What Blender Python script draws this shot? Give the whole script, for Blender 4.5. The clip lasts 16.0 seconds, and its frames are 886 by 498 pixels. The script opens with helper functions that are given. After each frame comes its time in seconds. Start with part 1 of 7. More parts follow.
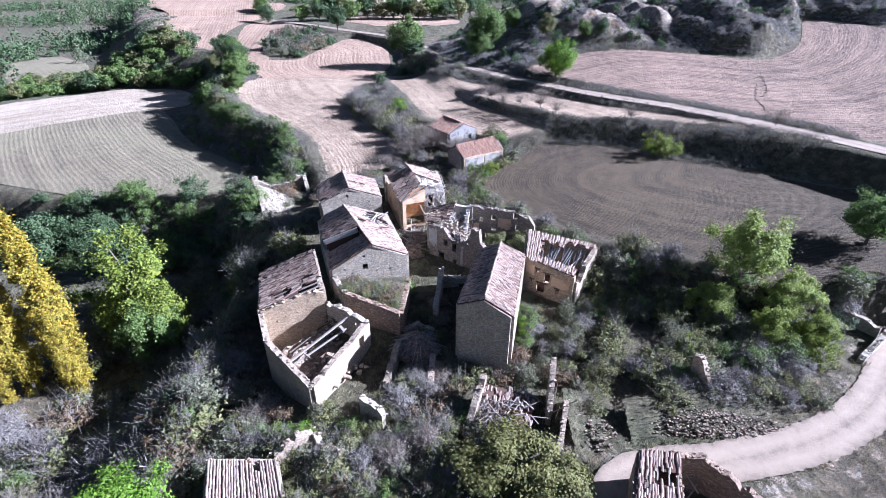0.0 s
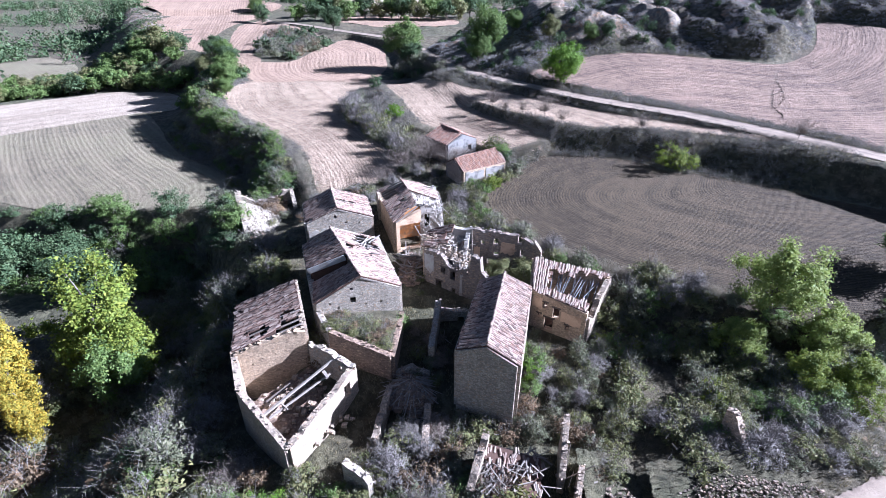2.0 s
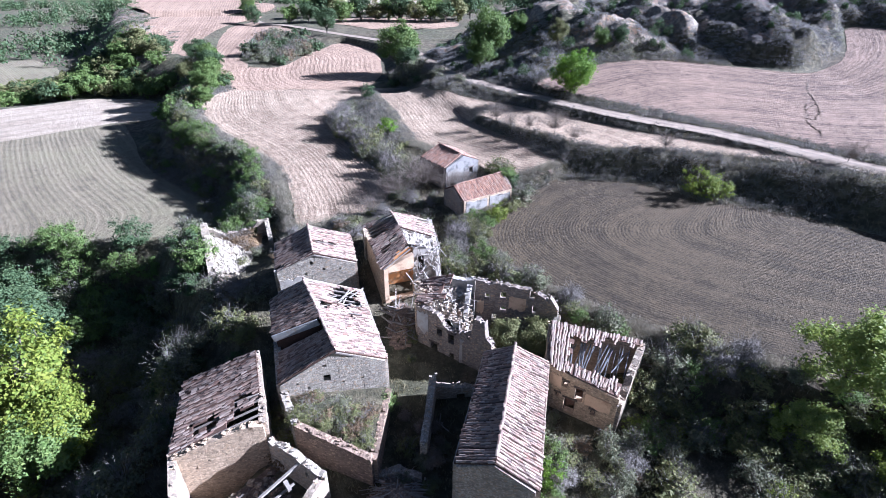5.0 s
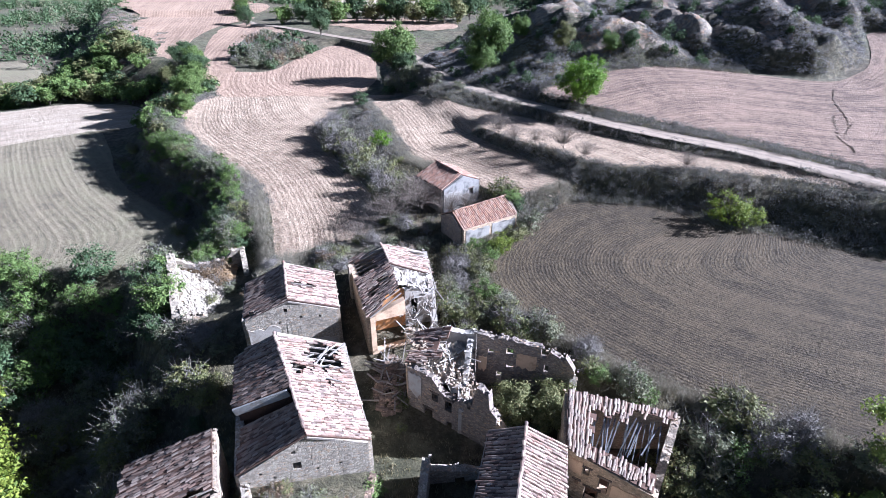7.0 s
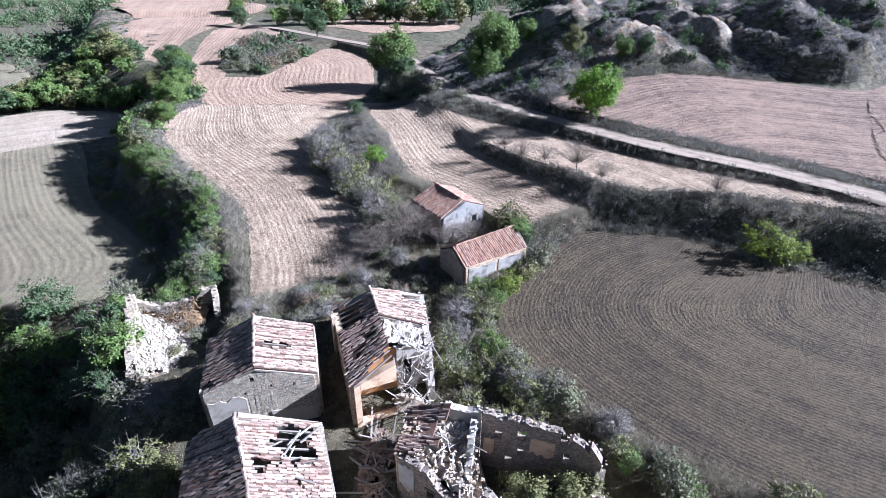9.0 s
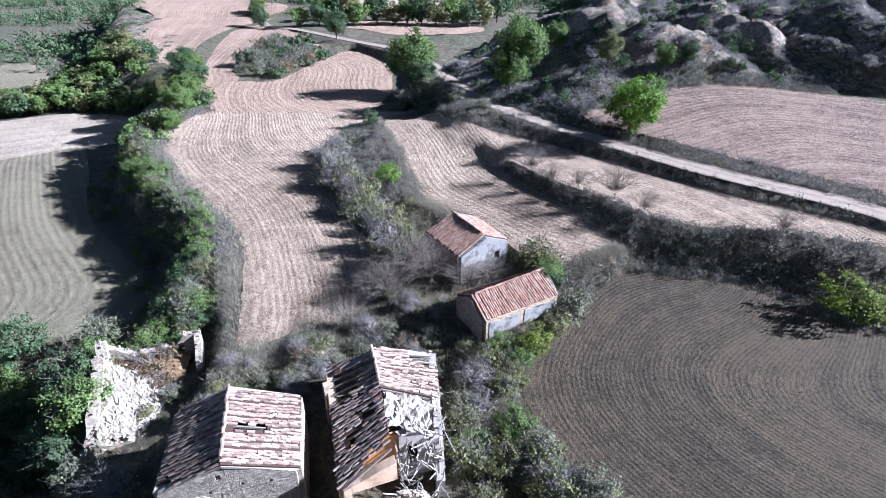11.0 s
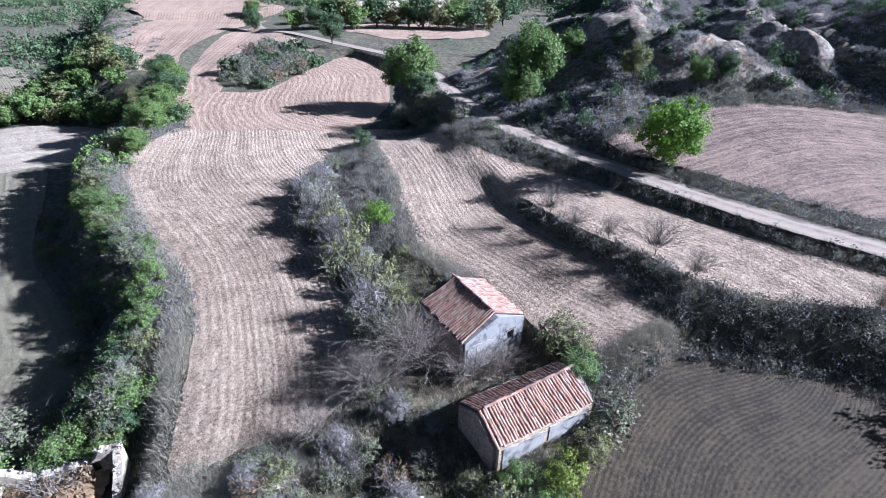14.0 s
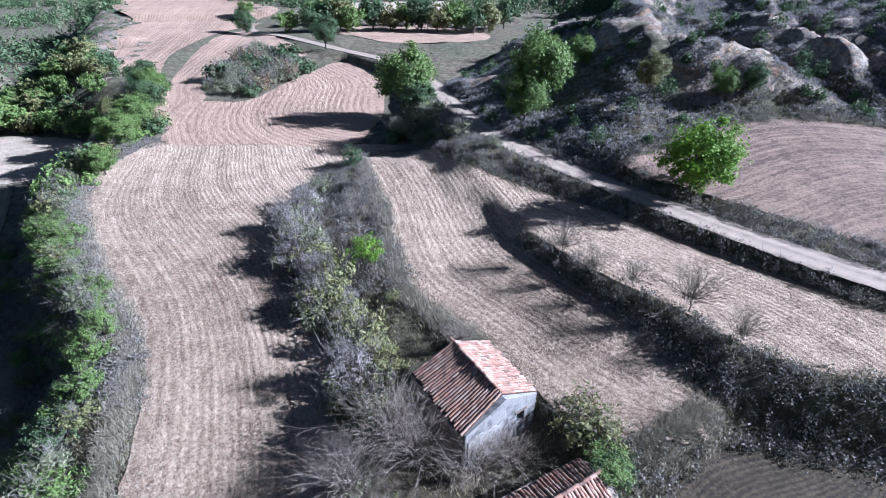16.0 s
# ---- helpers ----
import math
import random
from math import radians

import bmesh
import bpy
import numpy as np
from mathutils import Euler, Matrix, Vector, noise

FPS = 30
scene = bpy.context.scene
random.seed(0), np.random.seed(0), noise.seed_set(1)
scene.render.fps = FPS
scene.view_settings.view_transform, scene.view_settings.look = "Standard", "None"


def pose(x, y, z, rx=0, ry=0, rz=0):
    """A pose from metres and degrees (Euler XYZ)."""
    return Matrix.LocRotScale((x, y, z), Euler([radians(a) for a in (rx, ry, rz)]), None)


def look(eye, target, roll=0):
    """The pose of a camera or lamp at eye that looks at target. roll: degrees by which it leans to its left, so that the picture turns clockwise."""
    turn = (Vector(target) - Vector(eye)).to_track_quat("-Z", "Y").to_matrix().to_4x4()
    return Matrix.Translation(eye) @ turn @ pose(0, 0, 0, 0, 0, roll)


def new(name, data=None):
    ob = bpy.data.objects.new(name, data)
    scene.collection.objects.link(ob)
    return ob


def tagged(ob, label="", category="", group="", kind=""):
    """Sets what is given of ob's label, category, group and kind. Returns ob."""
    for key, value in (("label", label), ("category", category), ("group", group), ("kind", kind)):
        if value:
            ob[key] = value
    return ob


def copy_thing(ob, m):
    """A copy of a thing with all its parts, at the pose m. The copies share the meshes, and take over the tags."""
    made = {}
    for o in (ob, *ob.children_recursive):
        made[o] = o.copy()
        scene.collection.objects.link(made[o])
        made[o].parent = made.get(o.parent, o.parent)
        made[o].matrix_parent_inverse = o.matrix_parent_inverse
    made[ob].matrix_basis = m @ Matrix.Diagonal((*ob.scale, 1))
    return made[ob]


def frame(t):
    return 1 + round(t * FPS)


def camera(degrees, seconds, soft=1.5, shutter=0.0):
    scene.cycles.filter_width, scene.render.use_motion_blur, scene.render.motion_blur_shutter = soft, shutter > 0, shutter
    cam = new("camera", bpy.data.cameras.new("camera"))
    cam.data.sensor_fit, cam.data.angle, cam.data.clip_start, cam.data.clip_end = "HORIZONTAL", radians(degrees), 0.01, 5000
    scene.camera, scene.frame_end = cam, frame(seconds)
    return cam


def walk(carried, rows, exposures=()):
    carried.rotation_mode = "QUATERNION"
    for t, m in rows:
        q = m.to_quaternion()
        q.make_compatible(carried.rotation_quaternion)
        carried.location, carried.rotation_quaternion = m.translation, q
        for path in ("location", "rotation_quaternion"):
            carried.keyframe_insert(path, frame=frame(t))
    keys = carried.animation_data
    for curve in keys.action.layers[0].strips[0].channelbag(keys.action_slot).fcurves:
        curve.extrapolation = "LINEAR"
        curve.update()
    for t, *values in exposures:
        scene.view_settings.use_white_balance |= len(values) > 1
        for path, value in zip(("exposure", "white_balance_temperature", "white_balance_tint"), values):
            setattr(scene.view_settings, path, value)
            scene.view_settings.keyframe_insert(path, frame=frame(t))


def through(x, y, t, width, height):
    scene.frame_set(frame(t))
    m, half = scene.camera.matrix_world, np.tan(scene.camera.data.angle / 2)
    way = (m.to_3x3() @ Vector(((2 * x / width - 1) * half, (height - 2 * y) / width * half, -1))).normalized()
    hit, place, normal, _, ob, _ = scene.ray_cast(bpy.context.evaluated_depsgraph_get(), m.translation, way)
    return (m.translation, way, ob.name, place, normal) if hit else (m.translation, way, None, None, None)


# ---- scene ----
cam = camera(84.0, 16.0, soft=0.5)
METRES, EYE, TILT, LEAN, TURN = 62.0, 31.0, -29.6, 0.0, 0.0
ROWS = [
    (0.0, 0.0, 0.0, 0.0, -0.0, 0.0, 0.0),
    (0.5, 0.001, 0.0226, 0.0125, -0.02, -0.01, -0.01),
    (1.0, 0.0019, 0.0447, 0.0244, -0.01, -0.02, -0.01),
    (1.5, 0.0028, 0.0673, 0.0369, -0.05, -0.03, -0.04),
    (2.0, 0.0033, 0.0911, 0.05, -0.1, -0.04, -0.08),
    (2.5, 0.0036, 0.1154, 0.0634, -0.13, -0.02, -0.08),
    (3.0, 0.0041, 0.1398, 0.0772, -0.13, -0.03, -0.09),
    (3.5, 0.0047, 0.1647, 0.0908, -0.15, -0.02, -0.1),
    (4.0, 0.0057, 0.1901, 0.1047, -0.15, -0.02, -0.12),
    (6.5, 0.0102, 0.3252, 0.1798, -0.3, -0.05, -0.26),
    (7.0, 0.0109, 0.3537, 0.1959, -0.34, -0.03, -0.29),
    (7.5, 0.012, 0.3813, 0.2121, -0.32, -0.04, -0.26),
    (8.0, 0.0129, 0.4098, 0.2276, -0.31, -0.0, -0.29),
    (8.5, 0.0139, 0.4382, 0.2447, -0.32, -0.05, -0.29),
    (11.0, 0.0166, 0.5834, 0.3275, 2.07, -0.18, -1.65),
    (11.5, 0.0157, 0.6124, 0.3441, 2.49, -0.19, -1.86),
    (12.0, 0.015, 0.6415, 0.3613, 2.48, -0.2, -1.92),
    (12.5, 0.0139, 0.6705, 0.3778, 2.45, -0.19, -1.96),
    (13.0, 0.0128, 0.6996, 0.3946, 2.38, -0.21, -1.98),
    (13.5, 0.012, 0.728, 0.4108, 2.34, -0.19, -1.99),
    (14.0, 0.0115, 0.7563, 0.4275, 2.35, -0.18, -1.97),
    (14.5, 0.0108, 0.7853, 0.4442, 2.31, -0.16, -1.97),
    (15.0, 0.0102, 0.8142, 0.4615, 2.33, -0.17, -1.96),
    (15.5, 0.0097, 0.8428, 0.4787, 2.31, -0.17, -1.96),
    (16.0, 0.009, 0.8689, 0.4942, 2.3, -0.16, -1.97),
]
walk(cam, [(t, pose(0, 0, EYE, TILT, LEAN, TURN) @ pose(METRES * x, METRES * y, METRES * z, 90 + pitch, roll, yaw)) for t, x, y, z, yaw, pitch, roll in ROWS],
     exposures=[(0.0, 1.93, 5000, 21), (4.0, 1.96, 5000, 20), (8.0, 1.88, 5100, 17), (12.5, 1.77, 4950, 16), (16.0, 1.75, 4900, 16)])

# ---- world, sun, exposure ----
SUN = Vector((10.2, 0.8, 5.35)).normalized()
world = bpy.data.worlds.new("sky")
scene.world = world
world.use_nodes = True
wn = world.node_tree.nodes
sky = wn.new("ShaderNodeTexSky")
sky.sky_type, sky.sun_disc = "NISHITA", False
sky.sun_elevation = math.asin(SUN.z)
sky.sun_rotation = math.atan2(SUN.x, SUN.y)
world.node_tree.links.new(sky.outputs[0], wn["Background"].inputs[0])
wn["Background"].inputs[1].default_value = 0.017
sun = new("sun", bpy.data.lights.new("sun", "SUN"))
sun.data.energy, sun.data.angle, sun.data.color = 5.2, radians(0.5), (1.0, 0.95, 0.89)
sun.matrix_basis = look(SUN * 300, (0, 0, 0))


# ---- materials ----
def nodes_of(name):
    m = bpy.data.materials.new(name)
    m.use_nodes = True
    return m, m.node_tree.nodes, m.node_tree.links, m.node_tree.nodes["Principled BSDF"]


def N(nodes, kind, **values):
    n = nodes.new("ShaderNode" + kind)
    for k, v in values.items():
        n.inputs[k].default_value = v
    return n


def ramp(nodes, links, fac, stops):
    r = nodes.new("ShaderNodeValToRGB")
    e = r.color_ramp.elements
    while len(e) < len(stops):
        e.new(0.5)
    for s, (p, c) in zip(e, stops):
        s.position, s.color = p, (*c, 1)
    links.new(fac, r.inputs[0])
    return r.outputs[0]


def mix(nodes, links, fac, a, b, mode="MIX"):
    n = nodes.new("ShaderNodeMix")
    n.data_type, n.blend_type = "RGBA", mode
    for sock, v in ((n.inputs[0], fac), (n.inputs[6], a), (n.inputs[7], b)):
        if isinstance(v, (float, int)):
            sock.default_value = v
        elif isinstance(v, tuple):
            sock.default_value = (*v, 1)
        else:
            links.new(v, sock)
    return n.outputs[2]


def mathn(nodes, links, op, a, b=0.0):
    n = nodes.new("ShaderNodeMath")
    n.operation = op
    for sock, v in ((n.inputs[0], a), (n.inputs[1], b)):
        if isinstance(v, (float, int)):
            sock.default_value = v
        else:
            links.new(v, sock)
    return n.outputs[0]


def noise_of(nodes, links, scale, detail=5.0, rough=0.6, vector=None):
    n = N(nodes, "TexNoise", Scale=scale, Detail=detail, Roughness=rough)
    if vector is None:
        vector = nodes.new("ShaderNodeNewGeometry").outputs["Position"]
    links.new(vector, n.inputs["Vector"])
    return n.outputs["Fac"]


def bump(nodes, links, height, strength, distance, bsdf):
    b = N(nodes, "Bump", Strength=strength, Distance=distance)
    links.new(height, b.inputs["Height"])
    links.new(b.outputs[0], bsdf.inputs["Normal"])


def island_random(nodes, links):
    """A number for each piece, whether it is an object or an island of a mesh."""
    a = nodes.new("ShaderNodeObjectInfo").outputs["Random"]
    b = nodes.new("ShaderNodeNewGeometry").outputs["Random Per Island"]
    return mathn(nodes, links, "FRACT", mathn(nodes, links, "ADD", a, b))


def ground_material():
    m, n, l, p = nodes_of("wild_ground")
    big = noise_of(n, l, 0.06, 6)
    mid = noise_of(n, l, 0.7, 8, 0.7)
    fine = noise_of(n, l, 7.0, 6, 0.75)
    c1 = ramp(n, l, mid, [(0.3, (0.045, 0.041, 0.028)), (0.48, (0.11, 0.094, 0.066)), (0.62, (0.22, 0.185, 0.138)), (0.8, (0.1, 0.094, 0.06))])
    c2 = ramp(n, l, fine, [(0.3, (0.45, 0.43, 0.4)), (0.7, (1.0, 1.0, 1.0))])
    c3 = ramp(n, l, big, [(0.35, (0.75, 0.9, 0.7)), (0.65, (1.0, 0.95, 0.88))])
    c = mix(n, l, 1.0, mix(n, l, 1.0, c1, c2, "MULTIPLY"), c3, "MULTIPLY")
    at = n.new("ShaderNodeAttribute")
    at.attribute_name = "bare"
    strata = noise_of(n, l, 0.2, 8, 0.7)
    earth = ramp(n, l, strata, [(0.28, (0.15, 0.085, 0.055)), (0.4, (0.30, 0.18, 0.11)), (0.46, (0.36, 0.285, 0.215)), (0.53, (0.42, 0.36, 0.30)), (0.59, (0.42, 0.255, 0.15)), (0.72, (0.19, 0.1, 0.07))])
    earth = mix(n, l, 0.6, earth, c2, "MULTIPLY")
    edge = mathn(n, l, "ADD", at.outputs["Fac"], mathn(n, l, "MULTIPLY", mathn(n, l, "SUBTRACT", mid, 0.5), 1.7))
    edge = mathn(n, l, "ADD", edge, mathn(n, l, "MULTIPLY", mathn(n, l, "SUBTRACT", noise_of(n, l, 0.23, 5, 0.65), 0.5), 1.2))
    fac = ramp(n, l, edge, [(0.42, (0, 0, 0)), (0.6, (1, 1, 1))])
    tuft = ramp(n, l, noise_of(n, l, 1.3, 7, 0.85), [(0.46, (0, 0, 0)), (0.53, (1, 1, 1))])
    earth = mix(n, l, mathn(n, l, "MULTIPLY", tuft, 0.8), earth, (0.085, 0.082, 0.075))
    c = mix(n, l, fac, c, earth)
    l.new(c, p.inputs["Base Color"])
    p.inputs["Roughness"].default_value = 0.95
    h = mathn(n, l, "ADD", mid, mathn(n, l, "MULTIPLY", fine, 0.4))
    bump(n, l, h, 1.0, 0.45, p)
    return m


def field_material(name, dark, light, spacing, contrast=0.2, green=None, depth=0.36, streak=0.95, clod=4.6, drift=1.1, ridge=0.1, swath=0.2):
    """Tilled soil: rows run along the stored row number, with clods, dry stubble and drill marks."""
    m, n, l, p = nodes_of(name)
    at = n.new("ShaderNodeAttribute")
    at.attribute_name = "row"
    wob = noise_of(n, l, 0.35, 4)
    u = mathn(n, l, "ADD", at.outputs["Fac"], mathn(n, l, "MULTIPLY", wob, 0.07))
    wave = mathn(n, l, "SINE", mathn(n, l, "MULTIPLY", u, 2 * math.pi / spacing))
    wide = mathn(n, l, "SINE", mathn(n, l, "MULTIPLY", u, 2 * math.pi / (spacing * 5.3)))
    pos = n.new("ShaderNodeSeparateXYZ")
    l.new(n.new("ShaderNodeNewGeometry").outputs["Position"], pos.inputs[0])

    def streaks(across, along, detail):
        """Noise drawn out along the rows."""
        v = n.new("ShaderNodeCombineXYZ")
        l.new(mathn(n, l, "MULTIPLY", u, across), v.inputs[0])
        l.new(mathn(n, l, "MULTIPLY", pos.outputs[0], along), v.inputs[1])
        l.new(mathn(n, l, "MULTIPLY", pos.outputs[1], along), v.inputs[2])
        return noise_of(n, l, 1.6, detail, 0.7, v.outputs[0])

    long, lane = streaks(2.3, 0.3, 6), streaks(0.35, 0.012, 3)
    big = noise_of(n, l, 0.045, 5)
    mid = noise_of(n, l, 0.5, 8, 0.7)
    fine = noise_of(n, l, 3.6, 9, 0.92)
    f = mathn(n, l, "ADD", mathn(n, l, "MULTIPLY", wave, contrast * 0.5), mathn(n, l, "MULTIPLY", wide, contrast * swath))
    f = mathn(n, l, "ADD", f, mathn(n, l, "MULTIPLY", mathn(n, l, "SUBTRACT", long, 0.5), streak))
    f = mathn(n, l, "ADD", f, mathn(n, l, "MULTIPLY", mathn(n, l, "SUBTRACT", lane, 0.5), drift))
    f = mathn(n, l, "ADD", f, mathn(n, l, "MULTIPLY", mathn(n, l, "SUBTRACT", mid, 0.5), drift))
    f = mathn(n, l, "ADD", f, mathn(n, l, "MULTIPLY", mathn(n, l, "SUBTRACT", big, 0.5), 1.0))
    f = mathn(n, l, "ADD", f, mathn(n, l, "MULTIPLY", mathn(n, l, "SUBTRACT", fine, 0.5), clod))
    f = mathn(n, l, "ADD", f, 0.5)
    c = ramp(n, l, f, [(0.05, dark), (0.5, tuple((a + b) / 2 for a, b in zip(dark, light))), (0.95, light)])
    if green:
        g = ramp(n, l, mathn(n, l, "ADD", mathn(n, l, "MULTIPLY", big, 0.6), mathn(n, l, "MULTIPLY", mid, 0.5)), [(0.5, (0, 0, 0)), (0.75, (0.8, 0.8, 0.8))])
        c = mix(n, l, g, c, green)
    l.new(c, p.inputs["Base Color"])
    p.inputs["Roughness"].default_value = 0.97
    h = mathn(n, l, "ADD", mathn(n, l, "MULTIPLY", wave, ridge), mathn(n, l, "ADD", mathn(n, l, "MULTIPLY", fine, 1.0), mathn(n, l, "MULTIPLY", long, 0.12)))
    bump(n, l, h, 1.0, depth, p)
    return m


def stone_material(name, base, joint, scale=5.6, warm=(0.5, 0.36, 0.24), stain=0.35):
    """Rubble masonry: cells of varied stones between recessed mortar joints."""
    m, n, l, p = nodes_of(name)
    pos = n.new("ShaderNodeNewGeometry").outputs["Position"]
    mp = N(n, "Mapping")
    mp.inputs["Scale"].default_value = (1.0, 1.0, 1.55)
    l.new(pos, mp.inputs["Vector"])
    warp = N(n, "TexNoise", Scale=2.5, Detail=3.0)
    l.new(mp.outputs[0], warp.inputs["Vector"])
    vec = mix(n, l, 0.12, mp.outputs[0], warp.outputs["Color"], "ADD")
    v = N(n, "TexVoronoi", Scale=scale)
    v.feature = "DISTANCE_TO_EDGE"
    l.new(vec, v.inputs["Vector"])
    cells = N(n, "TexVoronoi", Scale=scale)
    l.new(vec, cells.inputs["Vector"])
    sep = n.new("ShaderNodeSeparateColor")
    l.new(cells.outputs["Color"], sep.inputs[0])
    fine = noise_of(n, l, 14.0, 6, 0.7)
    big = noise_of(n, l, 0.5, 6, 0.65)
    dark = tuple(a * 0.6 for a in base)
    lit = tuple(min(1, a * 1.35) for a in base)
    c = ramp(n, l, sep.outputs[0], [(0.0, dark), (0.45, base), (0.8, lit), (1.0, warm)])
    c = mix(n, l, 0.45, c, ramp(n, l, fine, [(0.3, (0.5, 0.5, 0.5)), (0.7, (1, 1, 1))]), "MULTIPLY")
    jf = ramp(n, l, v.outputs["Distance"], [(0.02, (1, 1, 1)), (0.09, (0, 0, 0))])
    c = mix(n, l, jf, c, joint)
    c = mix(n, l, stain, c, ramp(n, l, big, [(0.35, (0.45, 0.42, 0.40)), (0.6, (1.0, 0.97, 0.92))]), "MULTIPLY")
    l.new(c, p.inputs["Base Color"])
    p.inputs["Roughness"].default_value = 0.93
    h = mathn(n, l, "ADD", mathn(n, l, "MINIMUM", v.outputs["Distance"], 0.16), mathn(n, l, "MULTIPLY", fine, 0.06))
    bump(n, l, h, 0.9, 0.10, p)
    return m


def plaster_material(name, base, patch):
    m, n, l, p = nodes_of(name)
    big, fine = noise_of(n, l, 0.9, 7, 0.7), noise_of(n, l, 11.0, 6, 0.7)
    c = ramp(n, l, big, [(0.38, patch), (0.5, base), (0.75, tuple(min(1, a * 1.12) for a in base))])
    c = mix(n, l, 0.35, c, ramp(n, l, fine, [(0.3, (0.55, 0.52, 0.5)), (0.65, (1, 1, 1))]), "MULTIPLY")
    l.new(c, p.inputs["Base Color"])
    p.inputs["Roughness"].default_value = 0.9
    bump(n, l, mathn(n, l, "ADD", big, mathn(n, l, "MULTIPLY", fine, 0.3)), 0.6, 0.06, p)
    return m


def tile_material(name, tones):
    m, n, l, p = nodes_of(name)
    r = island_random(n, l)
    k = len(tones) - 1
    c = ramp(n, l, r, [(i / k, t) for i, t in enumerate(tones)])
    lich = ramp(n, l, noise_of(n, l, 4.0, 7, 0.75), [(0.45, (0, 0, 0)), (0.62, (1, 1, 1))])
    c = mix(n, l, mathn(n, l, "MULTIPLY", lich, 0.3), c, (0.26, 0.23, 0.19))
    c = mix(n, l, 0.5, c, ramp(n, l, noise_of(n, l, 22.0, 4, 0.7), [(0.3, (0.5, 0.47, 0.45)), (0.65, (1, 1, 1))]), "MULTIPLY")
    l.new(c, p.inputs["Base Color"])
    p.inputs["Roughness"].default_value = 0.88
    return m


def wood_material(name, a, b):
    m, n, l, p = nodes_of(name)
    f = noise_of(n, l, 6.0, 7, 0.7)
    r = island_random(n, l)
    c = ramp(n, l, mathn(n, l, "ADD", mathn(n, l, "MULTIPLY", f, 0.6), mathn(n, l, "MULTIPLY", r, 0.4)), [(0.25, a), (0.7, b)])
    l.new(c, p.inputs["Base Color"])
    p.inputs["Roughness"].default_value = 0.9
    bump(n, l, f, 0.6, 0.03, p)
    return m


def leaf_material(name, tones, through=0.22):
    m, n, l, p = nodes_of(name)
    r = island_random(n, l)
    k = len(tones) - 1
    c = ramp(n, l, r, [(i / k, t) for i, t in enumerate(tones)])
    c = mix(n, l, 0.6, c, ramp(n, l, noise_of(n, l, 0.8, 4, 0.6), [(0.3, (0.55, 0.6, 0.55)), (0.7, (1.1, 1.05, 1.0))]), "MULTIPLY")
    l.new(c, p.inputs["Base Color"])
    p.inputs["Roughness"].default_value = 0.65
    p.inputs["Specular IOR Level"].default_value = 0.25
    t = n.new("ShaderNodeBsdfTranslucent")
    l.new(c, t.inputs[0])
    mx = N(n, "MixShader", Fac=through)
    l.new(p.outputs[0], mx.inputs[1])
    l.new(t.outputs[0], mx.inputs[2])
    l.new(mx.outputs[0], n["Material Output"].inputs["Surface"])
    return m


def road_material():
    m, n, l, p = nodes_of("gravel_track")
    at = n.new("ShaderNodeAttribute")
    at.attribute_name = "row"
    mid, fine = noise_of(n, l, 0.8, 7, 0.7), noise_of(n, l, 9.0, 6, 0.8)
    a = mathn(n, l, "ABSOLUTE", at.outputs["Fac"])
    rut = mathn(n, l, "ABSOLUTE", mathn(n, l, "SUBTRACT", a, 0.45))
    f = mathn(n, l, "ADD", mathn(n, l, "MULTIPLY", rut, 0.55), mathn(n, l, "ADD", mathn(n, l, "MULTIPLY", mid, 0.7), mathn(n, l, "MULTIPLY", fine, 0.5)))
    c = ramp(n, l, f, [(0.35, (0.37, 0.30, 0.235)), (0.75, (0.275, 0.218, 0.168)), (1.3, (0.14, 0.11, 0.085))])
    l.new(c, p.inputs["Base Color"])
    p.inputs["Roughness"].default_value = 0.95
    bump(n, l, mathn(n, l, "ADD", mid, fine), 0.6, 0.08, p)
    return m


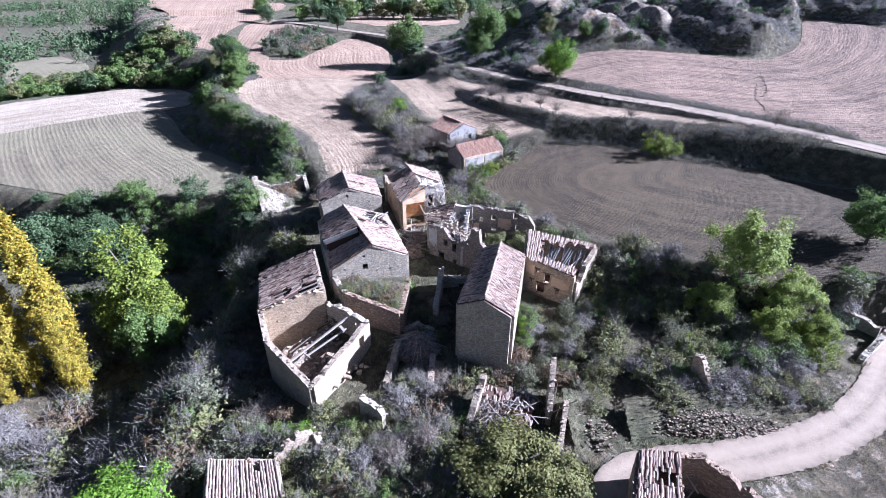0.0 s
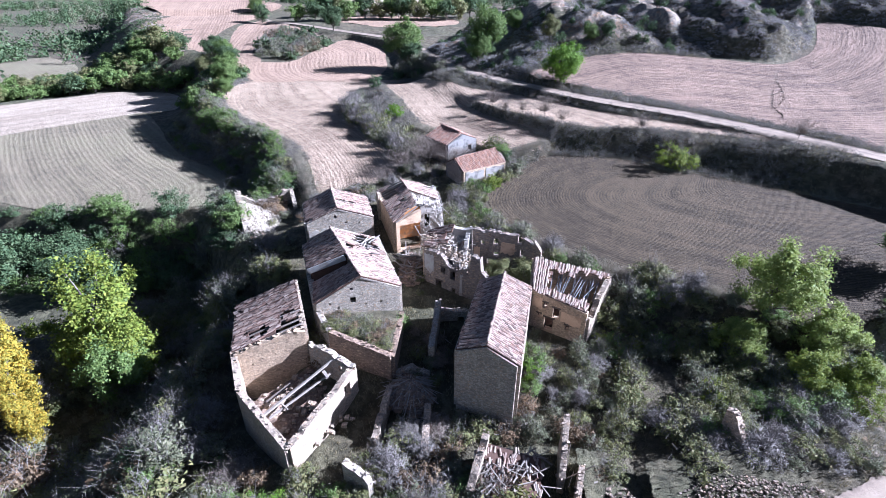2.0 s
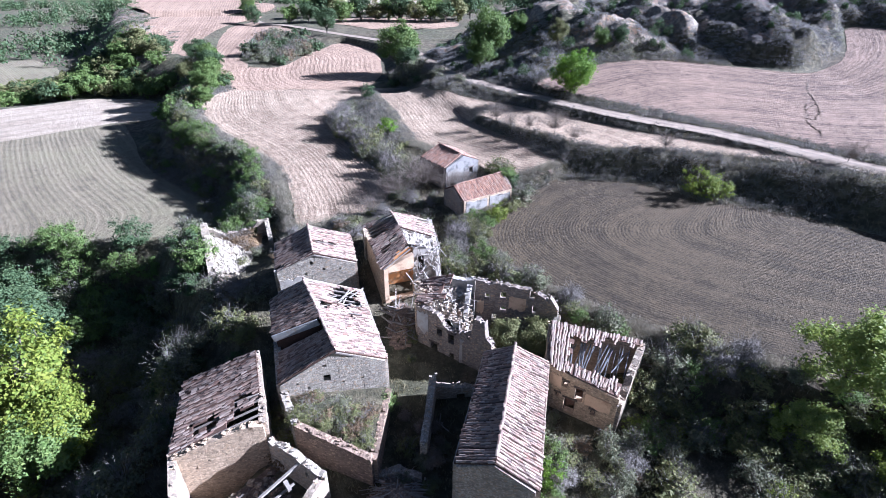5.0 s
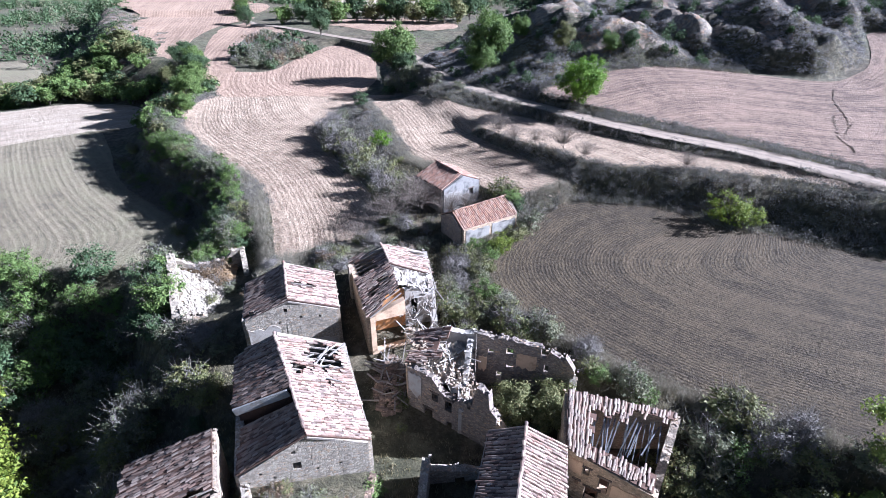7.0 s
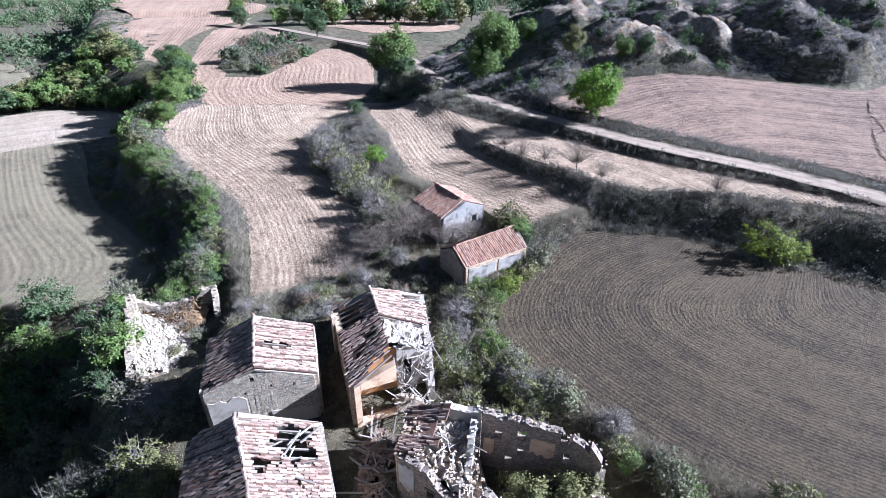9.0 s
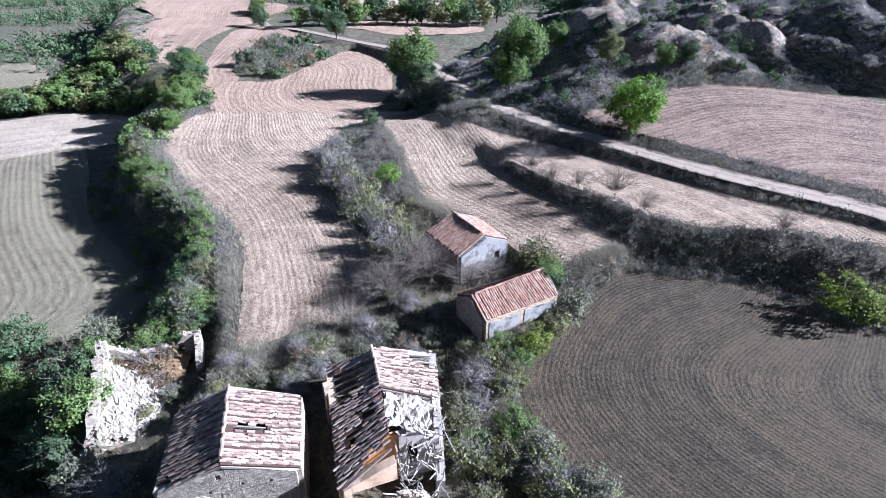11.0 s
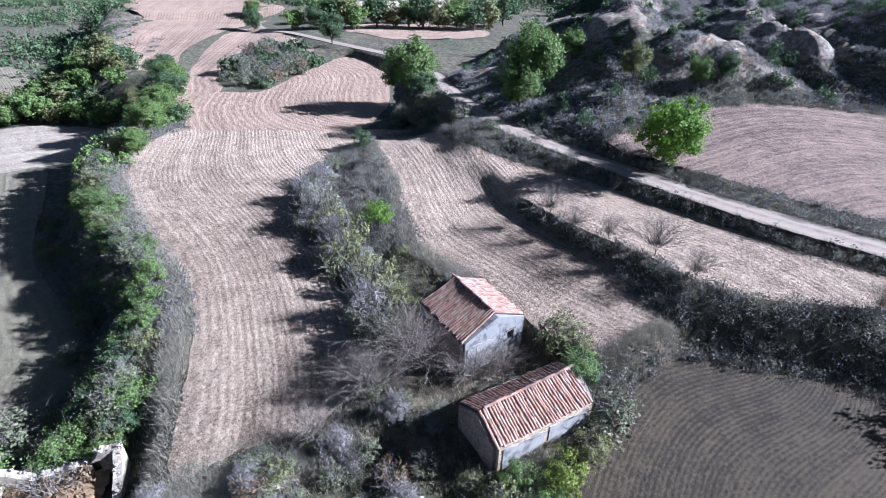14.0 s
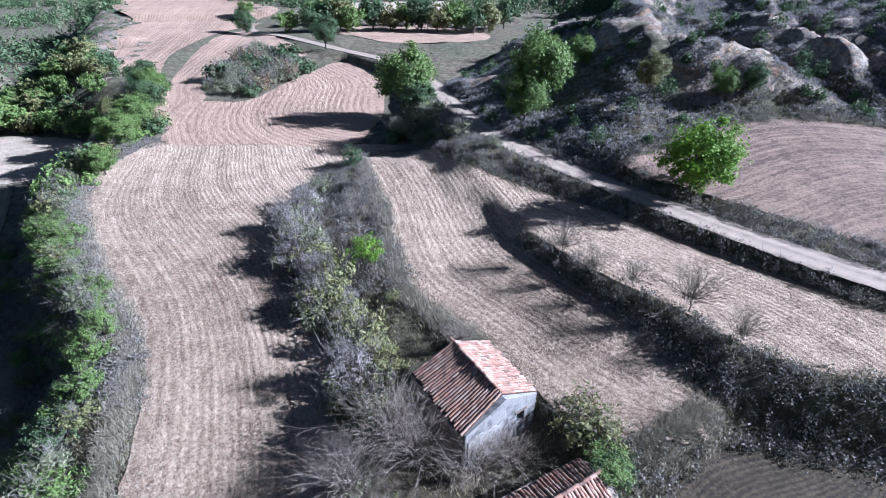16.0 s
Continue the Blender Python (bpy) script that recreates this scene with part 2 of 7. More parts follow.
MAT = dict(
    ground=ground_material(),
    soil_pink=field_material("stubble_soil_pink", (0.125, 0.08, 0.053), (0.53, 0.405, 0.295), 0.55, 0.11),
    soil_dry=field_material("stubble_soil_dry", (0.065, 0.042, 0.032), (0.315, 0.22, 0.165), 0.8, 0.16),
    soil_far=field_material("stubble_soil_far", (0.17, 0.11, 0.076), (0.40, 0.28, 0.2), 1.2, 0.26),
    soil_brown=field_material("tilled_soil_brown", (0.020, 0.0142, 0.0078), (0.112, 0.083, 0.048), 0.26, 0.34, streak=1.0, clod=4.2, drift=1.0, ridge=0.07, swath=0.03),
    soil_olive=field_material("sown_soil_olive", (0.115, 0.097, 0.063), (0.28, 0.238, 0.162), 0.85, 0.2, (0.18, 0.18, 0.1), streak=0.8, clod=3.4),
    soil_pale=field_material("stubble_soil_pale", (0.22, 0.172, 0.125), (0.46, 0.385, 0.30), 0.9),
    road=road_material(),
    stone=stone_material("rubble_stone_grey", (0.46, 0.42, 0.36), (0.28, 0.24, 0.19)),
    stone_warm=stone_material("rubble_stone_warm", (0.50, 0.39, 0.28), (0.38, 0.29, 0.2)),
    stone_pale=stone_material("limestone_rubble_pale", (0.41, 0.345, 0.28), (0.3, 0.24, 0.18)),
    stone_brown=stone_material("rubble_stone_brown", (0.25, 0.18, 0.14), (0.2, 0.15, 0.11)),
    earth_stone=stone_material("earthy_rubble", (0.24, 0.195, 0.16), (0.16, 0.125, 0.1), 6.0),
    rubble_earth=stone_material("beige_rubble", (0.31, 0.255, 0.195), (0.2, 0.16, 0.12), 4.0),
    limewash=plaster_material("stained_limewash", (0.40, 0.37, 0.335), (0.29, 0.245, 0.2)),
    stained=plaster_material("rain_stained_limewash", (0.23, 0.225, 0.22), (0.075, 0.075, 0.078)),
    old_limewash=plaster_material("worn_limewash", (0.29, 0.28, 0.265), (0.14, 0.135, 0.13)),
    limestone=stone_material("white_limestone", (0.37, 0.33, 0.27), (0.27, 0.225, 0.175), 4.5, (0.5, 0.38, 0.25), 0.4),
    earth=plaster_material("bank_earth", (0.17, 0.14, 0.115), (0.085, 0.07, 0.057)),
    marl=plaster_material("white_marl", (0.38, 0.34, 0.28), (0.24, 0.2, 0.15)),
    bank_brown=plaster_material("ochre_earth", (0.24, 0.16, 0.085), (0.14, 0.1, 0.055)),
    # dark stone for mostly unlit walls, with some of their shade in its colour
    stone_dark_shaded=stone_material("rubble_stone_dark_shaded", (0.27, 0.235, 0.21), (0.19, 0.155, 0.13)),
    orange=plaster_material("ochre_plaster", (0.60, 0.29, 0.11), (0.40, 0.27, 0.17)),
    cream=plaster_material("cream_plaster", (0.62, 0.45, 0.31), (0.44, 0.3, 0.2)),
    white=plaster_material("lime_plaster", (0.45, 0.42, 0.385), (0.31, 0.27, 0.23)),
    grey_plaster=plaster_material("grey_render", (0.42, 0.42, 0.42), (0.34, 0.31, 0.28)),
    tile=tile_material("clay_tile_weathered", [(0.31, 0.20, 0.155), (0.47, 0.37, 0.31), (0.14, 0.09, 0.075), (0.5, 0.41, 0.355), (0.24, 0.14, 0.11), (0.43, 0.32, 0.265), (0.1, 0.075, 0.068), (0.38, 0.255, 0.2), (0.48, 0.39, 0.33)]),
    tile_red=tile_material("clay_tile_red", [(0.37, 0.18, 0.12), (0.43, 0.25, 0.18), (0.22, 0.11, 0.08), (0.46, 0.33, 0.26), (0.32, 0.17, 0.125), (0.15, 0.09, 0.07)]),
    tile_grey=tile_material("clay_tile_bleached", [(0.33, 0.27, 0.225), (0.43, 0.36, 0.31), (0.15, 0.11, 0.1), (0.37, 0.275, 0.22), (0.24, 0.16, 0.13), (0.44, 0.375, 0.32)]),
    deck=wood_material("roof_boards_and_floor", (0.045, 0.025, 0.018), (0.13, 0.075, 0.055)),
    wood=wood_material("bleached_timber", (0.14, 0.12, 0.105), (0.35, 0.315, 0.28)),
    rubble_mix=plaster_material("plaster_rubble", (0.5, 0.45, 0.39), (0.33, 0.24, 0.17)),
    white_wood=wood_material("sun_bleached_timber", (0.25, 0.23, 0.21), (0.44, 0.415, 0.38)),
    wood_blue=wood_material("weathered_grey_timber", (0.07, 0.075, 0.085), (0.26, 0.27, 0.29)),
    wood_dark=wood_material("dark_timber", (0.05, 0.04, 0.033), (0.14, 0.11, 0.09)),
    bark=wood_material("bark", (0.06, 0.05, 0.042), (0.2, 0.175, 0.15)),
    twig=wood_material("dry_twigs", (0.10, 0.09, 0.082), (0.26, 0.24, 0.222)),
    twig_brown=wood_material("brown_twigs", (0.11, 0.09, 0.072), (0.28, 0.235, 0.2)),
    leaf_green=leaf_material("green_leaves", [(0.10, 0.165, 0.045), (0.155, 0.23, 0.065), (0.13, 0.195, 0.07), (0.205, 0.265, 0.08)], 0.3),
    leaf_dark=leaf_material("dark_green_leaves", [(0.05, 0.092, 0.045), (0.085, 0.132, 0.062), (0.112, 0.158, 0.075)]),
    leaf_bright=leaf_material("bright_green_leaves", [(0.088, 0.19, 0.018), (0.150, 0.26, 0.026), (0.194, 0.30, 0.044)], 0.3),
    leaf_lime=leaf_material("yellow_green_leaves", [(0.13, 0.195, 0.03), (0.21, 0.27, 0.045), (0.26, 0.29, 0.05), (0.1, 0.155, 0.035)], 0.3),
    leaf_yellow=leaf_material("yellow_autumn_leaves", [(0.465, 0.310, 0.03), (0.56, 0.41, 0.05), (0.25, 0.25, 0.05), (0.5, 0.30, 0.03), (0.19, 0.2, 0.045)], 0.3),
    leaf_gold=leaf_material("green_and_gold_leaves", [(0.5, 0.36, 0.035), (0.24, 0.24, 0.045), (0.36, 0.32, 0.05), (0.52, 0.34, 0.035), (0.19, 0.2, 0.045)], 0.3),
    leaf_olive=leaf_material("olive_leaves", [(0.115, 0.135, 0.055), (0.18, 0.19, 0.08), (0.23, 0.215, 0.1)]),
    leaf_grey=leaf_material("grey_green_leaves", [(0.11, 0.125, 0.075), (0.175, 0.185, 0.115), (0.235, 0.23, 0.155)]),
    leaf_scrub=leaf_material("dark_scrub_leaves", [(0.125, 0.125, 0.115), (0.2, 0.19, 0.18), (0.27, 0.245, 0.225), (0.14, 0.15, 0.11)]),
    leaf_heath=leaf_material("grey_heath_leaves", [(0.17, 0.16, 0.17), (0.25, 0.24, 0.255), (0.34, 0.325, 0.33), (0.2, 0.205, 0.19)]),
    leaf_fresh=leaf_material("fresh_green_leaves", [(0.19, 0.265, 0.065), (0.28, 0.35, 0.09), (0.34, 0.38, 0.105), (0.22, 0.28, 0.085)], 0.36),
    leaf_dull=leaf_material("olive_yellow_leaves", [(0.12, 0.135, 0.045), (0.18, 0.185, 0.062), (0.225, 0.21, 0.075), (0.1, 0.115, 0.05)], 0.28),
    leaf_brown=leaf_material("brown_dry_leaves", [(0.13, 0.085, 0.05), (0.21, 0.15, 0.095), (0.17, 0.125, 0.075)]),
    pale_grass=leaf_material("pale_dry_grass", [(0.3, 0.27, 0.21), (0.4, 0.36, 0.3), (0.24, 0.23, 0.17)]),
    grass=leaf_material("dry_grass", [(0.206, 0.178, 0.103), (0.318, 0.271, 0.168), (0.140, 0.140, 0.065), (0.374, 0.327, 0.224)]),
)


# ---- mesh helpers ----
class Geo:
    def __init__(self):
        self.v, self.f = [], []

    def add(self, vs, fs):
        o = len(self.v)
        self.v.extend(tuple(p) for p in vs)
        self.f.extend(tuple(i + o for i in f) for f in fs)

    def beam(self, a, b, w, h=None, taper=1.0):
        """A squared timber from a to b."""
        a, b = Vector(a), Vector(b)
        d = (b - a).normalized()
        s = d.cross(Vector((0, 0, 1)))
        s = s.normalized() if s.length > 1e-3 else Vector((1, 0, 0))
        u = s.cross(d)
        h = h or w
        vs = []
        for p, k in ((a, 1), (b, taper)):
            vs += [p + s * (i * w * k / 2) + u * (j * h * k / 2) for i, j in ((-1, -1), (1, -1), (1, 1), (-1, 1))]
        self.add(vs, [(0, 1, 5, 4), (1, 2, 6, 5), (2, 3, 7, 6), (3, 0, 4, 7), (3, 2, 1, 0), (4, 5, 6, 7)])

    def stone(self, c, r, rng):
        """An uneven block."""
        vs = []
        for i in (-1, 1):
            for j in (-1, 1):
                for k in (-1, 1):
                    vs.append((c[0] + r * i * rng.uniform(0.55, 1.1), c[1] + r * j * rng.uniform(0.55, 1.1), c[2] + r * k * rng.uniform(0.4, 0.8)))
        self.add(vs, [(0, 1, 3, 2), (4, 6, 7, 5), (0, 4, 5, 1), (2, 3, 7, 6), (0, 2, 6, 4), (1, 5, 7, 3)])

    def mesh(self, name):
        me = bpy.data.meshes.new(name)
        me.from_pydata(self.v, [], self.f)
        me.update()
        return me


def part(name, geo, material, parent=None, label="", smooth=False):
    """One mesh under a thing or under a part, from world coordinates."""
    me = geo.mesh(name) if isinstance(geo, Geo) else geo
    me.materials.append(material)
    if smooth:
        me.shade_smooth()
    ob = new(name, me)
    if parent is not None:
        ob.parent = parent
        ob.matrix_parent_inverse = Matrix.Translation(parent.location).inverted()
    if label:
        tagged(ob, label)
    return ob


def thing(name, at, label, category, group="", kind=""):
    ob = new(name)
    ob.location = at
    ob.empty_display_size = 0.3
    return tagged(ob, label, category, group, kind)


def tri_mesh(name, verts, _, per):
    """A mesh from an array of verts, each run of `per` verts one face."""
    me = bpy.data.meshes.new(name)
    nv = len(verts)
    nf = nv // per
    me.vertices.add(nv)
    me.vertices.foreach_set("co", np.asarray(verts, dtype=np.float32).ravel())
    me.loops.add(nv)
    me.loops.foreach_set("vertex_index", np.arange(nv, dtype=np.int32))
    me.polygons.add(nf)
    me.polygons.foreach_set("loop_start", np.arange(0, nv, per, dtype=np.int32))
    me.update(calc_edges=True)
    return me


# ---- the lie of the land ----
def smooth_line(pts, n=6, closed=False):
    """A Catmull-Rom curve through plan points."""
    p = [np.array(q, float) for q in pts]
    k = len(p)
    out = []
    for i in range(k if closed else k - 1):
        a, b, c, d = (p[(i + j) % k] if closed else p[min(max(i + j, 0), k - 1)] for j in (-1, 0, 1, 2))
        for t in np.arange(n) / n:
            out.append(0.5 * (2 * b + (c - a) * t + (2 * a - 5 * b + 4 * c - d) * t * t + (3 * b - a - 3 * c + d) * t ** 3))
    if not closed:
        out.append(p[-1])
    return np.array(out)


def line_distance(x, y, pts, closed=False):
    """Distance to a line of plan points."""
    pts = np.asarray(pts, float)
    q = np.vstack([pts, pts[:1]]) if closed else pts
    best = np.full(x.shape, 1e9)
    for a, b in zip(q[:-1], q[1:]):
        d = b - a
        t = np.clip(((x - a[0]) * d[0] + (y - a[1]) * d[1]) / max(d @ d, 1e-9), 0, 1)
        best = np.minimum(best, (x - a[0] - t * d[0]) ** 2 + (y - a[1] - t * d[1]) ** 2)
    return np.sqrt(best)


def inside(x, y, pts):
    pts = np.asarray(pts, float)
    r = np.zeros(x.shape, bool)
    for a, b in zip(pts, np.roll(pts, -1, 0)):
        if a[1] != b[1]:
            r ^= ((a[1] > y) != (b[1] > y)) & (x < (b[0] - a[0]) * (y - a[1]) / (b[1] - a[1]) + a[0])
    return r


OLIVE = [(-110, 108), (-92, 127), (-80.5, 138.5), (-70, 127), (-56, 107), (-41, 94), (-35.5, 87), (-35.5, 82), (-44, 78.5), (-55, 77.5), (-70, 80), (-100, 92)]
PALE = [(-112, 109), (-93, 129), (-80.5, 140), (-74, 146), (-83, 163), (-104, 166), (-128, 145), (-140, 120)]
STRIP = [(-17.6, 73.2), (-20.1, 79.4), (-23.1, 87.4), (-26.9, 93.6), (-33.5, 99.9), (-41.3, 108.4), (-47.8, 116.8), (-52.5, 126), (-52, 134), (-50, 139), (-36, 139.6), (-22, 140.4), (-9, 140.4), (-15.6, 135.4), (-19.6, 131.5),
         (-21, 124), (-22.2, 115), (-17.7, 105), (-11.7, 94.3), (-7.9, 88), (-7.2, 82), (-9.4, 77.6), (-13.7, 75.5)]
LOWER = [(-15, 132.9), (-9.4, 118.5), (-6.5, 107.2), (-3.3, 98.9), (2.5, 92.9), (7.5, 85.5), (10.1, 83.6), (16, 83.6), (17.2, 86), (16.6, 89), (14.7, 93), (12, 97.6), (8.8, 102.6), (6.6, 107), (-2.5, 119)]
UPPER = [(7.2, 107), (10, 102.9), (12.1, 99.9), (14.8, 96.9), (18, 93.7), (20.5, 90), (24.3, 87.6), (28.7, 86.8), (33.3, 86.2), (38, 84.7), (44, 82.2), (50, 78.6), (55.5, 73.8), (56.4, 74.4), (49, 81.6), (41.3, 88.9), (33.2, 94.6), (25.2, 102.4), (17.2, 111), (6, 121)]
MIDDLE = [(-15, 132.9), (-9.4, 118.5), (-6.5, 107.2), (-3.3, 98.9), (2.5, 92.9), (7.5, 85.5), (10.1, 83.6), (16, 83.6), (17.2, 86), (16.6, 89), (14.7, 93), (12, 97.6), (8.8, 102.6), (6.6, 107), (7.2, 107), (10, 102.9), (12.1, 99.9), (14.8, 96.9), (18, 93.7), (20.5, 90), (24.3, 87.6), (28.7, 86.8), (33.3, 86.2), (38, 84.7), (44, 82.2), (50, 78.6), (55.5, 73.8), (56.4, 74.4), (49, 81.6), (41.3, 88.9), (33.2, 94.6), (25.2, 102.4), (17.2, 111), (5.2, 120.8), (-1.4, 127.5), (-6.5, 136.5), (-14, 137.2)]
BROWN = [(6, 69.9), (7.9, 75), (11.2, 79), (15, 82.6), (17.6, 84.4), (20.8, 83.7), (27.4, 82.1), (31.4, 79.7), (34, 76.8), (38.1, 75), (44.5, 71.2), (50.5, 66.8), (56.2, 62.9), (61.7, 58.2), (72.1, 47.2), (66.3, 41.4), (54.1, 42), (46.7, 45.6), (40.6, 42.7), (35.9, 42.9), (28.1, 48.1), (21.2, 51.3), (14.1, 57.3), (9.1, 62.8)]
BEYOND = [(19.2, 118), (23.5, 120.6), (28, 124.2), (35.5, 128.8), (44, 131), (52, 129.8), (62, 126.4), (74, 122.4), (80.8, 125), (86.3, 128.6), (92.3, 137.4), (97.5, 145.6), (102.7, 142.8), (106.7, 135.2), (112, 122), (99.7, 96.4), (82.4, 72), (72.8, 78.1), (56.7, 91.7), (44.8, 99.5), (36.5, 104.1), (30, 108.8), (24.2, 112.6)]
FAR_A = [(-46, 167), (-42.7, 190), (-36, 211), (-21, 189), (-17.5, 170), (-16, 158), (-16.5, 150), (-19, 140.0), (-34, 139.0), (-49, 138.6), (-53, 150), (-55, 164)]
FAR_B = [(-52, 148), (-56, 168), (-62, 178), (-70, 210), (-79, 252), (-82, 261), (-90, 270), (-90, 241), (-72, 184), (-58, 150)]
FAR_C = [(-87, 186), (-112, 225), (-147, 289), (-108, 295), (-90, 290), (-94, 256), (-88, 214), (-75, 182)]
FAR_D = [(-81, 260), (-68, 250), (-48, 217), (-56, 208), (-68, 216)]
FAR_F = [(-160, 188), (-199, 240), (-190, 260), (-156, 228), (-141, 190)]
FAR_G = [(-62, 268), (-32, 292), (2, 280), (6, 250), (-24, 240), (-42, 256)]
FAR_H = [(-68, 320), (-70, 400), (-10, 420), (-4, 350), (-30, 316)]
FAR_E = [(-150, 292), (-200, 366), (-150, 380), (-96, 330), (-100, 300)]
ROAD = [(66, 60), (57, 74), (51, 82), (42.9, 90.8), (34.7, 97.4), (29, 102.4), (22.4, 109.9), (15.7, 118.3), (6.7, 130.8), (0.3, 145.6), (-4.5, 162.4), (-8, 175), (-19, 199), (-39, 221), (-66, 251), (-85, 268), (-110, 330)]
TRACK = [(11, 18), (12.6, 22.3), (14.6, 24.2), (18, 25), (21.2, 25.2), (27.3, 26.4), (31.5, 27.7), (35.5, 29.6), (39.7, 32.4), (44, 36.2), (54, 45)]
VILLAGE = [(-11, 41), (-4, 40), (3, 39), (11, 42), (15, 47), (6, 60), (1, 72), (-8, 73), (-20, 70), (-18, 57)]
FRONT = [(-9, 22), (11, 22), (11, 34), (-4, 35), (-9, 31)]
GULLY = [(-52, -10), (-40, 10), (-36, 28), (-34, 42), (-34, 56), (-44, 68), (-62, 70), (-90, 70)]
HILL_FOOT = [(4, 140), (12, 128.5), (19, 119.8), (22, 121), (28, 126), (35.5, 130.6), (44, 132.8), (52, 131.6), (62, 128.2), (74, 124.2), (81, 126.8), (87, 130.8), (92.5, 139.4), (97.5, 147.4), (103, 144.6), (107, 137), (116, 128), (140, 118)]
FOOT_RISE = [(4, 9.2), (12, 10.2), (19, 11.2), (28, 12.5), (44, 13.7), (62, 13.2), (74, 12.7), (87, 14.7), (97.5, 19.0), (110, 19.0), (140, 20.0)]

# outline, height, rise per metre to the east and to the north, at its reference point
PADS = [
    (OLIVE, -2.8, 0.0, 0.004, (-50, 90)), (PALE, -3.2, 0.0, 0.0, (0, 0)), (STRIP, 2.7, 0.0, 0.05, (0, 85)), (LOWER, 5.2, 0.095, 0.06, (6, 88)),
    (UPPER, 8.0, 0.012, 0.0, (20, 100)), (BROWN, 2.1, 0.055, 0.096, (10, 65)), ([p for p in BEYOND if p[0] < 81], 9.5, 0.006, 0.154, (66, 103)),
    ([p for p in BEYOND if p[0] > 80], 9.6, 0.151, 0.154, (80, 103)), (VILLAGE, -1.7, 0.0, 0.118, (0, 40)),
    (FRONT, -3.2, 0.0, 0.0, (0, 0)), (FAR_A, 5.5, 0.0, 0.02, (0, 140)), (FAR_B, 6.0, 0.0, 0.02, (0, 150)), (FAR_C, 7.5, 0.0, 0.02, (0, 190)),
    (FAR_D, 8.0, 0.0, 0.01, (0, 215)), (FAR_E, 12.0, 0.0, 0.03, (0, 300)), (FAR_F, -6.0, 0.0, 0.0, (0, 0)), (FAR_G, 9.0, 0.0, 0.01, (0, 250)), (FAR_H, 11.0, 0.0, 0.01, (0, 320)),
    ([(20, 32), (44, 37), (48, 43), (30, 45), (19, 44)], -2.6, 0.0, 0.0, (0, 0)),
    ([(-70, 10), (-48, 30), (-44, 55), (-60, 62), (-110, 60), (-110, 10)], -8.0, 0.0, 0.0, (0, 0)),
    ([(-22, 33), (-17, 34), (-19, 50), (-24, 52)], -4.6, 0.0, 0.05, (0, 35)),
    ([(-32, 74), (-24, 64), (-19, 66), (-22, 76)], -0.2, 0.1, 0.0, (-24, 70)),
    ([(-3, 80), (8, 74), (11, 79), (2, 90)], 3.5, 0.0, 0.02, (0, 78)),
    ([(-130, 170), (-150, 200), (-260, 420), (-420, 700), (-900, 700), (-900, 100), (-160, 150)], -7.0, 0.0, 0.0, (0, 0)),
    ([(-160, 420), (300, 420), (300, 900), (-160, 900)], 12.0, 0.0, 0.012, (0, 420)),
    ([(-60, -60), (60, -60), (60, 8), (-30, 8)], -3.0, 0.0, 0.0, (0, 0)),
    ([(85, 40), (150, 60), (300, 60), (300, -60), (100, -60)], 4.0, 0.02, 0.0, (85, 0)),
]
RIBBONS = [(ROAD, 1.9, lambda y: np.interp(y, [60, 82, 102, 130, 162], [8.9, 9.0, 9.35, 9.4, 9.1])),
           (TRACK, 1.9, lambda y: -2.7), (GULLY, 2.5, lambda y: -10.5)]
noise_grid = np.random.RandomState(7).rand(64, 64)


def wobble(x, y, size):
    """Smooth value noise from -0.5 to 0.5."""
    u, v = x / size + 1000.3, y / size + 1000.7
    i, j = np.floor(u).astype(int), np.floor(v).astype(int)
    a, b = u - i, v - j
    a, b = a * a * (3 - 2 * a), b * b * (3 - 2 * b)
    g = lambda p, q: noise_grid[p % 64, q % 64]
    return (g(i, j) * (1 - a) + g(i + 1, j) * a) * (1 - b) + (g(i, j + 1) * (1 - a) + g(i + 1, j + 1) * a) * b - 0.5


# crest line, height and half width of each spur of the eroded hillside, and how bare it is
SPURS = [([(42, 137), (36, 144), (28.5, 154), (33, 172), (46, 205)], 4.8, 7.5, 1.0), ([(59, 143), (54, 151), (55, 162), (64, 190)], 3.4, 5.0, 0.95),
         ([(79, 127), (76, 132), (73, 145), (80, 170), (96, 205)], 5.6, 10.0, 0.5), ([(66, 150), (63, 157), (70, 180)], 2.4, 4.0, 0.8),
         ([(-2, 166), (12, 163), (24, 166)], 1.6, 5.0, 0.75), ([(95, 152), (98, 165), (116, 205)], 4.0, 9.0, 0.6), ([(12, 190), (22, 215), (30, 250)], 4.0, 9.0, 0.7)]


def hill_rise(x, y):
    """How far a place lies behind the foot of the eroded hillside."""
    foot = np.interp(x, [p[0] for p in HILL_FOOT], [p[1] for p in HILL_FOOT])
    foot = np.where(x < 4, 140 + (4 - x) * 3.5, foot)
    return np.clip(y - foot, 0, 400) * np.clip((x + 10 - np.clip(y - 165, 0, 200) * 0.55) / 14, 0, 1)


def spur_mask(x, y):
    """The rise of the spurs above the hillside, and how bare their crests lie, 0 to 1."""
    total, crest = np.zeros(x.shape), np.zeros(x.shape)
    for pts, high, wide, naked in SPURS:
        line = smooth_line(pts, 4)
        d = line_distance(x + wobble(x, y, 7.0) * 4, y + wobble(x, y, 5.0) * 3, line)
        m = np.clip(1 - d / (wide * 1.5), 0, 1)
        total, crest = np.maximum(total, m ** 1.15 * high), np.maximum(crest, np.clip(m * 1.7, 0, 1) * naked)
    return total, crest


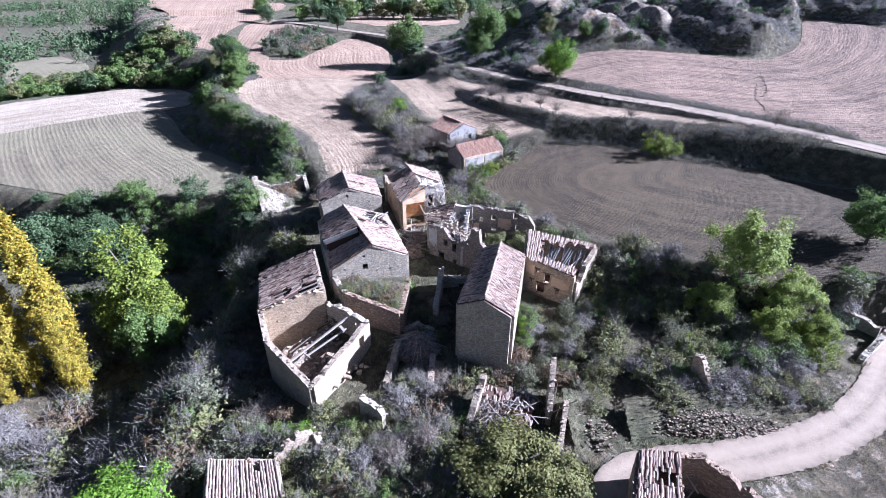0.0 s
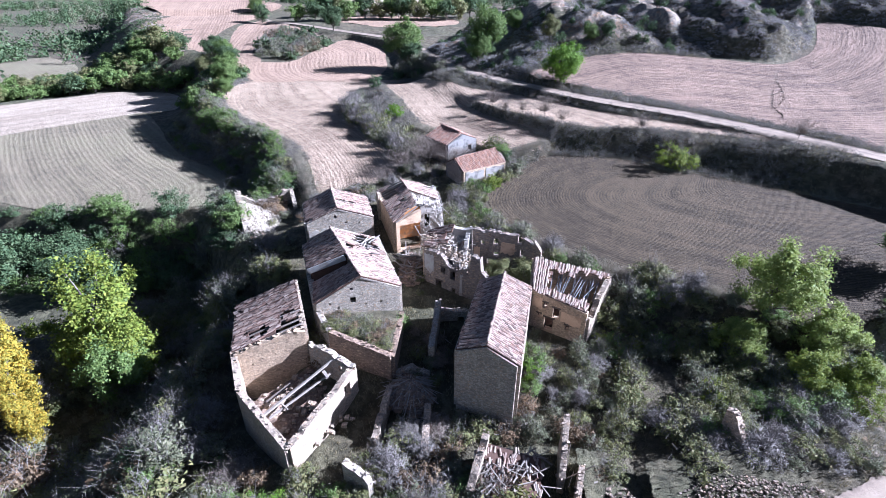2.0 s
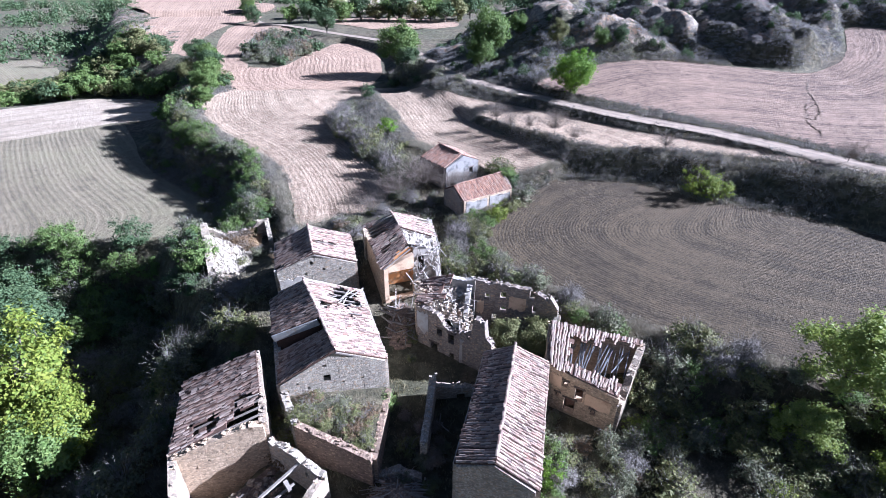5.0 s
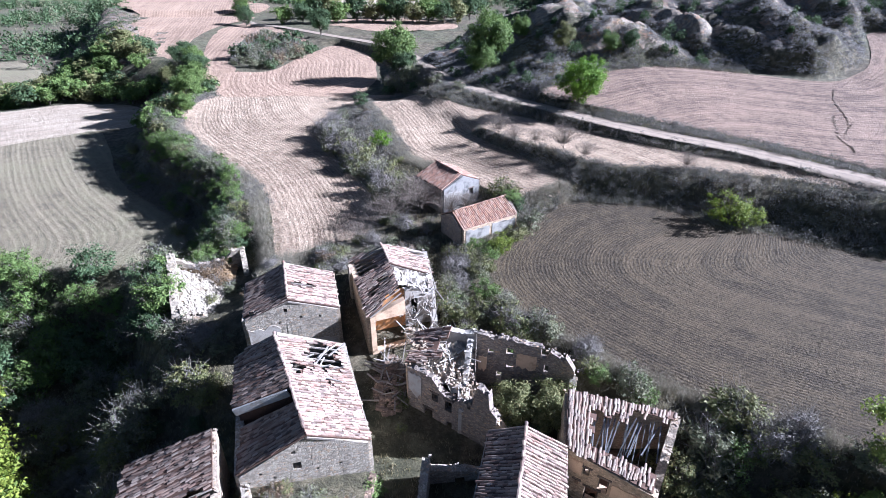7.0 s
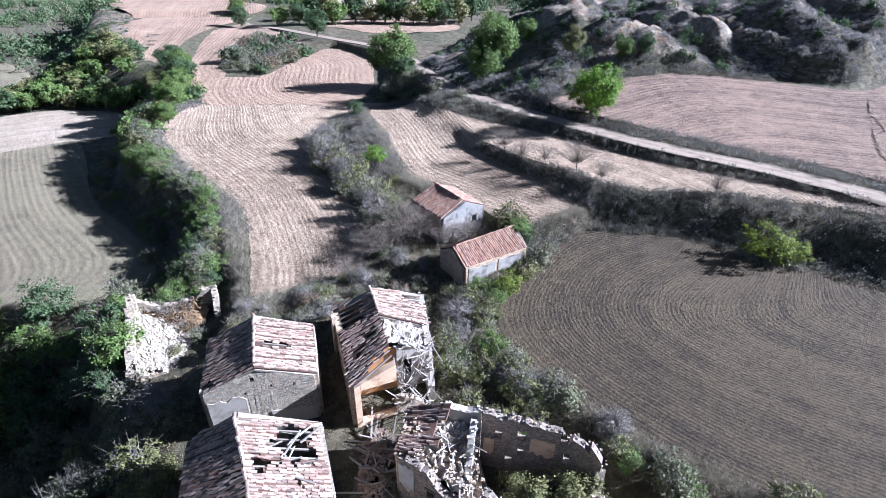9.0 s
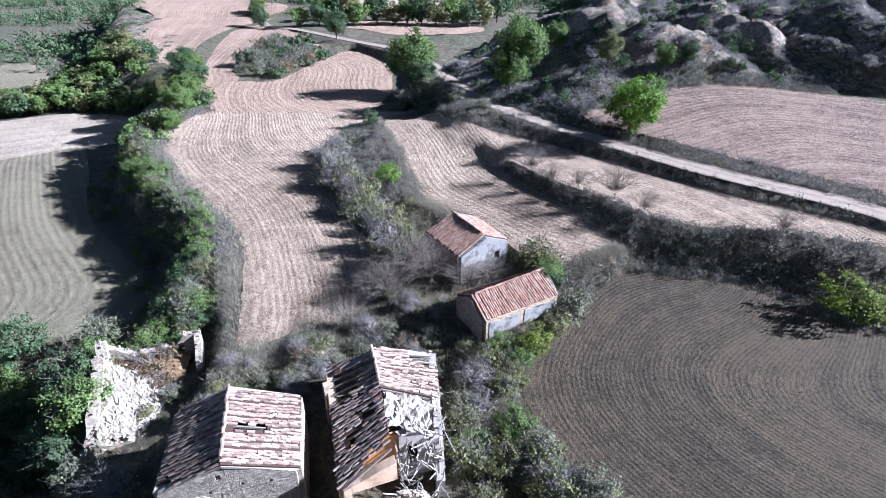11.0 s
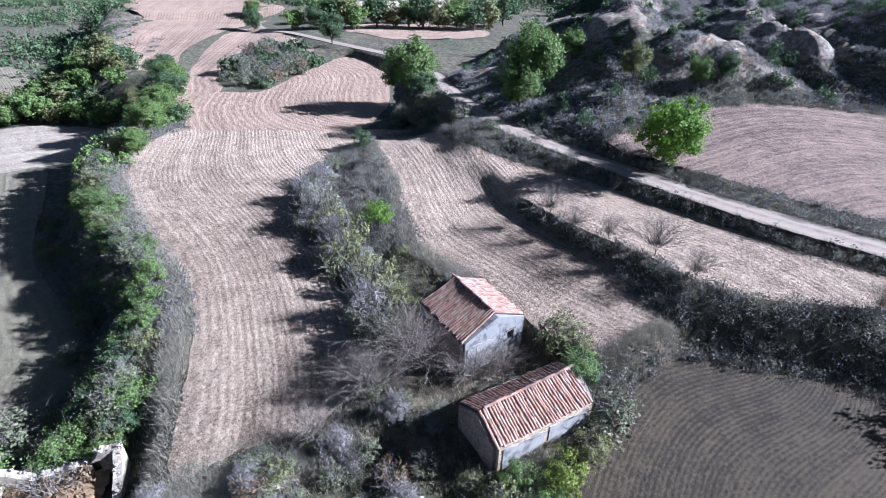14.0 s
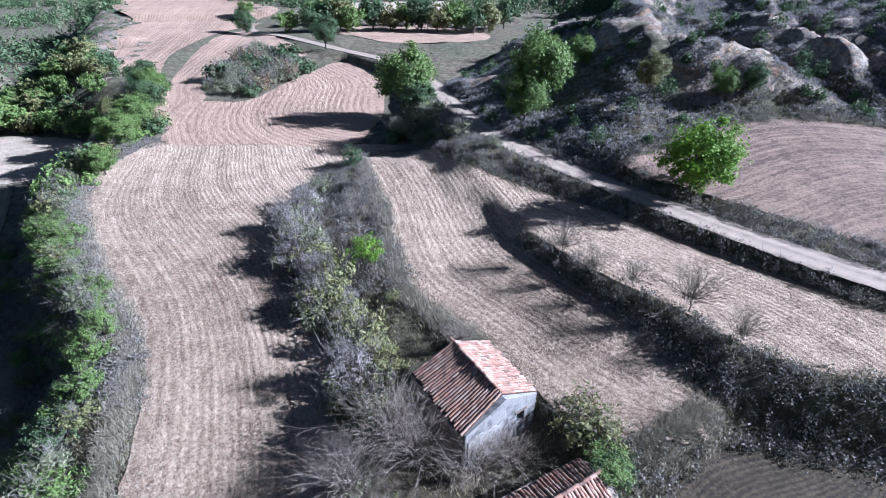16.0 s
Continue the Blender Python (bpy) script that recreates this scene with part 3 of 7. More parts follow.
def hill_height(x, y, up):
    """The eroded hillside: a slope cut by gullies, with spurs standing out of it."""
    part_of = np.interp(x - np.clip(y - 165, 0, 200) * 0.4, [-8, 5, 17, 28, 40], [0.1, 0.25, 0.4, 0.85, 1.0])
    z = np.interp(x, [p[0] for p in FOOT_RISE], [p[1] for p in FOOT_RISE])
    z = z + np.interp(up, [0, 4, 10, 20, 30, 60, 120, 400], [0, 1.0, 2.8, 5.2, 7.0, 11, 18, 40]) * part_of
    rise, _ = spur_mask(x, y)
    cut = np.clip(up / 9, 0, 1)
    gully = np.abs(wobble(x + y * 0.25, y * 0.3, 6.5)) * 4.0 + np.abs(wobble(x - y * 0.2, y * 0.45, 2.8)) * 2.8
    return z + rise + cut * part_of * (1.9 - gully + wobble(x, y, 1.6) * 0.8)


def height(x, y):
    """The ground's height: flat terraces with banks between them, and the hills."""
    x, y = np.asarray(x, float), np.asarray(y, float)
    top, low, free = np.zeros(x.shape), np.zeros(x.shape), np.full(x.shape, 1e9)
    for pts, z, gx, gy, (rx, ry) in PADS:
        d = np.where(inside(x, y, pts), 0, line_distance(x, y, pts, True))
        w = 1 / (d + 0.35) ** 3
        far = np.clip(x, min(p[0] for p in pts) - 15, max(p[0] for p in pts) + 15), np.clip(y, min(p[1] for p in pts) - 15, max(p[1] for p in pts) + 15)
        top, low, free = top + w * (z + gx * (far[0] - rx) + gy * (far[1] - ry)), low + w, np.minimum(free, d)
    for pts, half, z in RIBBONS:
        d = np.clip(line_distance(x, y, smooth_line(pts, 4)) - half, 0, None)
        w = 1 / (d + 0.35) ** 3
        top, low, free = top + w * z(y), low + w, np.minimum(free, d)
    h = top / low
    loose = np.clip(free / 3, 0, 1)
    h = h + loose * (wobble(x, y, 2.3) * 0.5 + wobble(x, y, 6.0) * 0.9)
    up = hill_rise(x, y)
    behind = np.clip(up / 3, 0, 1)
    h = h * (1 - behind) + hill_height(x, y, up) * behind
    # a low eroded scarp west of the far fields
    s = line_distance(x, y, [(-94, 186), (-113, 226), (-148, 278), (-190, 340)])
    h = h + np.clip(1 - s / 14, 0, 1) * wobble(x, y, 4.0) * 4.0
    r = np.hypot(x, y - 60)
    return h + np.clip((r - 420) / 500, 0, 1) * (wobble(x, y, 260.0) * 60 + 14)


CG = dict(x=np.arange(-150, 190, 1.0), y=np.arange(0, 300, 1.0))
CG["z"] = height(*np.meshgrid(CG["x"], CG["y"]))


def ground_z(x, y):
    """The ground's height between the lines of a one-metre grid."""
    x, y = np.asarray(x, float), np.asarray(y, float)
    u, v = np.clip(x - CG["x"][0], 0, len(CG["x"]) - 1.01), np.clip(y - CG["y"][0], 0, len(CG["y"]) - 1.01)
    i, j = u.astype(int), v.astype(int)
    a, b, z = u - i, v - j, CG["z"]
    return (z[j, i] * (1 - a) + z[j, i + 1] * a) * (1 - b) + (z[j + 1, i] * (1 - a) + z[j + 1, i + 1] * a) * b


def at_ground(x, y):
    return float(ground_z(x, y))


def axis(lo, hi, step, reach):
    """Grid lines, close together between lo and hi and wider outside."""
    mid = list(np.arange(lo, hi, step))
    out, s, p = [], step, hi
    while p < reach:
        out.append(p)
        s *= 1.07
        p += s
    left, s, p = [], step, lo - step
    while p > -reach:
        left.append(p)
        s *= 1.07
        p -= s
    return np.array(left[::-1] + mid + out)


FIELD_OUTLINES = [OLIVE, PALE, STRIP, MIDDLE, BROWN, BEYOND, FAR_A, FAR_B, FAR_C, FAR_D, FAR_E, FAR_F, FAR_G, FAR_H]


def build_ground():
    gx, gy = axis(-60, 112, 0.9, 3200), axis(8, 210, 0.9, 3200)
    X, Y = np.meshgrid(gx, gy)
    x, y = X.ravel(), Y.ravel()
    z = height(x, y)
    for pts in FIELD_OUTLINES:
        sl = smooth_line(pts, 4, True)
        deep = inside(x, y, sl) * np.clip(line_distance(x, y, sl, True) / 1.2, 0, 1)
        z = z - 0.3 * deep
    for pts, half, _ in RIBBONS[:2]:
        z = z - 0.25 * np.clip(1.0 - line_distance(x, y, smooth_line(pts, 6)) / (half + 0.5), 0, 0.7)
    nx, ny = len(gx), len(gy)
    idx = np.arange(nx * ny).reshape(ny, nx)
    quads = np.stack([idx[:-1, :-1], idx[:-1, 1:], idx[1:, 1:], idx[1:, :-1]], -1).reshape(-1, 4)
    me = bpy.data.meshes.new("ground")
    me.vertices.add(nx * ny)
    me.vertices.foreach_set("co", np.stack([x, y, z], 1).astype(np.float32).ravel())
    me.loops.add(quads.size)
    me.loops.foreach_set("vertex_index", quads.astype(np.int32).ravel())
    me.polygons.add(len(quads))
    me.polygons.foreach_set("loop_start", np.arange(0, quads.size, 4, dtype=np.int32))
    me.update(calc_edges=True)
    up = hill_rise(x, y)
    _, crest = spur_mask(x, y)
    bare = np.clip(up / 5, 0, 1) * (crest * 0.68 + 0.04 + 1.0 * wobble(x, y, 9.0) + 0.9 * wobble(x, y, 3.4))
    s = line_distance(x, y, [(-94, 186), (-113, 226), (-148, 278), (-190, 340)])
    bare = np.maximum(bare, np.clip(1 - s / 16, 0, 1) * (0.85 + 0.9 * wobble(x, y, 6.0)))
    tr = line_distance(x, y, smooth_line(TRACK, 4))
    bare = np.maximum(bare, np.clip(1 - (tr - 2) / 6, 0, 1) * (0.3 + 0.7 * wobble(x, y, 2.5)))
    me.attributes.new("bare", "FLOAT", "POINT").data.foreach_set("value", bare.astype(np.float32))
    me.materials.append(MAT["ground"])
    me.shade_smooth()
    tagged(new("ground", me), "rough ground with dry grass, scrubby banks and eroded pale hillside", "ground", kind="structure")


def row_of(x, y, guide, soft):
    """Distance to a guide line, rounded off over `soft` metres where two sides of it are equally near."""
    line = smooth_line(guide, 24)
    gone = np.concatenate([[0], np.cumsum(np.linalg.norm(np.diff(line, axis=0), axis=1))])
    at = np.arange(0, gone[-1], 0.8)
    p = np.stack([np.interp(at, gone, line[:, 0]), np.interp(at, gone, line[:, 1])], 1)
    d = np.hypot(x[:, None] - p[None, :, 0], y[:, None] - p[None, :, 1])
    near = d.min(1)
    return near - soft * np.log(np.exp(-(d - near[:, None]) / soft).sum(1))


def build_field(name, outline, material, label, guide, step=0.85, lift=0.05, uneven=0.12, soft=2.2):
    """One field, laid on its terrace, with rows that follow a guide line."""
    from mathutils.geometry import delaunay_2d_cdt
    edge = smooth_line(outline, 8, True)
    rng = np.random.RandomState(len(edge))
    edge = edge + rng.uniform(-uneven, uneven, edge.shape)
    lo, hi = edge.min(0), edge.max(0)
    X, Y = np.meshgrid(np.arange(lo[0], hi[0], step), np.arange(lo[1], hi[1], step))
    x, y = X.ravel() + rng.uniform(-0.3, 0.3, X.size) * step, Y.ravel() + rng.uniform(-0.3, 0.3, X.size) * step
    ok = inside(x, y, edge) & (line_distance(x, y, edge, True) > step * 0.5)
    pts = [Vector(p) for p in edge] + [Vector(p) for p in np.stack([x[ok], y[ok]], 1)]
    k = len(edge)
    vs, _, fs, *_ = delaunay_2d_cdt(pts, [], [list(range(k))], 1, 1e-4)
    px, py = np.array([v.x for v in vs]), np.array([v.y for v in vs])
    pz = height(px, py) + lift
    me = bpy.data.meshes.new(name)
    me.from_pydata(np.stack([px, py, pz], 1).tolist(), [], fs)
    row = row_of(px, py, guide, soft) if isinstance(guide[0], tuple) else px * guide[0] + py * guide[1]
    me.attributes.new("row", "FLOAT", "POINT").data.foreach_set("value", row.astype(np.float32))
    me.materials.append(material)
    me.shade_smooth()
    tagged(new(name, me), label, "field", kind="structure")


def build_ribbon(name, line, half, label, category, lift=0.08):
    c = smooth_line(line, 14)
    t = np.gradient(c, axis=0)
    t /= np.linalg.norm(t, axis=1)[:, None]
    nrm = np.stack([t[:, 1], -t[:, 0]], 1)
    cols = np.linspace(-1, 1, 9)
    rng = np.random.RandomState(3)
    vs, row = [], []
    for k, s in enumerate(cols):
        q = c + nrm * (s * half) + (rng.uniform(-0.1, 0.1, c.shape) if abs(s) == 1 else 0)
        z = height(q[:, 0], q[:, 1]) + lift - 0.05 * abs(abs(s) < 0.6) * (abs(s) > 0.3)
        vs.append(np.stack([q[:, 0], q[:, 1], z], 1))
        row.append(np.full(len(c), s))
    m = len(c)
    g = Geo()
    g.add(np.vstack(vs).tolist(), [(k * m + i, k * m + i + 1, (k + 1) * m + i + 1, (k + 1) * m + i) for k in range(len(cols) - 1) for i in range(m - 1)])
    me = g.mesh(name)
    me.attributes.new("row", "FLOAT", "POINT").data.foreach_set("value", np.concatenate(row).astype(np.float32))
    me.materials.append(MAT["road"])
    me.shade_smooth()
    tagged(new(name, me), label, category, kind="structure")


build_ground()
build_field("field_olive", OLIVE, MAT["soil_olive"], "sown olive-brown field with curved drill rows", [(-84, 140), (-58, 108), (-38, 89), (-40, 77)])
build_field("field_pale", PALE, MAT["soil_pale"], "pale stubble field below the wood", PALE[0:3], 2.5)
build_field("field_strip", STRIP, MAT["soil_pink"], "pinkish stubble field with rows along its curved edge", [(-17, 72), (-28, 95), (-46, 115), (-54, 138)])
build_field("field_middle", MIDDLE, MAT["soil_pink"], "pinkish stubble field wrapped round a scrubby bank", [(-15.6, 132.9), (-10, 118.5), (-7.1, 107.2), (-3.9, 98.9), (1.9, 92.9), (9, 84.4), (16, 82)])
build_field("field_brown", BROWN, MAT["soil_brown"], "dark brown tilled field with curved furrows", [(24, 85), (16, 85), (10, 79), (5.5, 70), (9, 62), (14, 56.5), (21, 50.6), (28, 47), (36, 42.6), (48, 40), (70, 36)])
build_field("field_beyond", BEYOND, MAT["soil_dry"], "pinkish tilled field across the track below the hill", [(19, 118), (28, 124), (36, 128.6), (44, 131), (52, 130), (62, 126.4), (74, 122.6), (86, 128), (98, 145)], 1.2)
build_field("field_far_a", FAR_A, MAT["soil_far"], "far tan stubble field beside the track", FAR_A[2:6], 2.5, 0.11)
build_field("field_far_b", FAR_B, MAT["soil_far"], "far narrow tan field running uphill", FAR_B[0:6], 3)
build_field("field_far_c", FAR_C, MAT["soil_far"], "far orange-tan stubble field", (0.9, 0.3), 4)
build_field("field_far_d", FAR_D, MAT["soil_far"], "far small tan field", (0.4, 0.9), 3)
build_field("field_far_e", FAR_E, MAT["soil_far"], "far bare field on the rise", (0.9, 0.3), 6)
build_field("field_far_f", FAR_F, MAT["soil_olive"], "far grey-brown field behind the wood", (0.7, 0.7), 5)
build_field("field_far_g", FAR_G, MAT["soil_far"], "far orange tilled field beyond the bend", (0.3, 0.9), 5)
build_field("field_far_h", FAR_H, MAT["soil_pale"], "far pale stubble field before the woods", (0.3, 0.9), 6)
def build_gully(line, wide):
    """A washed-out crack across a field: a ragged open trough that tapers to its end."""
    c = smooth_line(line, 10)
    rng = np.random.RandomState(len(c))
    c = c + rng.normal(0, 0.16, c.shape)
    t = np.gradient(c, axis=0)
    t /= np.linalg.norm(t, axis=1)[:, None] + 1e-9
    side = np.stack([t[:, 1], -t[:, 0]], 1)
    w = (wide * np.linspace(1, 0.35, len(c)) * rng.uniform(0.5, 1.3, len(c)))[:, None]
    g = Geo()
    for k, dz in ((-1, 0.1), (-0.75, 0.14), (0, 0.07), (0.75, 0.14), (1, 0.1)):
        q = c + side * w * k
        g.v += [tuple(p) for p in np.column_stack([q, height(q[:, 0], q[:, 1]) + dz])]
    m = len(c)
    g.f = [(k * m + i, k * m + i + 1, (k + 1) * m + i + 1, (k + 1) * m + i) for k in range(4) for i in range(m - 1)]
    me = g.mesh("erosion_gully")
    me.materials.append(MAT["earth"])
    tagged(new("erosion_gully", me), "dark washed-out crack across the tilled field", "gully", kind="structure")


for line, wide in (([(72.9, 118.1), (69.1, 111.5), (67.4, 106.4), (65.7, 102.9), (63, 99.6)], 0.08), ([(69.1, 111.5), (66.3, 109.6)], 0.08), ([(65.6, 106.4), (63.6, 102.9), (61.3, 98.6), (61.1, 95.6), (60.5, 93.7)], 0.07), ([(67.4, 106.4), (64, 104)], 0.07)):
    build_gully(line, wide)
build_ribbon("road", ROAD, 1.85, "pale gravel farm track with two wheel ruts", "track")
build_ribbon("road_village", TRACK, 1.85, "wide dusty gravel track with tyre marks", "track")


# ---- masonry and roofs ----
def wall_geo(g, p0, p1, base, tops, thick=0.55, openings=(), jag=0.0, seed=0, step=0.45):
    """A rough wall from p0 to p1 with holes through it. tops: (share of the length, height); jag: how far its broken crest is uneven."""
    rng = random.Random(seed * 7 + 1)
    a, b = Vector((p0[0], p0[1])), Vector((p1[0], p1[1]))
    length = (b - a).length
    d = (b - a) / length
    nrm = Vector((d.y, -d.x))
    us = sorted(set([round(length * i / max(2, int(length / step)), 3) for i in range(max(2, int(length / step)) + 1)] + [u for o in openings for u in o[:2]] + [t * length for t, _ in tops]))
    us = [u for i, u in enumerate(us) if i == 0 or u - us[i - 1] > 0.02]
    tx, tz = [t * length for t, _ in tops], [z for _, z in tops]
    crest = [float(np.interp(u, tx, tz)) - jag * rng.random() * (1.0 + 0.9 * (rng.random() < 0.25)) for u in us]
    high = max(crest)
    zs = sorted(set([base] + [base + 0.5 * i for i in range(1, int((high - base) / 0.5) + 1)] + [z for o in openings for z in o[2:4]] + [high + 0.01]))
    solid = {}
    for i in range(len(us) - 1):
        for k in range(len(zs) - 1):
            mu, mz = (us[i] + us[i + 1]) / 2, (zs[k] + zs[k + 1]) / 2
            if zs[k] < max(crest[i], crest[i + 1]) - 0.01 and not any(o[0] < mu < o[1] and o[2] < mz < o[3] for o in openings):
                solid[i, k] = True
    made, vs, fs = {}, [], []

    def vert(i, k, side):
        if (i, k, side) not in made:
            z = min(zs[k], crest[i])
            q = a + d * us[i] + nrm * (side * thick / 2 + rng.uniform(-0.012, 0.012))
            made[i, k, side] = len(vs)
            vs.append((q.x, q.y, z))
        return made[i, k, side]

    for i, k in solid:
        fs.append((vert(i, k, 1), vert(i + 1, k, 1), vert(i + 1, k + 1, 1), vert(i, k + 1, 1)))
        fs.append((vert(i + 1, k, -1), vert(i, k, -1), vert(i, k + 1, -1), vert(i + 1, k + 1, -1)))
        for di, dk, e in ((-1, 0, ((i, k), (i, k + 1))), (1, 0, ((i + 1, k + 1), (i + 1, k))), (0, -1, ((i + 1, k), (i, k))), (0, 1, ((i, k + 1), (i + 1, k + 1)))):
            if (i + di, k + dk) not in solid:
                (i0, k0), (i1, k1) = e
                fs.append((vert(i0, k0, 1), vert(i0, k0, -1), vert(i1, k1, -1), vert(i1, k1, 1)))
    g.add(vs, fs)
    return list(zip(us, crest)), a, d, nrm


def cope(parent, run, seed, material, r=0.085, count=2):
    """Loose stones along a broken wall top."""
    rng = random.Random(seed)
    crest, a, d, nrm = run
    g = Geo()
    for u, z in crest:
        for _ in range(count):
            q = a + d * (u + rng.uniform(-0.3, 0.3)) + nrm * rng.uniform(-0.24, 0.24)
            g.stone((q.x, q.y, z + rng.uniform(-0.05, 0.08)), r * rng.uniform(0.6, 1.4), rng)
    tagged(part("coping_stone", g, material, parent), kind="stuff")


def ruin_wall(parent, p0, p1, base, tops, material, openings=(), jag=0.25, seed=0, thick=0.55, stones=True, name="wall"):
    g = Geo()
    run = wall_geo(g, p0, p1, base, tops, thick, openings, jag, seed)
    w = part(name, g, material, parent)
    if stones:
        cope(parent, run, seed, material)
    return w


def arc_tile():
    """A curved clay tile, half a metre long, that tapers, with an open underside."""
    g = Geo()
    n = 4
    vs = []
    for y, r in ((0.0, 0.076), (-0.47, 0.103)):
        for rr in (r, r - 0.016):
            vs += [(math.cos(math.pi * i / n) * rr, y, math.sin(math.pi * i / n) * rr * 0.85) for i in range(n + 1)]
    m = n + 1
    fs = []
    for i in range(n):
        fs.append((i, i + 1, 2 * m + i + 1, 2 * m + i))
        fs.append((m + i + 1, m + i, 3 * m + i, 3 * m + i + 1))
        fs.append((2 * m + i, 2 * m + i + 1, 3 * m + i + 1, 3 * m + i))
    g.add(vs, fs)
    return g


TILE = arc_tile()
TILE_V = np.array(TILE.v)
TILE_MESH = {}


def tile_mesh(key):
    if key not in TILE_MESH:
        me = TILE.mesh("tile")
        me.materials.append(MAT[key])
        TILE_MESH[key] = me
    return TILE_MESH[key]


class Roof:
    """The tiled slopes of one house. The tiles of its first stretch are pieces of their own."""

    def __init__(self, house, key):
        self.house, self.key, self.left = house, key, 260

    def slope(self, r0, r1, e0, e1, holes=(), disorder=0.05, overhang=0.22, gap=0.225, bare=0.0, seed=1, rafters=True):
        """Ridge from r0 to r1, eave from e0 to e1. holes: (along0, along1, down0, down1, ...) in shares."""
        rng = random.Random(seed)
        r0, r1, e0, e1 = (Vector(p) for p in (r0, r1, e0, e1))
        d0, d1 = (e0 - r0).normalized(), (e1 - r1).normalized()
        e0, e1 = e0 + d0 * overhang, e1 + d1 * overhang
        along = (r1 - r0).normalized() * 0.12
        r0, e0, r1, e1 = r0 - along, e0 - along, r1 + along, e1 + along
        at = lambda s, d: (r0.lerp(r1, s)).lerp(e0.lerp(e1, s), d)
        length, run = ((r1 - r0).length + (e1 - e0).length) / 2, ((e0 - r0).length + (e1 - r1).length) / 2
        gone = lambda s, d: any(h[0] + 0.03 * math.sin(d * 31 + h[0] * 9) < s < h[1] + 0.03 * math.sin(d * 23 + h[1] * 7) and h[2] + 0.05 * math.sin(s * 37) < d < h[3] + 0.05 * math.sin(s * 29) for h in holes)
        nrm = (r1 - r0).cross(e0 - r0).normalized()
        if nrm.z < 0:
            nrm = -nrm
        # boarding under the tiles, broken through where the roof is
        ns, nd = max(4, int(length / 0.5)), max(3, int(run / 0.5))
        sag = lambda s, d: nrm * (-0.09 * math.sin(math.pi * s) * math.sin(math.pi * min(1, d + 0.2)))
        g, made = Geo(), {}
        cells = {(i, k) for i in range(ns) for k in range(nd) if not gone((i + 0.5) / ns, (k + 0.5) / nd)}

        def v(i, k, low):
            if (i, k, low) not in made:
                q = at(i / ns, k / nd) + sag(i / ns, k / nd) - nrm * (0.1 if low else 0)
                made[i, k, low] = len(g.v)
                g.v.append(tuple(q))
            return made[i, k, low]

        for i, k in cells:
            g.f.append((v(i, k, 0), v(i + 1, k, 0), v(i + 1, k + 1, 0), v(i, k + 1, 0)))
            g.f.append((v(i, k + 1, 1), v(i + 1, k + 1, 1), v(i + 1, k, 1), v(i, k, 1)))
            for n, e in (((i - 1, k), ((i, k), (i, k + 1))), ((i + 1, k), ((i + 1, k + 1), (i + 1, k))), ((i, k - 1), ((i + 1, k), (i, k))), ((i, k + 1), ((i, k + 1), (i + 1, k + 1)))):
                if n not in cells:
                    (a, b), (c, d) = e
                    g.f.append((v(a, b, 0), v(a, b, 1), v(c, d, 1), v(c, d, 0)))
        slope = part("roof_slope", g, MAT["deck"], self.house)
        # the tiles, in columns from ridge to eave
        cols, rows = int(length / gap), max(2, int(run / 0.37)) + 1
        put = []
        for c in range(cols):
            s = (c + 0.5) / cols
            shift, start = rng.uniform(-disorder, disorder), rng.uniform(0, 0.98)
            for r in range(rows):
                d = max(0.0, r - start) / rows
                d = min(d, 1 - 0.38 / run)
                if gone(s, d + 0.4 / rows) or rng.random() < bare:
                    continue
                down = (e0.lerp(e1, s) - r0.lerp(r1, s)).normalized()
                side = down.cross(nrm).normalized()
                up = side.cross(down)
                q = at(s, d) + sag(s, d) + up * (0.03 + rng.uniform(0, 0.02)) + side * (shift + rng.uniform(-disorder, disorder) * 0.6) + down * rng.uniform(-disorder, disorder)
                m = Matrix((side, -down, up)).transposed().to_4x4()
                m = Matrix.Translation(q) @ m @ Euler((radians(5.5 + rng.uniform(-3, 4)), radians(rng.uniform(-60, 60) * disorder), radians(rng.uniform(-50, 50) * disorder))).to_matrix().to_4x4()
                put.append(m)
        me = tile_mesh(self.key)
        own, rest = put[:self.left], put[self.left:]
        self.left -= len(own)
        for m in own:
            t = new("tile", me)
            t.parent = slope
            t.matrix_basis = m
        if rest:
            allv = np.concatenate([TILE_V @ np.array(m.to_3x3()).T + np.array(m.translation) for m in rest])
            k = len(TILE_V)
            h = Geo()
            h.v = [tuple(p) for p in allv]
            h.f = [tuple(i + n * k for i in f) for n in range(len(rest)) for f in TILE.f]
            tagged(part("tiles", h, MAT[self.key], slope), kind="stuff")
        # rafters that show through holes
        if holes and rafters:
            for i in range(int(length / 0.7) + 1):
                s = min(1, i * 0.7 / length)
                h = Geo()
                h.beam(at(s, 0.02) - nrm * 0.2, at(s, 0.98) - nrm * 0.2 + Vector((rng.uniform(-0.2, 0.2), 0, 0)), 0.1, 0.13)
                part("rafter", h, MAT["wood"], self.house)
        return slope

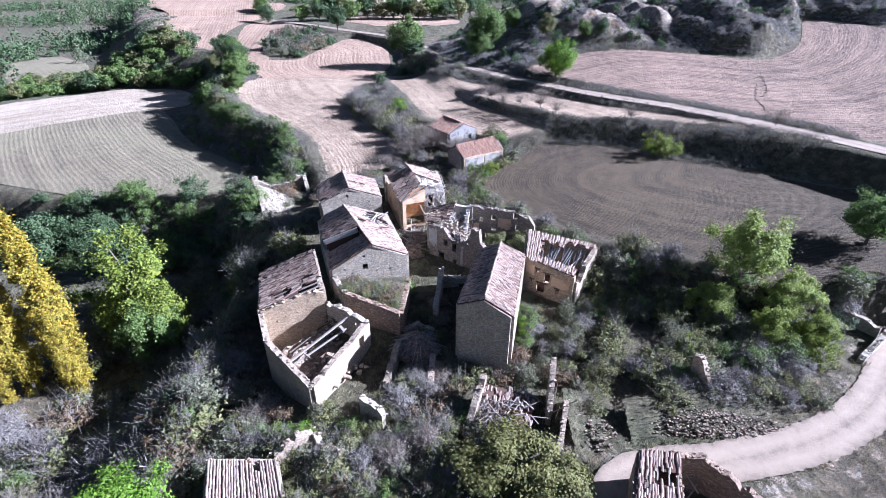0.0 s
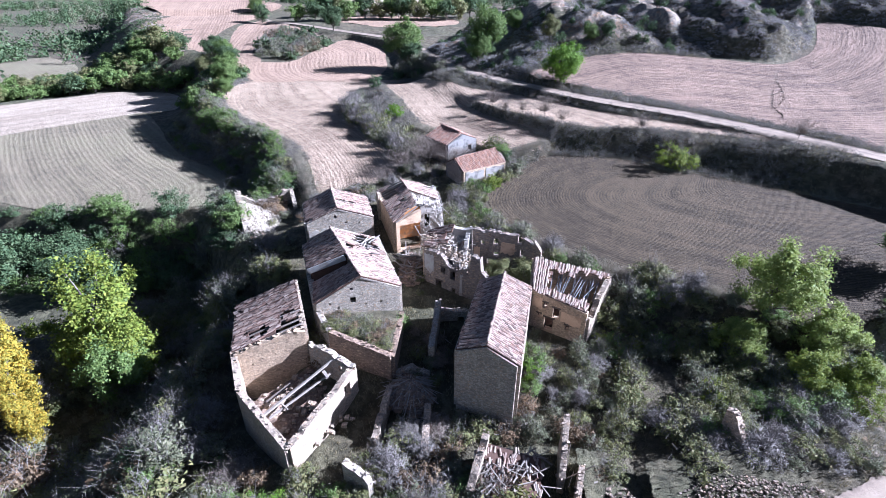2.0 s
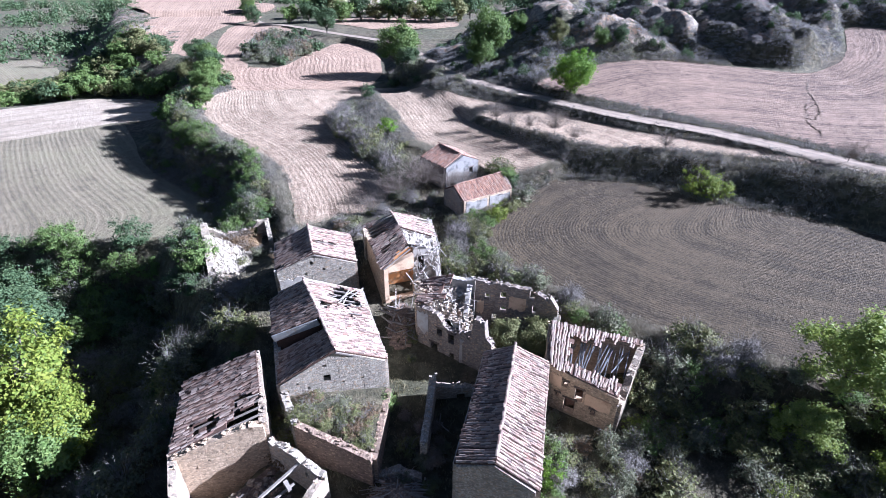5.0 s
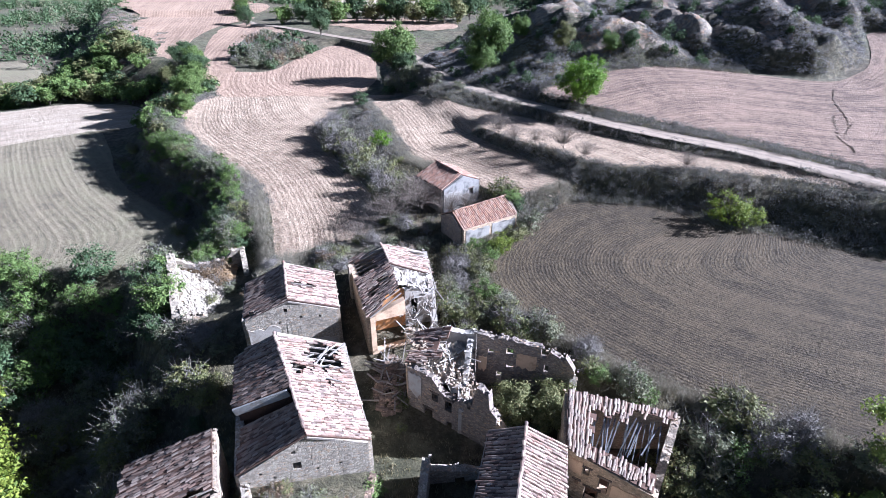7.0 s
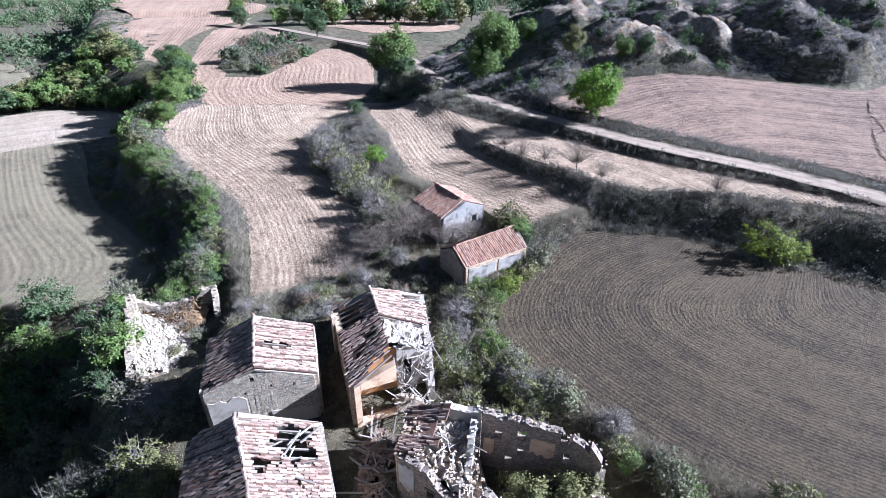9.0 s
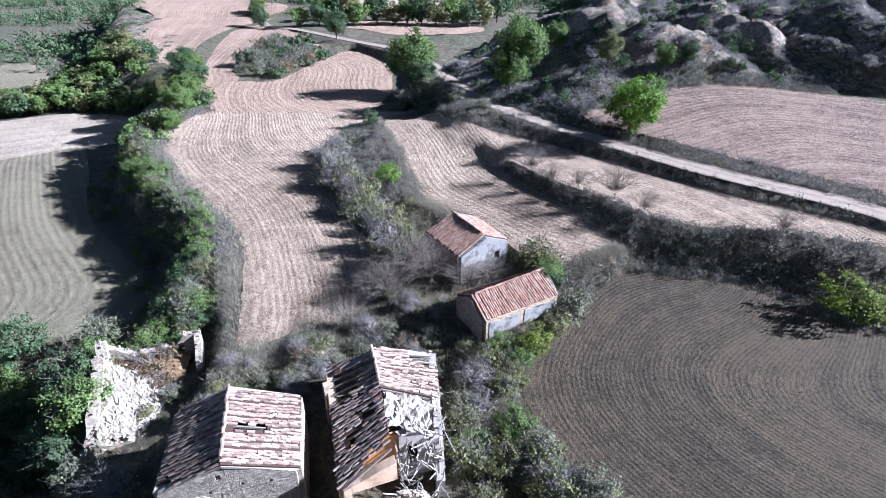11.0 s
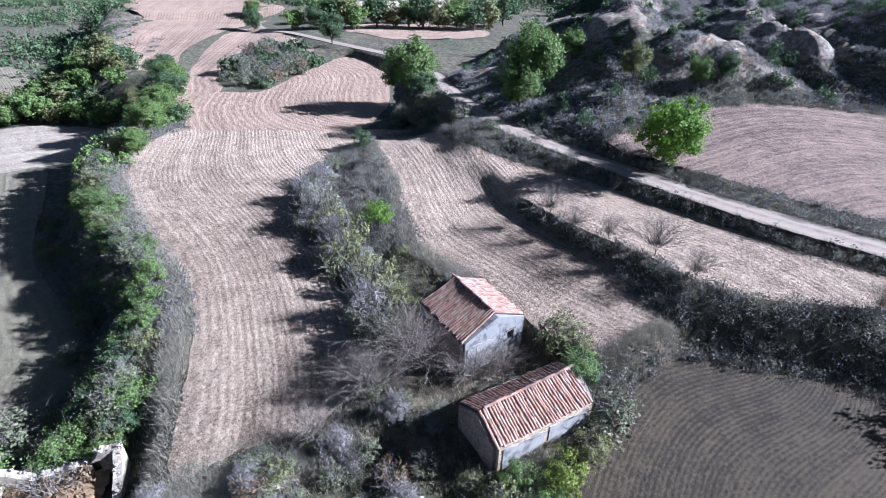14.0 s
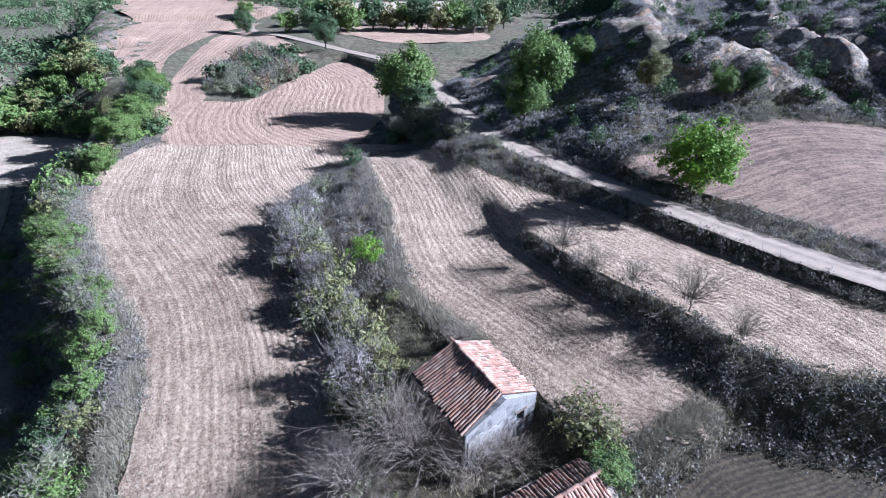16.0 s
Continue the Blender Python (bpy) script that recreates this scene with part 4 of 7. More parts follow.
    def ridge(self, a, b, seed=3, drop=0.0):
        """A mortared row of tiles along the ridge."""
        rng = random.Random(seed)
        a, b = Vector(a), Vector(b)
        d = (b - a).normalized()
        n = int((b - a).length / 0.38)
        side = d.cross(Vector((0, 0, 1))).normalized()
        for i in range(n):
            if rng.random() < drop:
                continue
            q = a + d * (i + 0.9) * (b - a).length / n + Vector((rng.uniform(-0.03, 0.03), 0, 0.05 + rng.uniform(-0.03, 0.03)))
            m = Matrix((side, -d, Vector((0, 0, 1)))).transposed().to_4x4()
            t = new("ridge_tile", tile_mesh(self.key))
            t.parent = self.house
            t.matrix_parent_inverse = Matrix.Translation(self.house.location).inverted()
            t.matrix_basis = Matrix.Translation(q) @ m @ Euler((0, 0, radians(rng.uniform(-7, 7)))).to_matrix().to_4x4() @ Matrix.Diagonal((1.25, 1, 1.2, 1))


def window_parts(house, p0, p1, op, deep=0.2, wood=True):
    """A dark timber frame with a lintel, set in one opening of the wall from p0 to p1."""
    a, b = Vector((p0[0], p0[1])), Vector((p1[0], p1[1]))
    d = (b - a).normalized()
    nrm = Vector((d.y, -d.x))
    u0, u1, z0, z1 = op
    at = lambda u, z, k=0.0: ((a + d * u + nrm * k).x, (a + d * u + nrm * k).y, z)
    g = Geo()
    g.beam(at(u0 - 0.15, z1 + 0.08, 0.27), at(u1 + 0.15, z1 + 0.08, 0.27), 0.12, 0.16)
    part("lintel", g, MAT["wood_dark"], house)
    g = Geo()
    for e0, e1 in ((at(u0 + 0.04, z0), at(u0 + 0.04, z1)), (at(u1 - 0.04, z0), at(u1 - 0.04, z1))):
        g.beam(e0, e1, 0.07)
    g.beam(at(u0, z1 - 0.04), at(u1, z1 - 0.04), 0.07)
    part("window_frame", g, MAT["wood_dark"], house)


def patch(house, p0, p1, u0, u1, z0, z1, material, name="plaster", proud=0.29, side=1, seed=1):
    """Old plaster, 4 cm thick with a broken outline, that clings to a wall face."""
    rng = random.Random(seed)
    a, b = Vector((p0[0], p0[1])), Vector((p1[0], p1[1]))
    d = (b - a).normalized()
    nrm = Vector((d.y, -d.x)) * side
    n = 7
    rim = []
    for i in range(n):
        rim.append((u0 + (u1 - u0) * i / (n - 1), z0 + rng.uniform(0, 0.25) * (z1 - z0)))
    for i in range(n):
        rim.append((u1 - (u1 - u0) * i / (n - 1), z1 - rng.uniform(0, 0.15) * (z1 - z0)))
    g = Geo()
    vs = []
    for k in (proud + 0.04, proud - 0.03):
        for u, z in rim:
            q = a + d * u + nrm * k
            vs.append((q.x, q.y, z))
    m = len(rim)
    fs = [(i, (i + 1) % m, m + (i + 1) % m, m + i) for i in range(m)]
    fs += [(i, i + 1, 2 * n - 2 - i, 2 * n - 1 - i) for i in range(n - 1)]
    g.add(vs, fs)
    part(name, g, material, house)


def mound(parent, corners, material, seed, rough=0.25, n=14, name="rubble_slope"):
    """A slope of packed rubble between four corners."""
    rng = np.random.RandomState(seed)
    a, b, c, d = (np.array(p, float) for p in corners)
    g = Geo()
    for i in range(n + 1):
        for k in range(n + 1):
            u, v = i / n, k / n
            p = (a * (1 - u) + b * u) * (1 - v) + (d * (1 - u) + c * u) * v
            g.v.append((p[0] + rng.uniform(-0.1, 0.1), p[1] + rng.uniform(-0.1, 0.1), p[2] + rng.uniform(-rough, rough)))
    g.f = [(i * (n + 1) + k, (i + 1) * (n + 1) + k, (i + 1) * (n + 1) + k + 1, i * (n + 1) + k + 1) for i in range(n) for k in range(n)]
    part(name, g, material, parent, smooth=name == "earth_slope")


def rubble(name, label, cx, cy, rx, ry, count, material, seed, high=0.5, size=0.2, timbers=0, category="rubble"):
    """A heap of fallen stones, with roof timbers on it where there are any."""
    rng = random.Random(seed)
    z0 = at_ground(cx, cy)
    h = thing(name, (cx, cy, z0), label, category)
    g = Geo()
    for _ in range(count):
        t, r = rng.uniform(0, 6.28), math.sqrt(rng.random())
        x, y = cx + rx * r * math.cos(t), cy + ry * r * math.sin(t)
        g.stone((x, y, at_ground(x, y) + high * (1 - r * r) + rng.uniform(-0.1, 0.1)), size * rng.uniform(0.4, 1.5), rng)
    tagged(part("stone", g, material, h), kind="stuff")
    for i in range(timbers):
        t = rng.uniform(0, 6.28)
        x, y = cx + rx * rng.uniform(-0.7, 0.7), cy + ry * rng.uniform(-0.7, 0.7)
        ln = rng.uniform(0.8, 2.2)
        z = at_ground(x, y) + high * 0.8
        g = Geo()
        g.beam((x, y, z - 0.1), (x + ln * math.cos(t), y + ln * math.sin(t), z + rng.uniform(0.05, 0.8)), rng.uniform(0.06, 0.14), taper=0.8)
        part("fallen_beam", g, MAT["wood"], h)
    return h


def fallen_timbers(parent, box, z, count, seed, lo=1.0, hi=2.6, mat="wood", steep=0.6):
    rng = random.Random(seed)
    for _ in range(count):
        x, y, t, ln = rng.uniform(box[0], box[1]), rng.uniform(box[2], box[3]), rng.uniform(0, 6.28), rng.uniform(lo, hi)
        g = Geo()
        g.beam((x, y, z + rng.uniform(-0.2, 0.3)), (x + ln * math.cos(t), y + ln * math.sin(t), z + rng.uniform(0, steep) * ln), rng.uniform(0.04, 0.11), taper=0.85)
        part("fallen_beam", g, MAT[mat], parent)


def gable_house(name, label, nl, nr, fr, fl, base, ridge0, ridge1, eaves, wall_mats, openings, key, holes=((), ()), disorder=0.05, seed=1, bare=0.0):
    """Four walls round a gabled roof whose ridge runs from the near wall to the far wall. eaves: heights at nl, nr, fr, fl."""
    c = [(nl[i] + nr[i] + fr[i] + fl[i]) / 4 for i in (0, 1)]
    h = thing(name, (c[0], c[1], base), label, "house")
    share = lambda p, a, b: (Vector(p[:2]) - Vector(a)).dot(Vector(b) - Vector(a)) / (Vector(b) - Vector(a)).length_squared
    sn, sf = share(ridge0, nl, nr), share(ridge1, fr, fl)
    walls = [(nl, nr, [(0, eaves[0]), (sn, ridge0[2]), (1, eaves[1])]), (nr, fr, [(0, eaves[1]), (1, eaves[2])]),
             (fr, fl, [(0, eaves[2]), (sf, ridge1[2]), (1, eaves[3])]), (fl, nl, [(0, eaves[3]), (1, eaves[0])])]
    for k, ((a, b, tops), mat) in enumerate(zip(walls, wall_mats)):
        if mat:
            g = Geo()
            ops = openings.get(k, ())
            wall_geo(g, a, b, base, [(t, z - 0.14) for t, z in tops], 0.55, ops, 0.0, seed + k)
            part("wall", g, MAT[mat], h)
            for o in ops:
                if o[1] - o[0] > 0.45:
                    window_parts(h, a, b, o)
    roof = Roof(h, key)
    v = lambda p, z: (p[0], p[1], z)
    roof.slope(ridge0, ridge1, v(nr, eaves[1]), v(fr, eaves[2]), holes[0], disorder, seed=seed, bare=bare)
    roof.slope(ridge0, ridge1, v(nl, eaves[0]), v(fl, eaves[3]), holes[1], disorder, seed=seed + 1, bare=bare)
    roof.ridge(ridge0, ridge1, seed)
    return h, roof


# ---- the village ----
def village():
    # long gabled house
    gable_house("stone_house", "long grey stone house with a gabled pinkish tile roof", (1.5, 37.3), (6.2, 35.6), (8.75, 46.4), (4.2, 47.6), -2.6, (3.75, 36.4, 5.2), (6.3, 47.0, 5.0),
                (4.05, 3.95, 3.95, 3.9), ("stone", "stone_pale", "stone", "stone"), {}, "tile", disorder=0.05, seed=11)

    # large gabled house with a stepped roof
    nl, nr, fr, fl = (-12.0, 45.1), (-4.1, 47.3), (-7.3, 56.1), (-15.3, 54.8)
    base = -0.8
    h = thing("stone_house", (-9.5, 51, base), "large grey stone house with a holed and stepped tile roof", "house")
    holes = [(3.3, 3.85, 2.45, 3.1), (3.35, 3.65, 3.95, 4.2), (0.4, 0.6, 2.0, 2.2), (2.0, 2.2, 2.0, 2.2), (4.7, 4.9, 2.0, 2.2), (6.2, 6.4, 2.0, 2.2), (1.2, 1.4, 2.6, 2.8)]
    ruin_wall(h, nl, nr, base, [(0, 2.85), (0.55, 5.3), (1, 3.45)], MAT["stone"], holes, 0.0, 21, stones=False)
    ruin_wall(h, nr, fr, base, [(0, 3.45), (1, 4.2)], MAT["stone"], [(5.5, 6.2, 1.2, 2.2)], 0.0, 22, stones=False)
    ruin_wall(h, fr, fl, base, [(0, 4.0), (0.6, 5.75), (1, 3.9)], MAT["stone"], (), 0.0, 23, stones=False)
    ruin_wall(h, fl, nl, base, [(0, 3.9), (0.42, 3.9), (0.44, 2.85), (1, 2.85)], MAT["stone"], (), 0.0, 24, stones=False)
    r0, rm, r1 = (-7.65, 46.1, 5.45), (-9.6, 49.9, 5.7), (-12.1, 54.9, 5.95)
    roof = Roof(h, "tile")
    roof.slope(r0, r1, (nr[0], nr[1], 3.6), (fr[0], fr[1], 4.15), [(0.66, 0.95, 0.38, 0.85), (0.6, 0.7, 0.1, 0.3)], 0.07, seed=25)
    roof.slope(r0, (-9.1, 49.2, 4.95), (nl[0], nl[1], 3.0), (-13.1, 48.8, 2.8), (), 0.09, seed=26)
    roof.slope((rm[0], rm[1], 5.8), r1, (-13.5, 49.3, 4.3), (fl[0], fl[1], 4.2), [(0.9, 1.1, 0.75, 1.1)], 0.09, seed=27)
    roof.ridge(r0, r1, 28, 0.1)
    g = Geo()
    wall_geo(g, (-13.4, 49.5), (-9.6, 50.0), 2.4, [(0, 4.1), (1, 5.55)], 0.3, (), 0.0, 29)
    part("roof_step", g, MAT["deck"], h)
    g = Geo()
    g.beam((-13.5, 49.1, 3.95), (-9.7, 49.6, 5.35), 0.14, 0.6)
    part("step_wall", g, MAT["grey_plaster"], h)
    fallen_timbers(h, (-9.4, -7.2, 51.8, 54.6), 4.5, 16, 30, 0.9, 2.2, "white_wood", 0.3)

    # house behind it, with whitewash on its gable
    h, roof = gable_house("stone_house", "grey stone house with whitewashed patches and a holed tile roof", (-15.7, 58.1), (-8.4, 60.1), (-9.8, 65.2), (-17.2, 63.4), -0.5, (-12.1, 58.9, 6.6), (-13.8, 64.0, 6.9),
                          (5.0, 5.0, 5.3, 5.2), ("stone", "stone_pale", "stone", "stone"), {0: [(3.2, 3.5, 5.3, 5.7), (4.4, 4.6, 4.5, 4.75), (6.0, 6.2, 4.3, 4.55), (2.6, 2.8, 4.2, 4.4)]},
                          "tile", ([(0.42, 0.52, 0.05, 0.55)], [(0.0, 0.12, 0.7, 0.95)]), 0.08, 31)
    patch(h, (-15.7, 58.1), (-8.4, 60.1), 0.1, 2.7, 0.8, 4.3, MAT["white"], seed=3)
    patch(h, (-15.7, 58.1), (-8.4, 60.1), 4.2, 7.4, -0.3, 2.2, MAT["white"], seed=4)

    # house with the ochre room, its front corner fallen in
    nl, nr, fr, fl = (-5.4, 59.1), (0.2, 61.4), (-1.0, 71.2), (-8.6, 68.8)
    base = 0.2
    h = thing("ruined_house", (-3.5, 64.5, base), "half-collapsed house with an ochre plastered room and loose timbers", "house")
    r0, r1 = (-2.8, 61.0, 6.1), (-5.4, 69.5, 5.9)
    ruin_wall(h, nl, (-2.6, 60.3), base, [(0, 4.6), (1, 5.7)], MAT["cream"], [(0.45, 3.2, 0.9, 4.15)], 0.05, 41, stones=False)
    ruin_wall(h, (-5.6, 61.9), (-2.2, 62.9), base, [(0, 4.6), (1, 5.2)], MAT["orange"], (), 0.1, 42, 0.3, stones=False)
    ruin_wall(h, (-2.5, 60.4), nr, base, [(0, 2.6), (1, 1.2)], MAT["stone_pale"], (), 0.5, 43)
    ruin_wall(h, nr, fr, base, [(0, 2.4), (0.2, 4.2), (0.62, 4.5), (1, 4.2)], MAT["limewash"], [(1.2, 1.9, 1.4, 2.6)], 0.3, 44)
    ruin_wall(h, fr, fl, base, [(0, 4.0), (0.5, 5.6), (1, 4.1)], MAT["stone"], (), 0.05, 45, stones=False)
    ruin_wall(h, fl, nl, base, [(0, 4.4), (1, 4.75)], MAT["stone_warm"], [(2.0, 2.6, 2.2, 3.3), (5.0, 5.5, 2.2, 3.2)], 0.0, 46, stones=False)
    ruin_wall(h, (-2.6, 62.6), (0.0, 63.4), base, [(0, 5.6), (0.6, 5.2), (1, 4.2)], MAT["white"], [(0.5, 1.2, 2.2, 4.0)], 0.4, 47, 0.35)
    mound(h, [(-3.4, 63.0, 5.5), (-0.2, 63.4, 3.8), (-0.4, 67.0, 4.1), (-4.2, 66.6, 5.7)], MAT["limewash"], 48, 0.25, 16)
    roof = Roof(h, "tile")
    roof.slope(r0, r1, (nl[0], nl[1], 4.85), (fl[0], fl[1], 4.55), [(0.3, 0.44, 0.1, 0.5), (0.22, 0.36, 0.55, 0.8), (0.6, 0.92, 0.3, 1.1), (0.8, 1.1, -0.1, 0.5), (-0.1, 0.08, -0.1, 0.5)], 0.13, seed=48)
    roof.slope((-4.2, 65.8, 6.0), r1, (-0.3, 66.6, 4.3), (fr[0], fr[1], 4.3), [(0.62, 1.1, 0.6, 1.1)], 0.14, seed=49)
    roof.ridge((-4.2, 65.8, 6.05), r1, 50, 0.2)
    rng = random.Random(5)
    for i in range(110):
        x, y = rng.uniform(-2.7, 0.4), rng.uniform(59.8, 63.8)
        g = Geo()
        t = rng.uniform(0, 6.28)
        z = 1.2 + 0.75 * (y - 59.8) + rng.uniform(0, 0.8)
        g.beam((x, y, z), (x + rng.uniform(-1.0, 1.0), y + rng.uniform(-1.6, 1.4), z + rng.uniform(-0.4, 2.0)), rng.uniform(0.03, 0.09), taper=0.8)
        part("fallen_beam", g, MAT[("white_wood", "wood", "white_wood")[i % 3]], h)
    ruin_wall(h, (-8.3, 66.6), (-8.1, 66.3), base, [(0, 5.3), (1, 5.2)], MAT["stone_pale"], (), 0, 51, 0.4, stones=False, name="chimney")

    # tall ruin with broken gables and open windows
    base = -1.4
    h = thing("ruined_house", (1.2, 53.3, base), "tall roofless stone ruin with broken walls and window holes", "house")
    a, b = (-1.7, 53.9), (4.9, 49.7)
    ops = [(2.3, 2.85, 1.7, 2.5), (3.5, 4.1, 1.3, 2.4), (1.6, 2.35, -0.9, 0.6), (3.7, 4.15, -0.6, 0.2), (5.4, 5.7, 2.6, 3.0)]
    # the front faces away from the sun; its stone colour is darkened for that
    ruin_wall(h, a, b, base, [(0, 4.2), (0.3, 4.1), (0.42, 3.0), (0.6, 3.0), (0.74, 3.6), (0.78, 5.2), (0.9, 5.3), (0.93, 3.6), (1, 3.0)], MAT["stone_dark_shaded"], ops, 0.35, 61)
    for o in ops[:3]:
        window_parts(h, a, b, o)
    patch(h, a, b, 0.15, 1.35, 1.2, 3.8, MAT["grey_plaster"], seed=6)
    ruin_wall(h, (-0.7, 57.2), a, base, [(0, 4.4), (0.5, 4.8), (1, 4.2)], MAT["stone_warm"], (), 0.2, 62)
    ruin_wall(h, (3.7, 56.4), (-0.7, 57.2), base, [(0, 5.3), (0.5, 5.4), (1, 4.4)], MAT["white"], (), 0.35, 63)
    ruin_wall(h, (2.3, 51.0), (3.2, 56.2), base, [(0, 2.4), (0.4, 3.4), (0.7, 4.8), (1, 5.3)], MAT["white"], [(3.0, 3.8, 2.8, 3.9)], 0.4, 64, 0.4)
    roof = Roof(h, "tile")
    roof.slope((1.6, 56.4, 5.7), (0.6, 53.6, 4.5), (-1.0, 57.0, 4.7), (-1.75, 54.0, 4.35), [(0.35, 0.6, -0.1, 0.3), (0.8, 1.1, -0.1, 0.4)], 0.2, seed=65, bare=0.08)
    fallen_timbers(h, (0.2, 2.8, 53.6, 56.0), 4.1, 14, 66, 0.7, 1.8, "white_wood", 0.4)
    fallen_timbers(h, (1.4, 3.4, 52.2, 55.0), 3.0, 12, 68, 0.7, 1.6, "wood", 0.6)
    g = Geo()
    rng = random.Random(67)
    mound(h, [(-1.3, 54.1, 3.9), (2.6, 51.6, 2.5), (3.4, 56.0, 4.0), (-0.4, 56.9, 4.8)], MAT["rubble_mix"], 8, 0.35, 16)
    mound(h, [(2.6, 51.2, 0.6), (4.6, 50.4, 0.2), (3.6, 55.9, 1.6), (3.0, 56.0, 2.6)], MAT["stone_pale"], 9, 0.3, 8)
    for _ in range(200):
        x = rng.uniform(-0.8, 3.6)
        y = rng.uniform(53.3 - 0.636 * (x + 0.8) + 0.5, 56.2)
        g.stone((x, y, 4.1 - 0.28 * x + (y - 54) * 0.2 + rng.uniform(-0.1, 0.25)), rng.uniform(0.05, 0.14), rng)
    tagged(part("fallen_stone", g, MAT["stone_pale"], h), kind="stuff")

    # yard walls behind and beside it
    h = thing("yard_wall", (7.5, 54.5, -0.6), "ruined stone yard wall with old window openings", "wall")
    a, b = (3.8, 56.3), (8.7, 54.7)
    ops = [(0.9, 1.4, 3.3, 4.0), (2.4, 3.0, 3.6, 4.5), (2.5, 3.1, 2.2, 2.8), (1.7, 2.2, 1.0, 1.8)]
    # same darkened stone: part of this wall's shade is in the colour
    ruin_wall(h, a, b, -0.8, [(0, 5.4), (0.6, 5.4), (1, 5.3)], MAT["stone_dark_shaded"], ops, 0.25, 71)
    patch(h, a, b, 3.3, 4.9, 2.6, 4.3, MAT["cream"], seed=8)
    patch(h, a, b, 0.2, 0.9, 1.5, 3.2, MAT["cream"], seed=9)
    ruin_wall(h, b, (11.2, 53.6), -0.8, [(0, 4.2), (0.15, 4.3), (0.25, 5.2), (0.7, 4.9), (1, 4.0)], MAT["stone_dark_shaded"], [(0.35, 0.75, 2.6, 3.6)], 0.3, 72)
    ruin_wall(h, (11.2, 53.5), (10.0, 50.6), -0.8, [(0, 3.2), (1, 1.2)], MAT["stone"], (), 0.2, 73)
    h = thing("yard_wall", (7, 48.8, -1.2), "low broken stone wall curving between two ruins", "wall")
    ruin_wall(h, (4.9, 49.8), (7.0, 48.9), -1.6, [(0, 2.8), (0.3, 1.9), (1, 1.4)], MAT["stone_warm"], (), 0.2, 74)
    ruin_wall(h, (7.0, 48.9), (9.3, 47.2), -1.6, [(0, 1.4), (1, 1.5)], MAT["stone_warm"], (), 0.2, 75)

    # three-storey house with the roof fallen in
    fl0, fr0, br0, bl0 = (9.2, 46.9), (14.1, 44.1), (17.7, 49.7), (9.9, 50.4)
    base = -2.6
    h = thing("ruined_house", (12.7, 47.7, base), "warm stone house with a half-fallen tile roof and small windows", "house")
    ops = [(1.3, 1.7, 1.75, 2.4), (0.85, 1.15, 0.5, 0.95), (2.35, 3.0, 0.8, 2.1), (1.6, 2.5, -0.75, 0.7), (3.75, 4.15, -0.1, 0.5)]
    ruin_wall(h, fl0, fr0, base, [(0, 3.4), (1, 2.5)], MAT["stone_warm"], ops, 0.0, 81, stones=False)
    for o in ops:
        window_parts(h, fl0, fr0, o)
    patch(h, fl0, fr0, 0.2, 1.2, 1.4, 2.9, MAT["cream"], seed=11)
    patch(h, fl0, fr0, 3.2, 5.2, 0.6, 2.0, MAT["cream"], seed=12)
    ruin_wall(h, fr0, br0, base, [(0, 1.9), (0.2, 1.2), (0.45, 2.6), (1, 3.0)], MAT["stone_pale"], (), 0.25, 82)
    ruin_wall(h, br0, bl0, base, [(0, 3.0), (1, 4.6)], MAT["stone_warm"], (), 0.1, 83)
    ruin_wall(h, bl0, fl0, base, [(0, 4.6), (1, 3.4)], MAT["stone_warm"], (), 0.0, 84, stones=False)
    roof = Roof(h, "tile_grey")
    roof.slope((9.9, 50.4, 4.95), (17.5, 49.8, 3.35), (9.2, 46.9, 3.55), (14.3, 44.0, 2.6), [(0.24, 1.1, 0.22, 0.8), (0.6, 1.1, 0.1, 0.8), (0.93, 1.1, 0.7, 1.1)], 0.09, seed=85, rafters=False)
    rng = random.Random(86)
    for i in range(34):
        s = i / 33
        x, y = 10.6 + 5.8 * s + rng.uniform(-0.2, 0.2), 49.6 - 0.3 * s
        g = Geo()
        g.beam((x, y, 4.1 - 1.2 * s + rng.uniform(-0.7, 0.0)), (x - 0.9 - 0.6 * s + rng.uniform(-0.5, 0.5), y - rng.uniform(1.4, 3.2), rng.uniform(0.4, 2.4)), rng.uniform(0.04, 0.09), taper=0.8)
        part("hanging_rafter", g, MAT["wood_blue"], h)
    # uneven floor inside the walls, in the dark brown of the roof boards
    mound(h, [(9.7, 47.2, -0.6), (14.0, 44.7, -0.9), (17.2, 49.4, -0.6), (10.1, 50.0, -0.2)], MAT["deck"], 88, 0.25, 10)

    # ruin with a single-pitch roof over an open room
    base = -5.0
    w, s, e, n = (-16.8, 36.4), (-11.4, 31.2), (-7.5, 38.7), (-11.9, 41.4)
    h = thing("ruined_house", (-13.5, 40, base), "pale stone ruin with a sagging single-pitch roof above an open room", "house")
    far_l, far_r, near_r = (-20.4, 46.8), (-14.6, 47.8), (-12.3, 41.7)
    near_l = (-18.3, 39.8)
    ruin_wall(h, near_l, near_r, base, [(0, 1.3), (0.85, 2.7), (1, 2.5)], MAT["stone_warm"], [(2.2, 2.32, 0.2, 0.35), (3.4, 3.52, 0.4, 0.55), (1.3, 1.42, -0.3, -0.15)], 0.12, 91)
    ruin_wall(h, near_r, far_r, base, [(0, 2.6), (0.35, 2.2), (0.5, 3.0), (1, 3.6)], MAT["stone_pale"], [(1.6, 3.0, 0.2, 1.9)], 0.1, 92)
    ruin_wall(h, far_r, far_l, base, [(0, 3.5), (1, 1.2)], MAT["stone"], (), 0.1, 93)
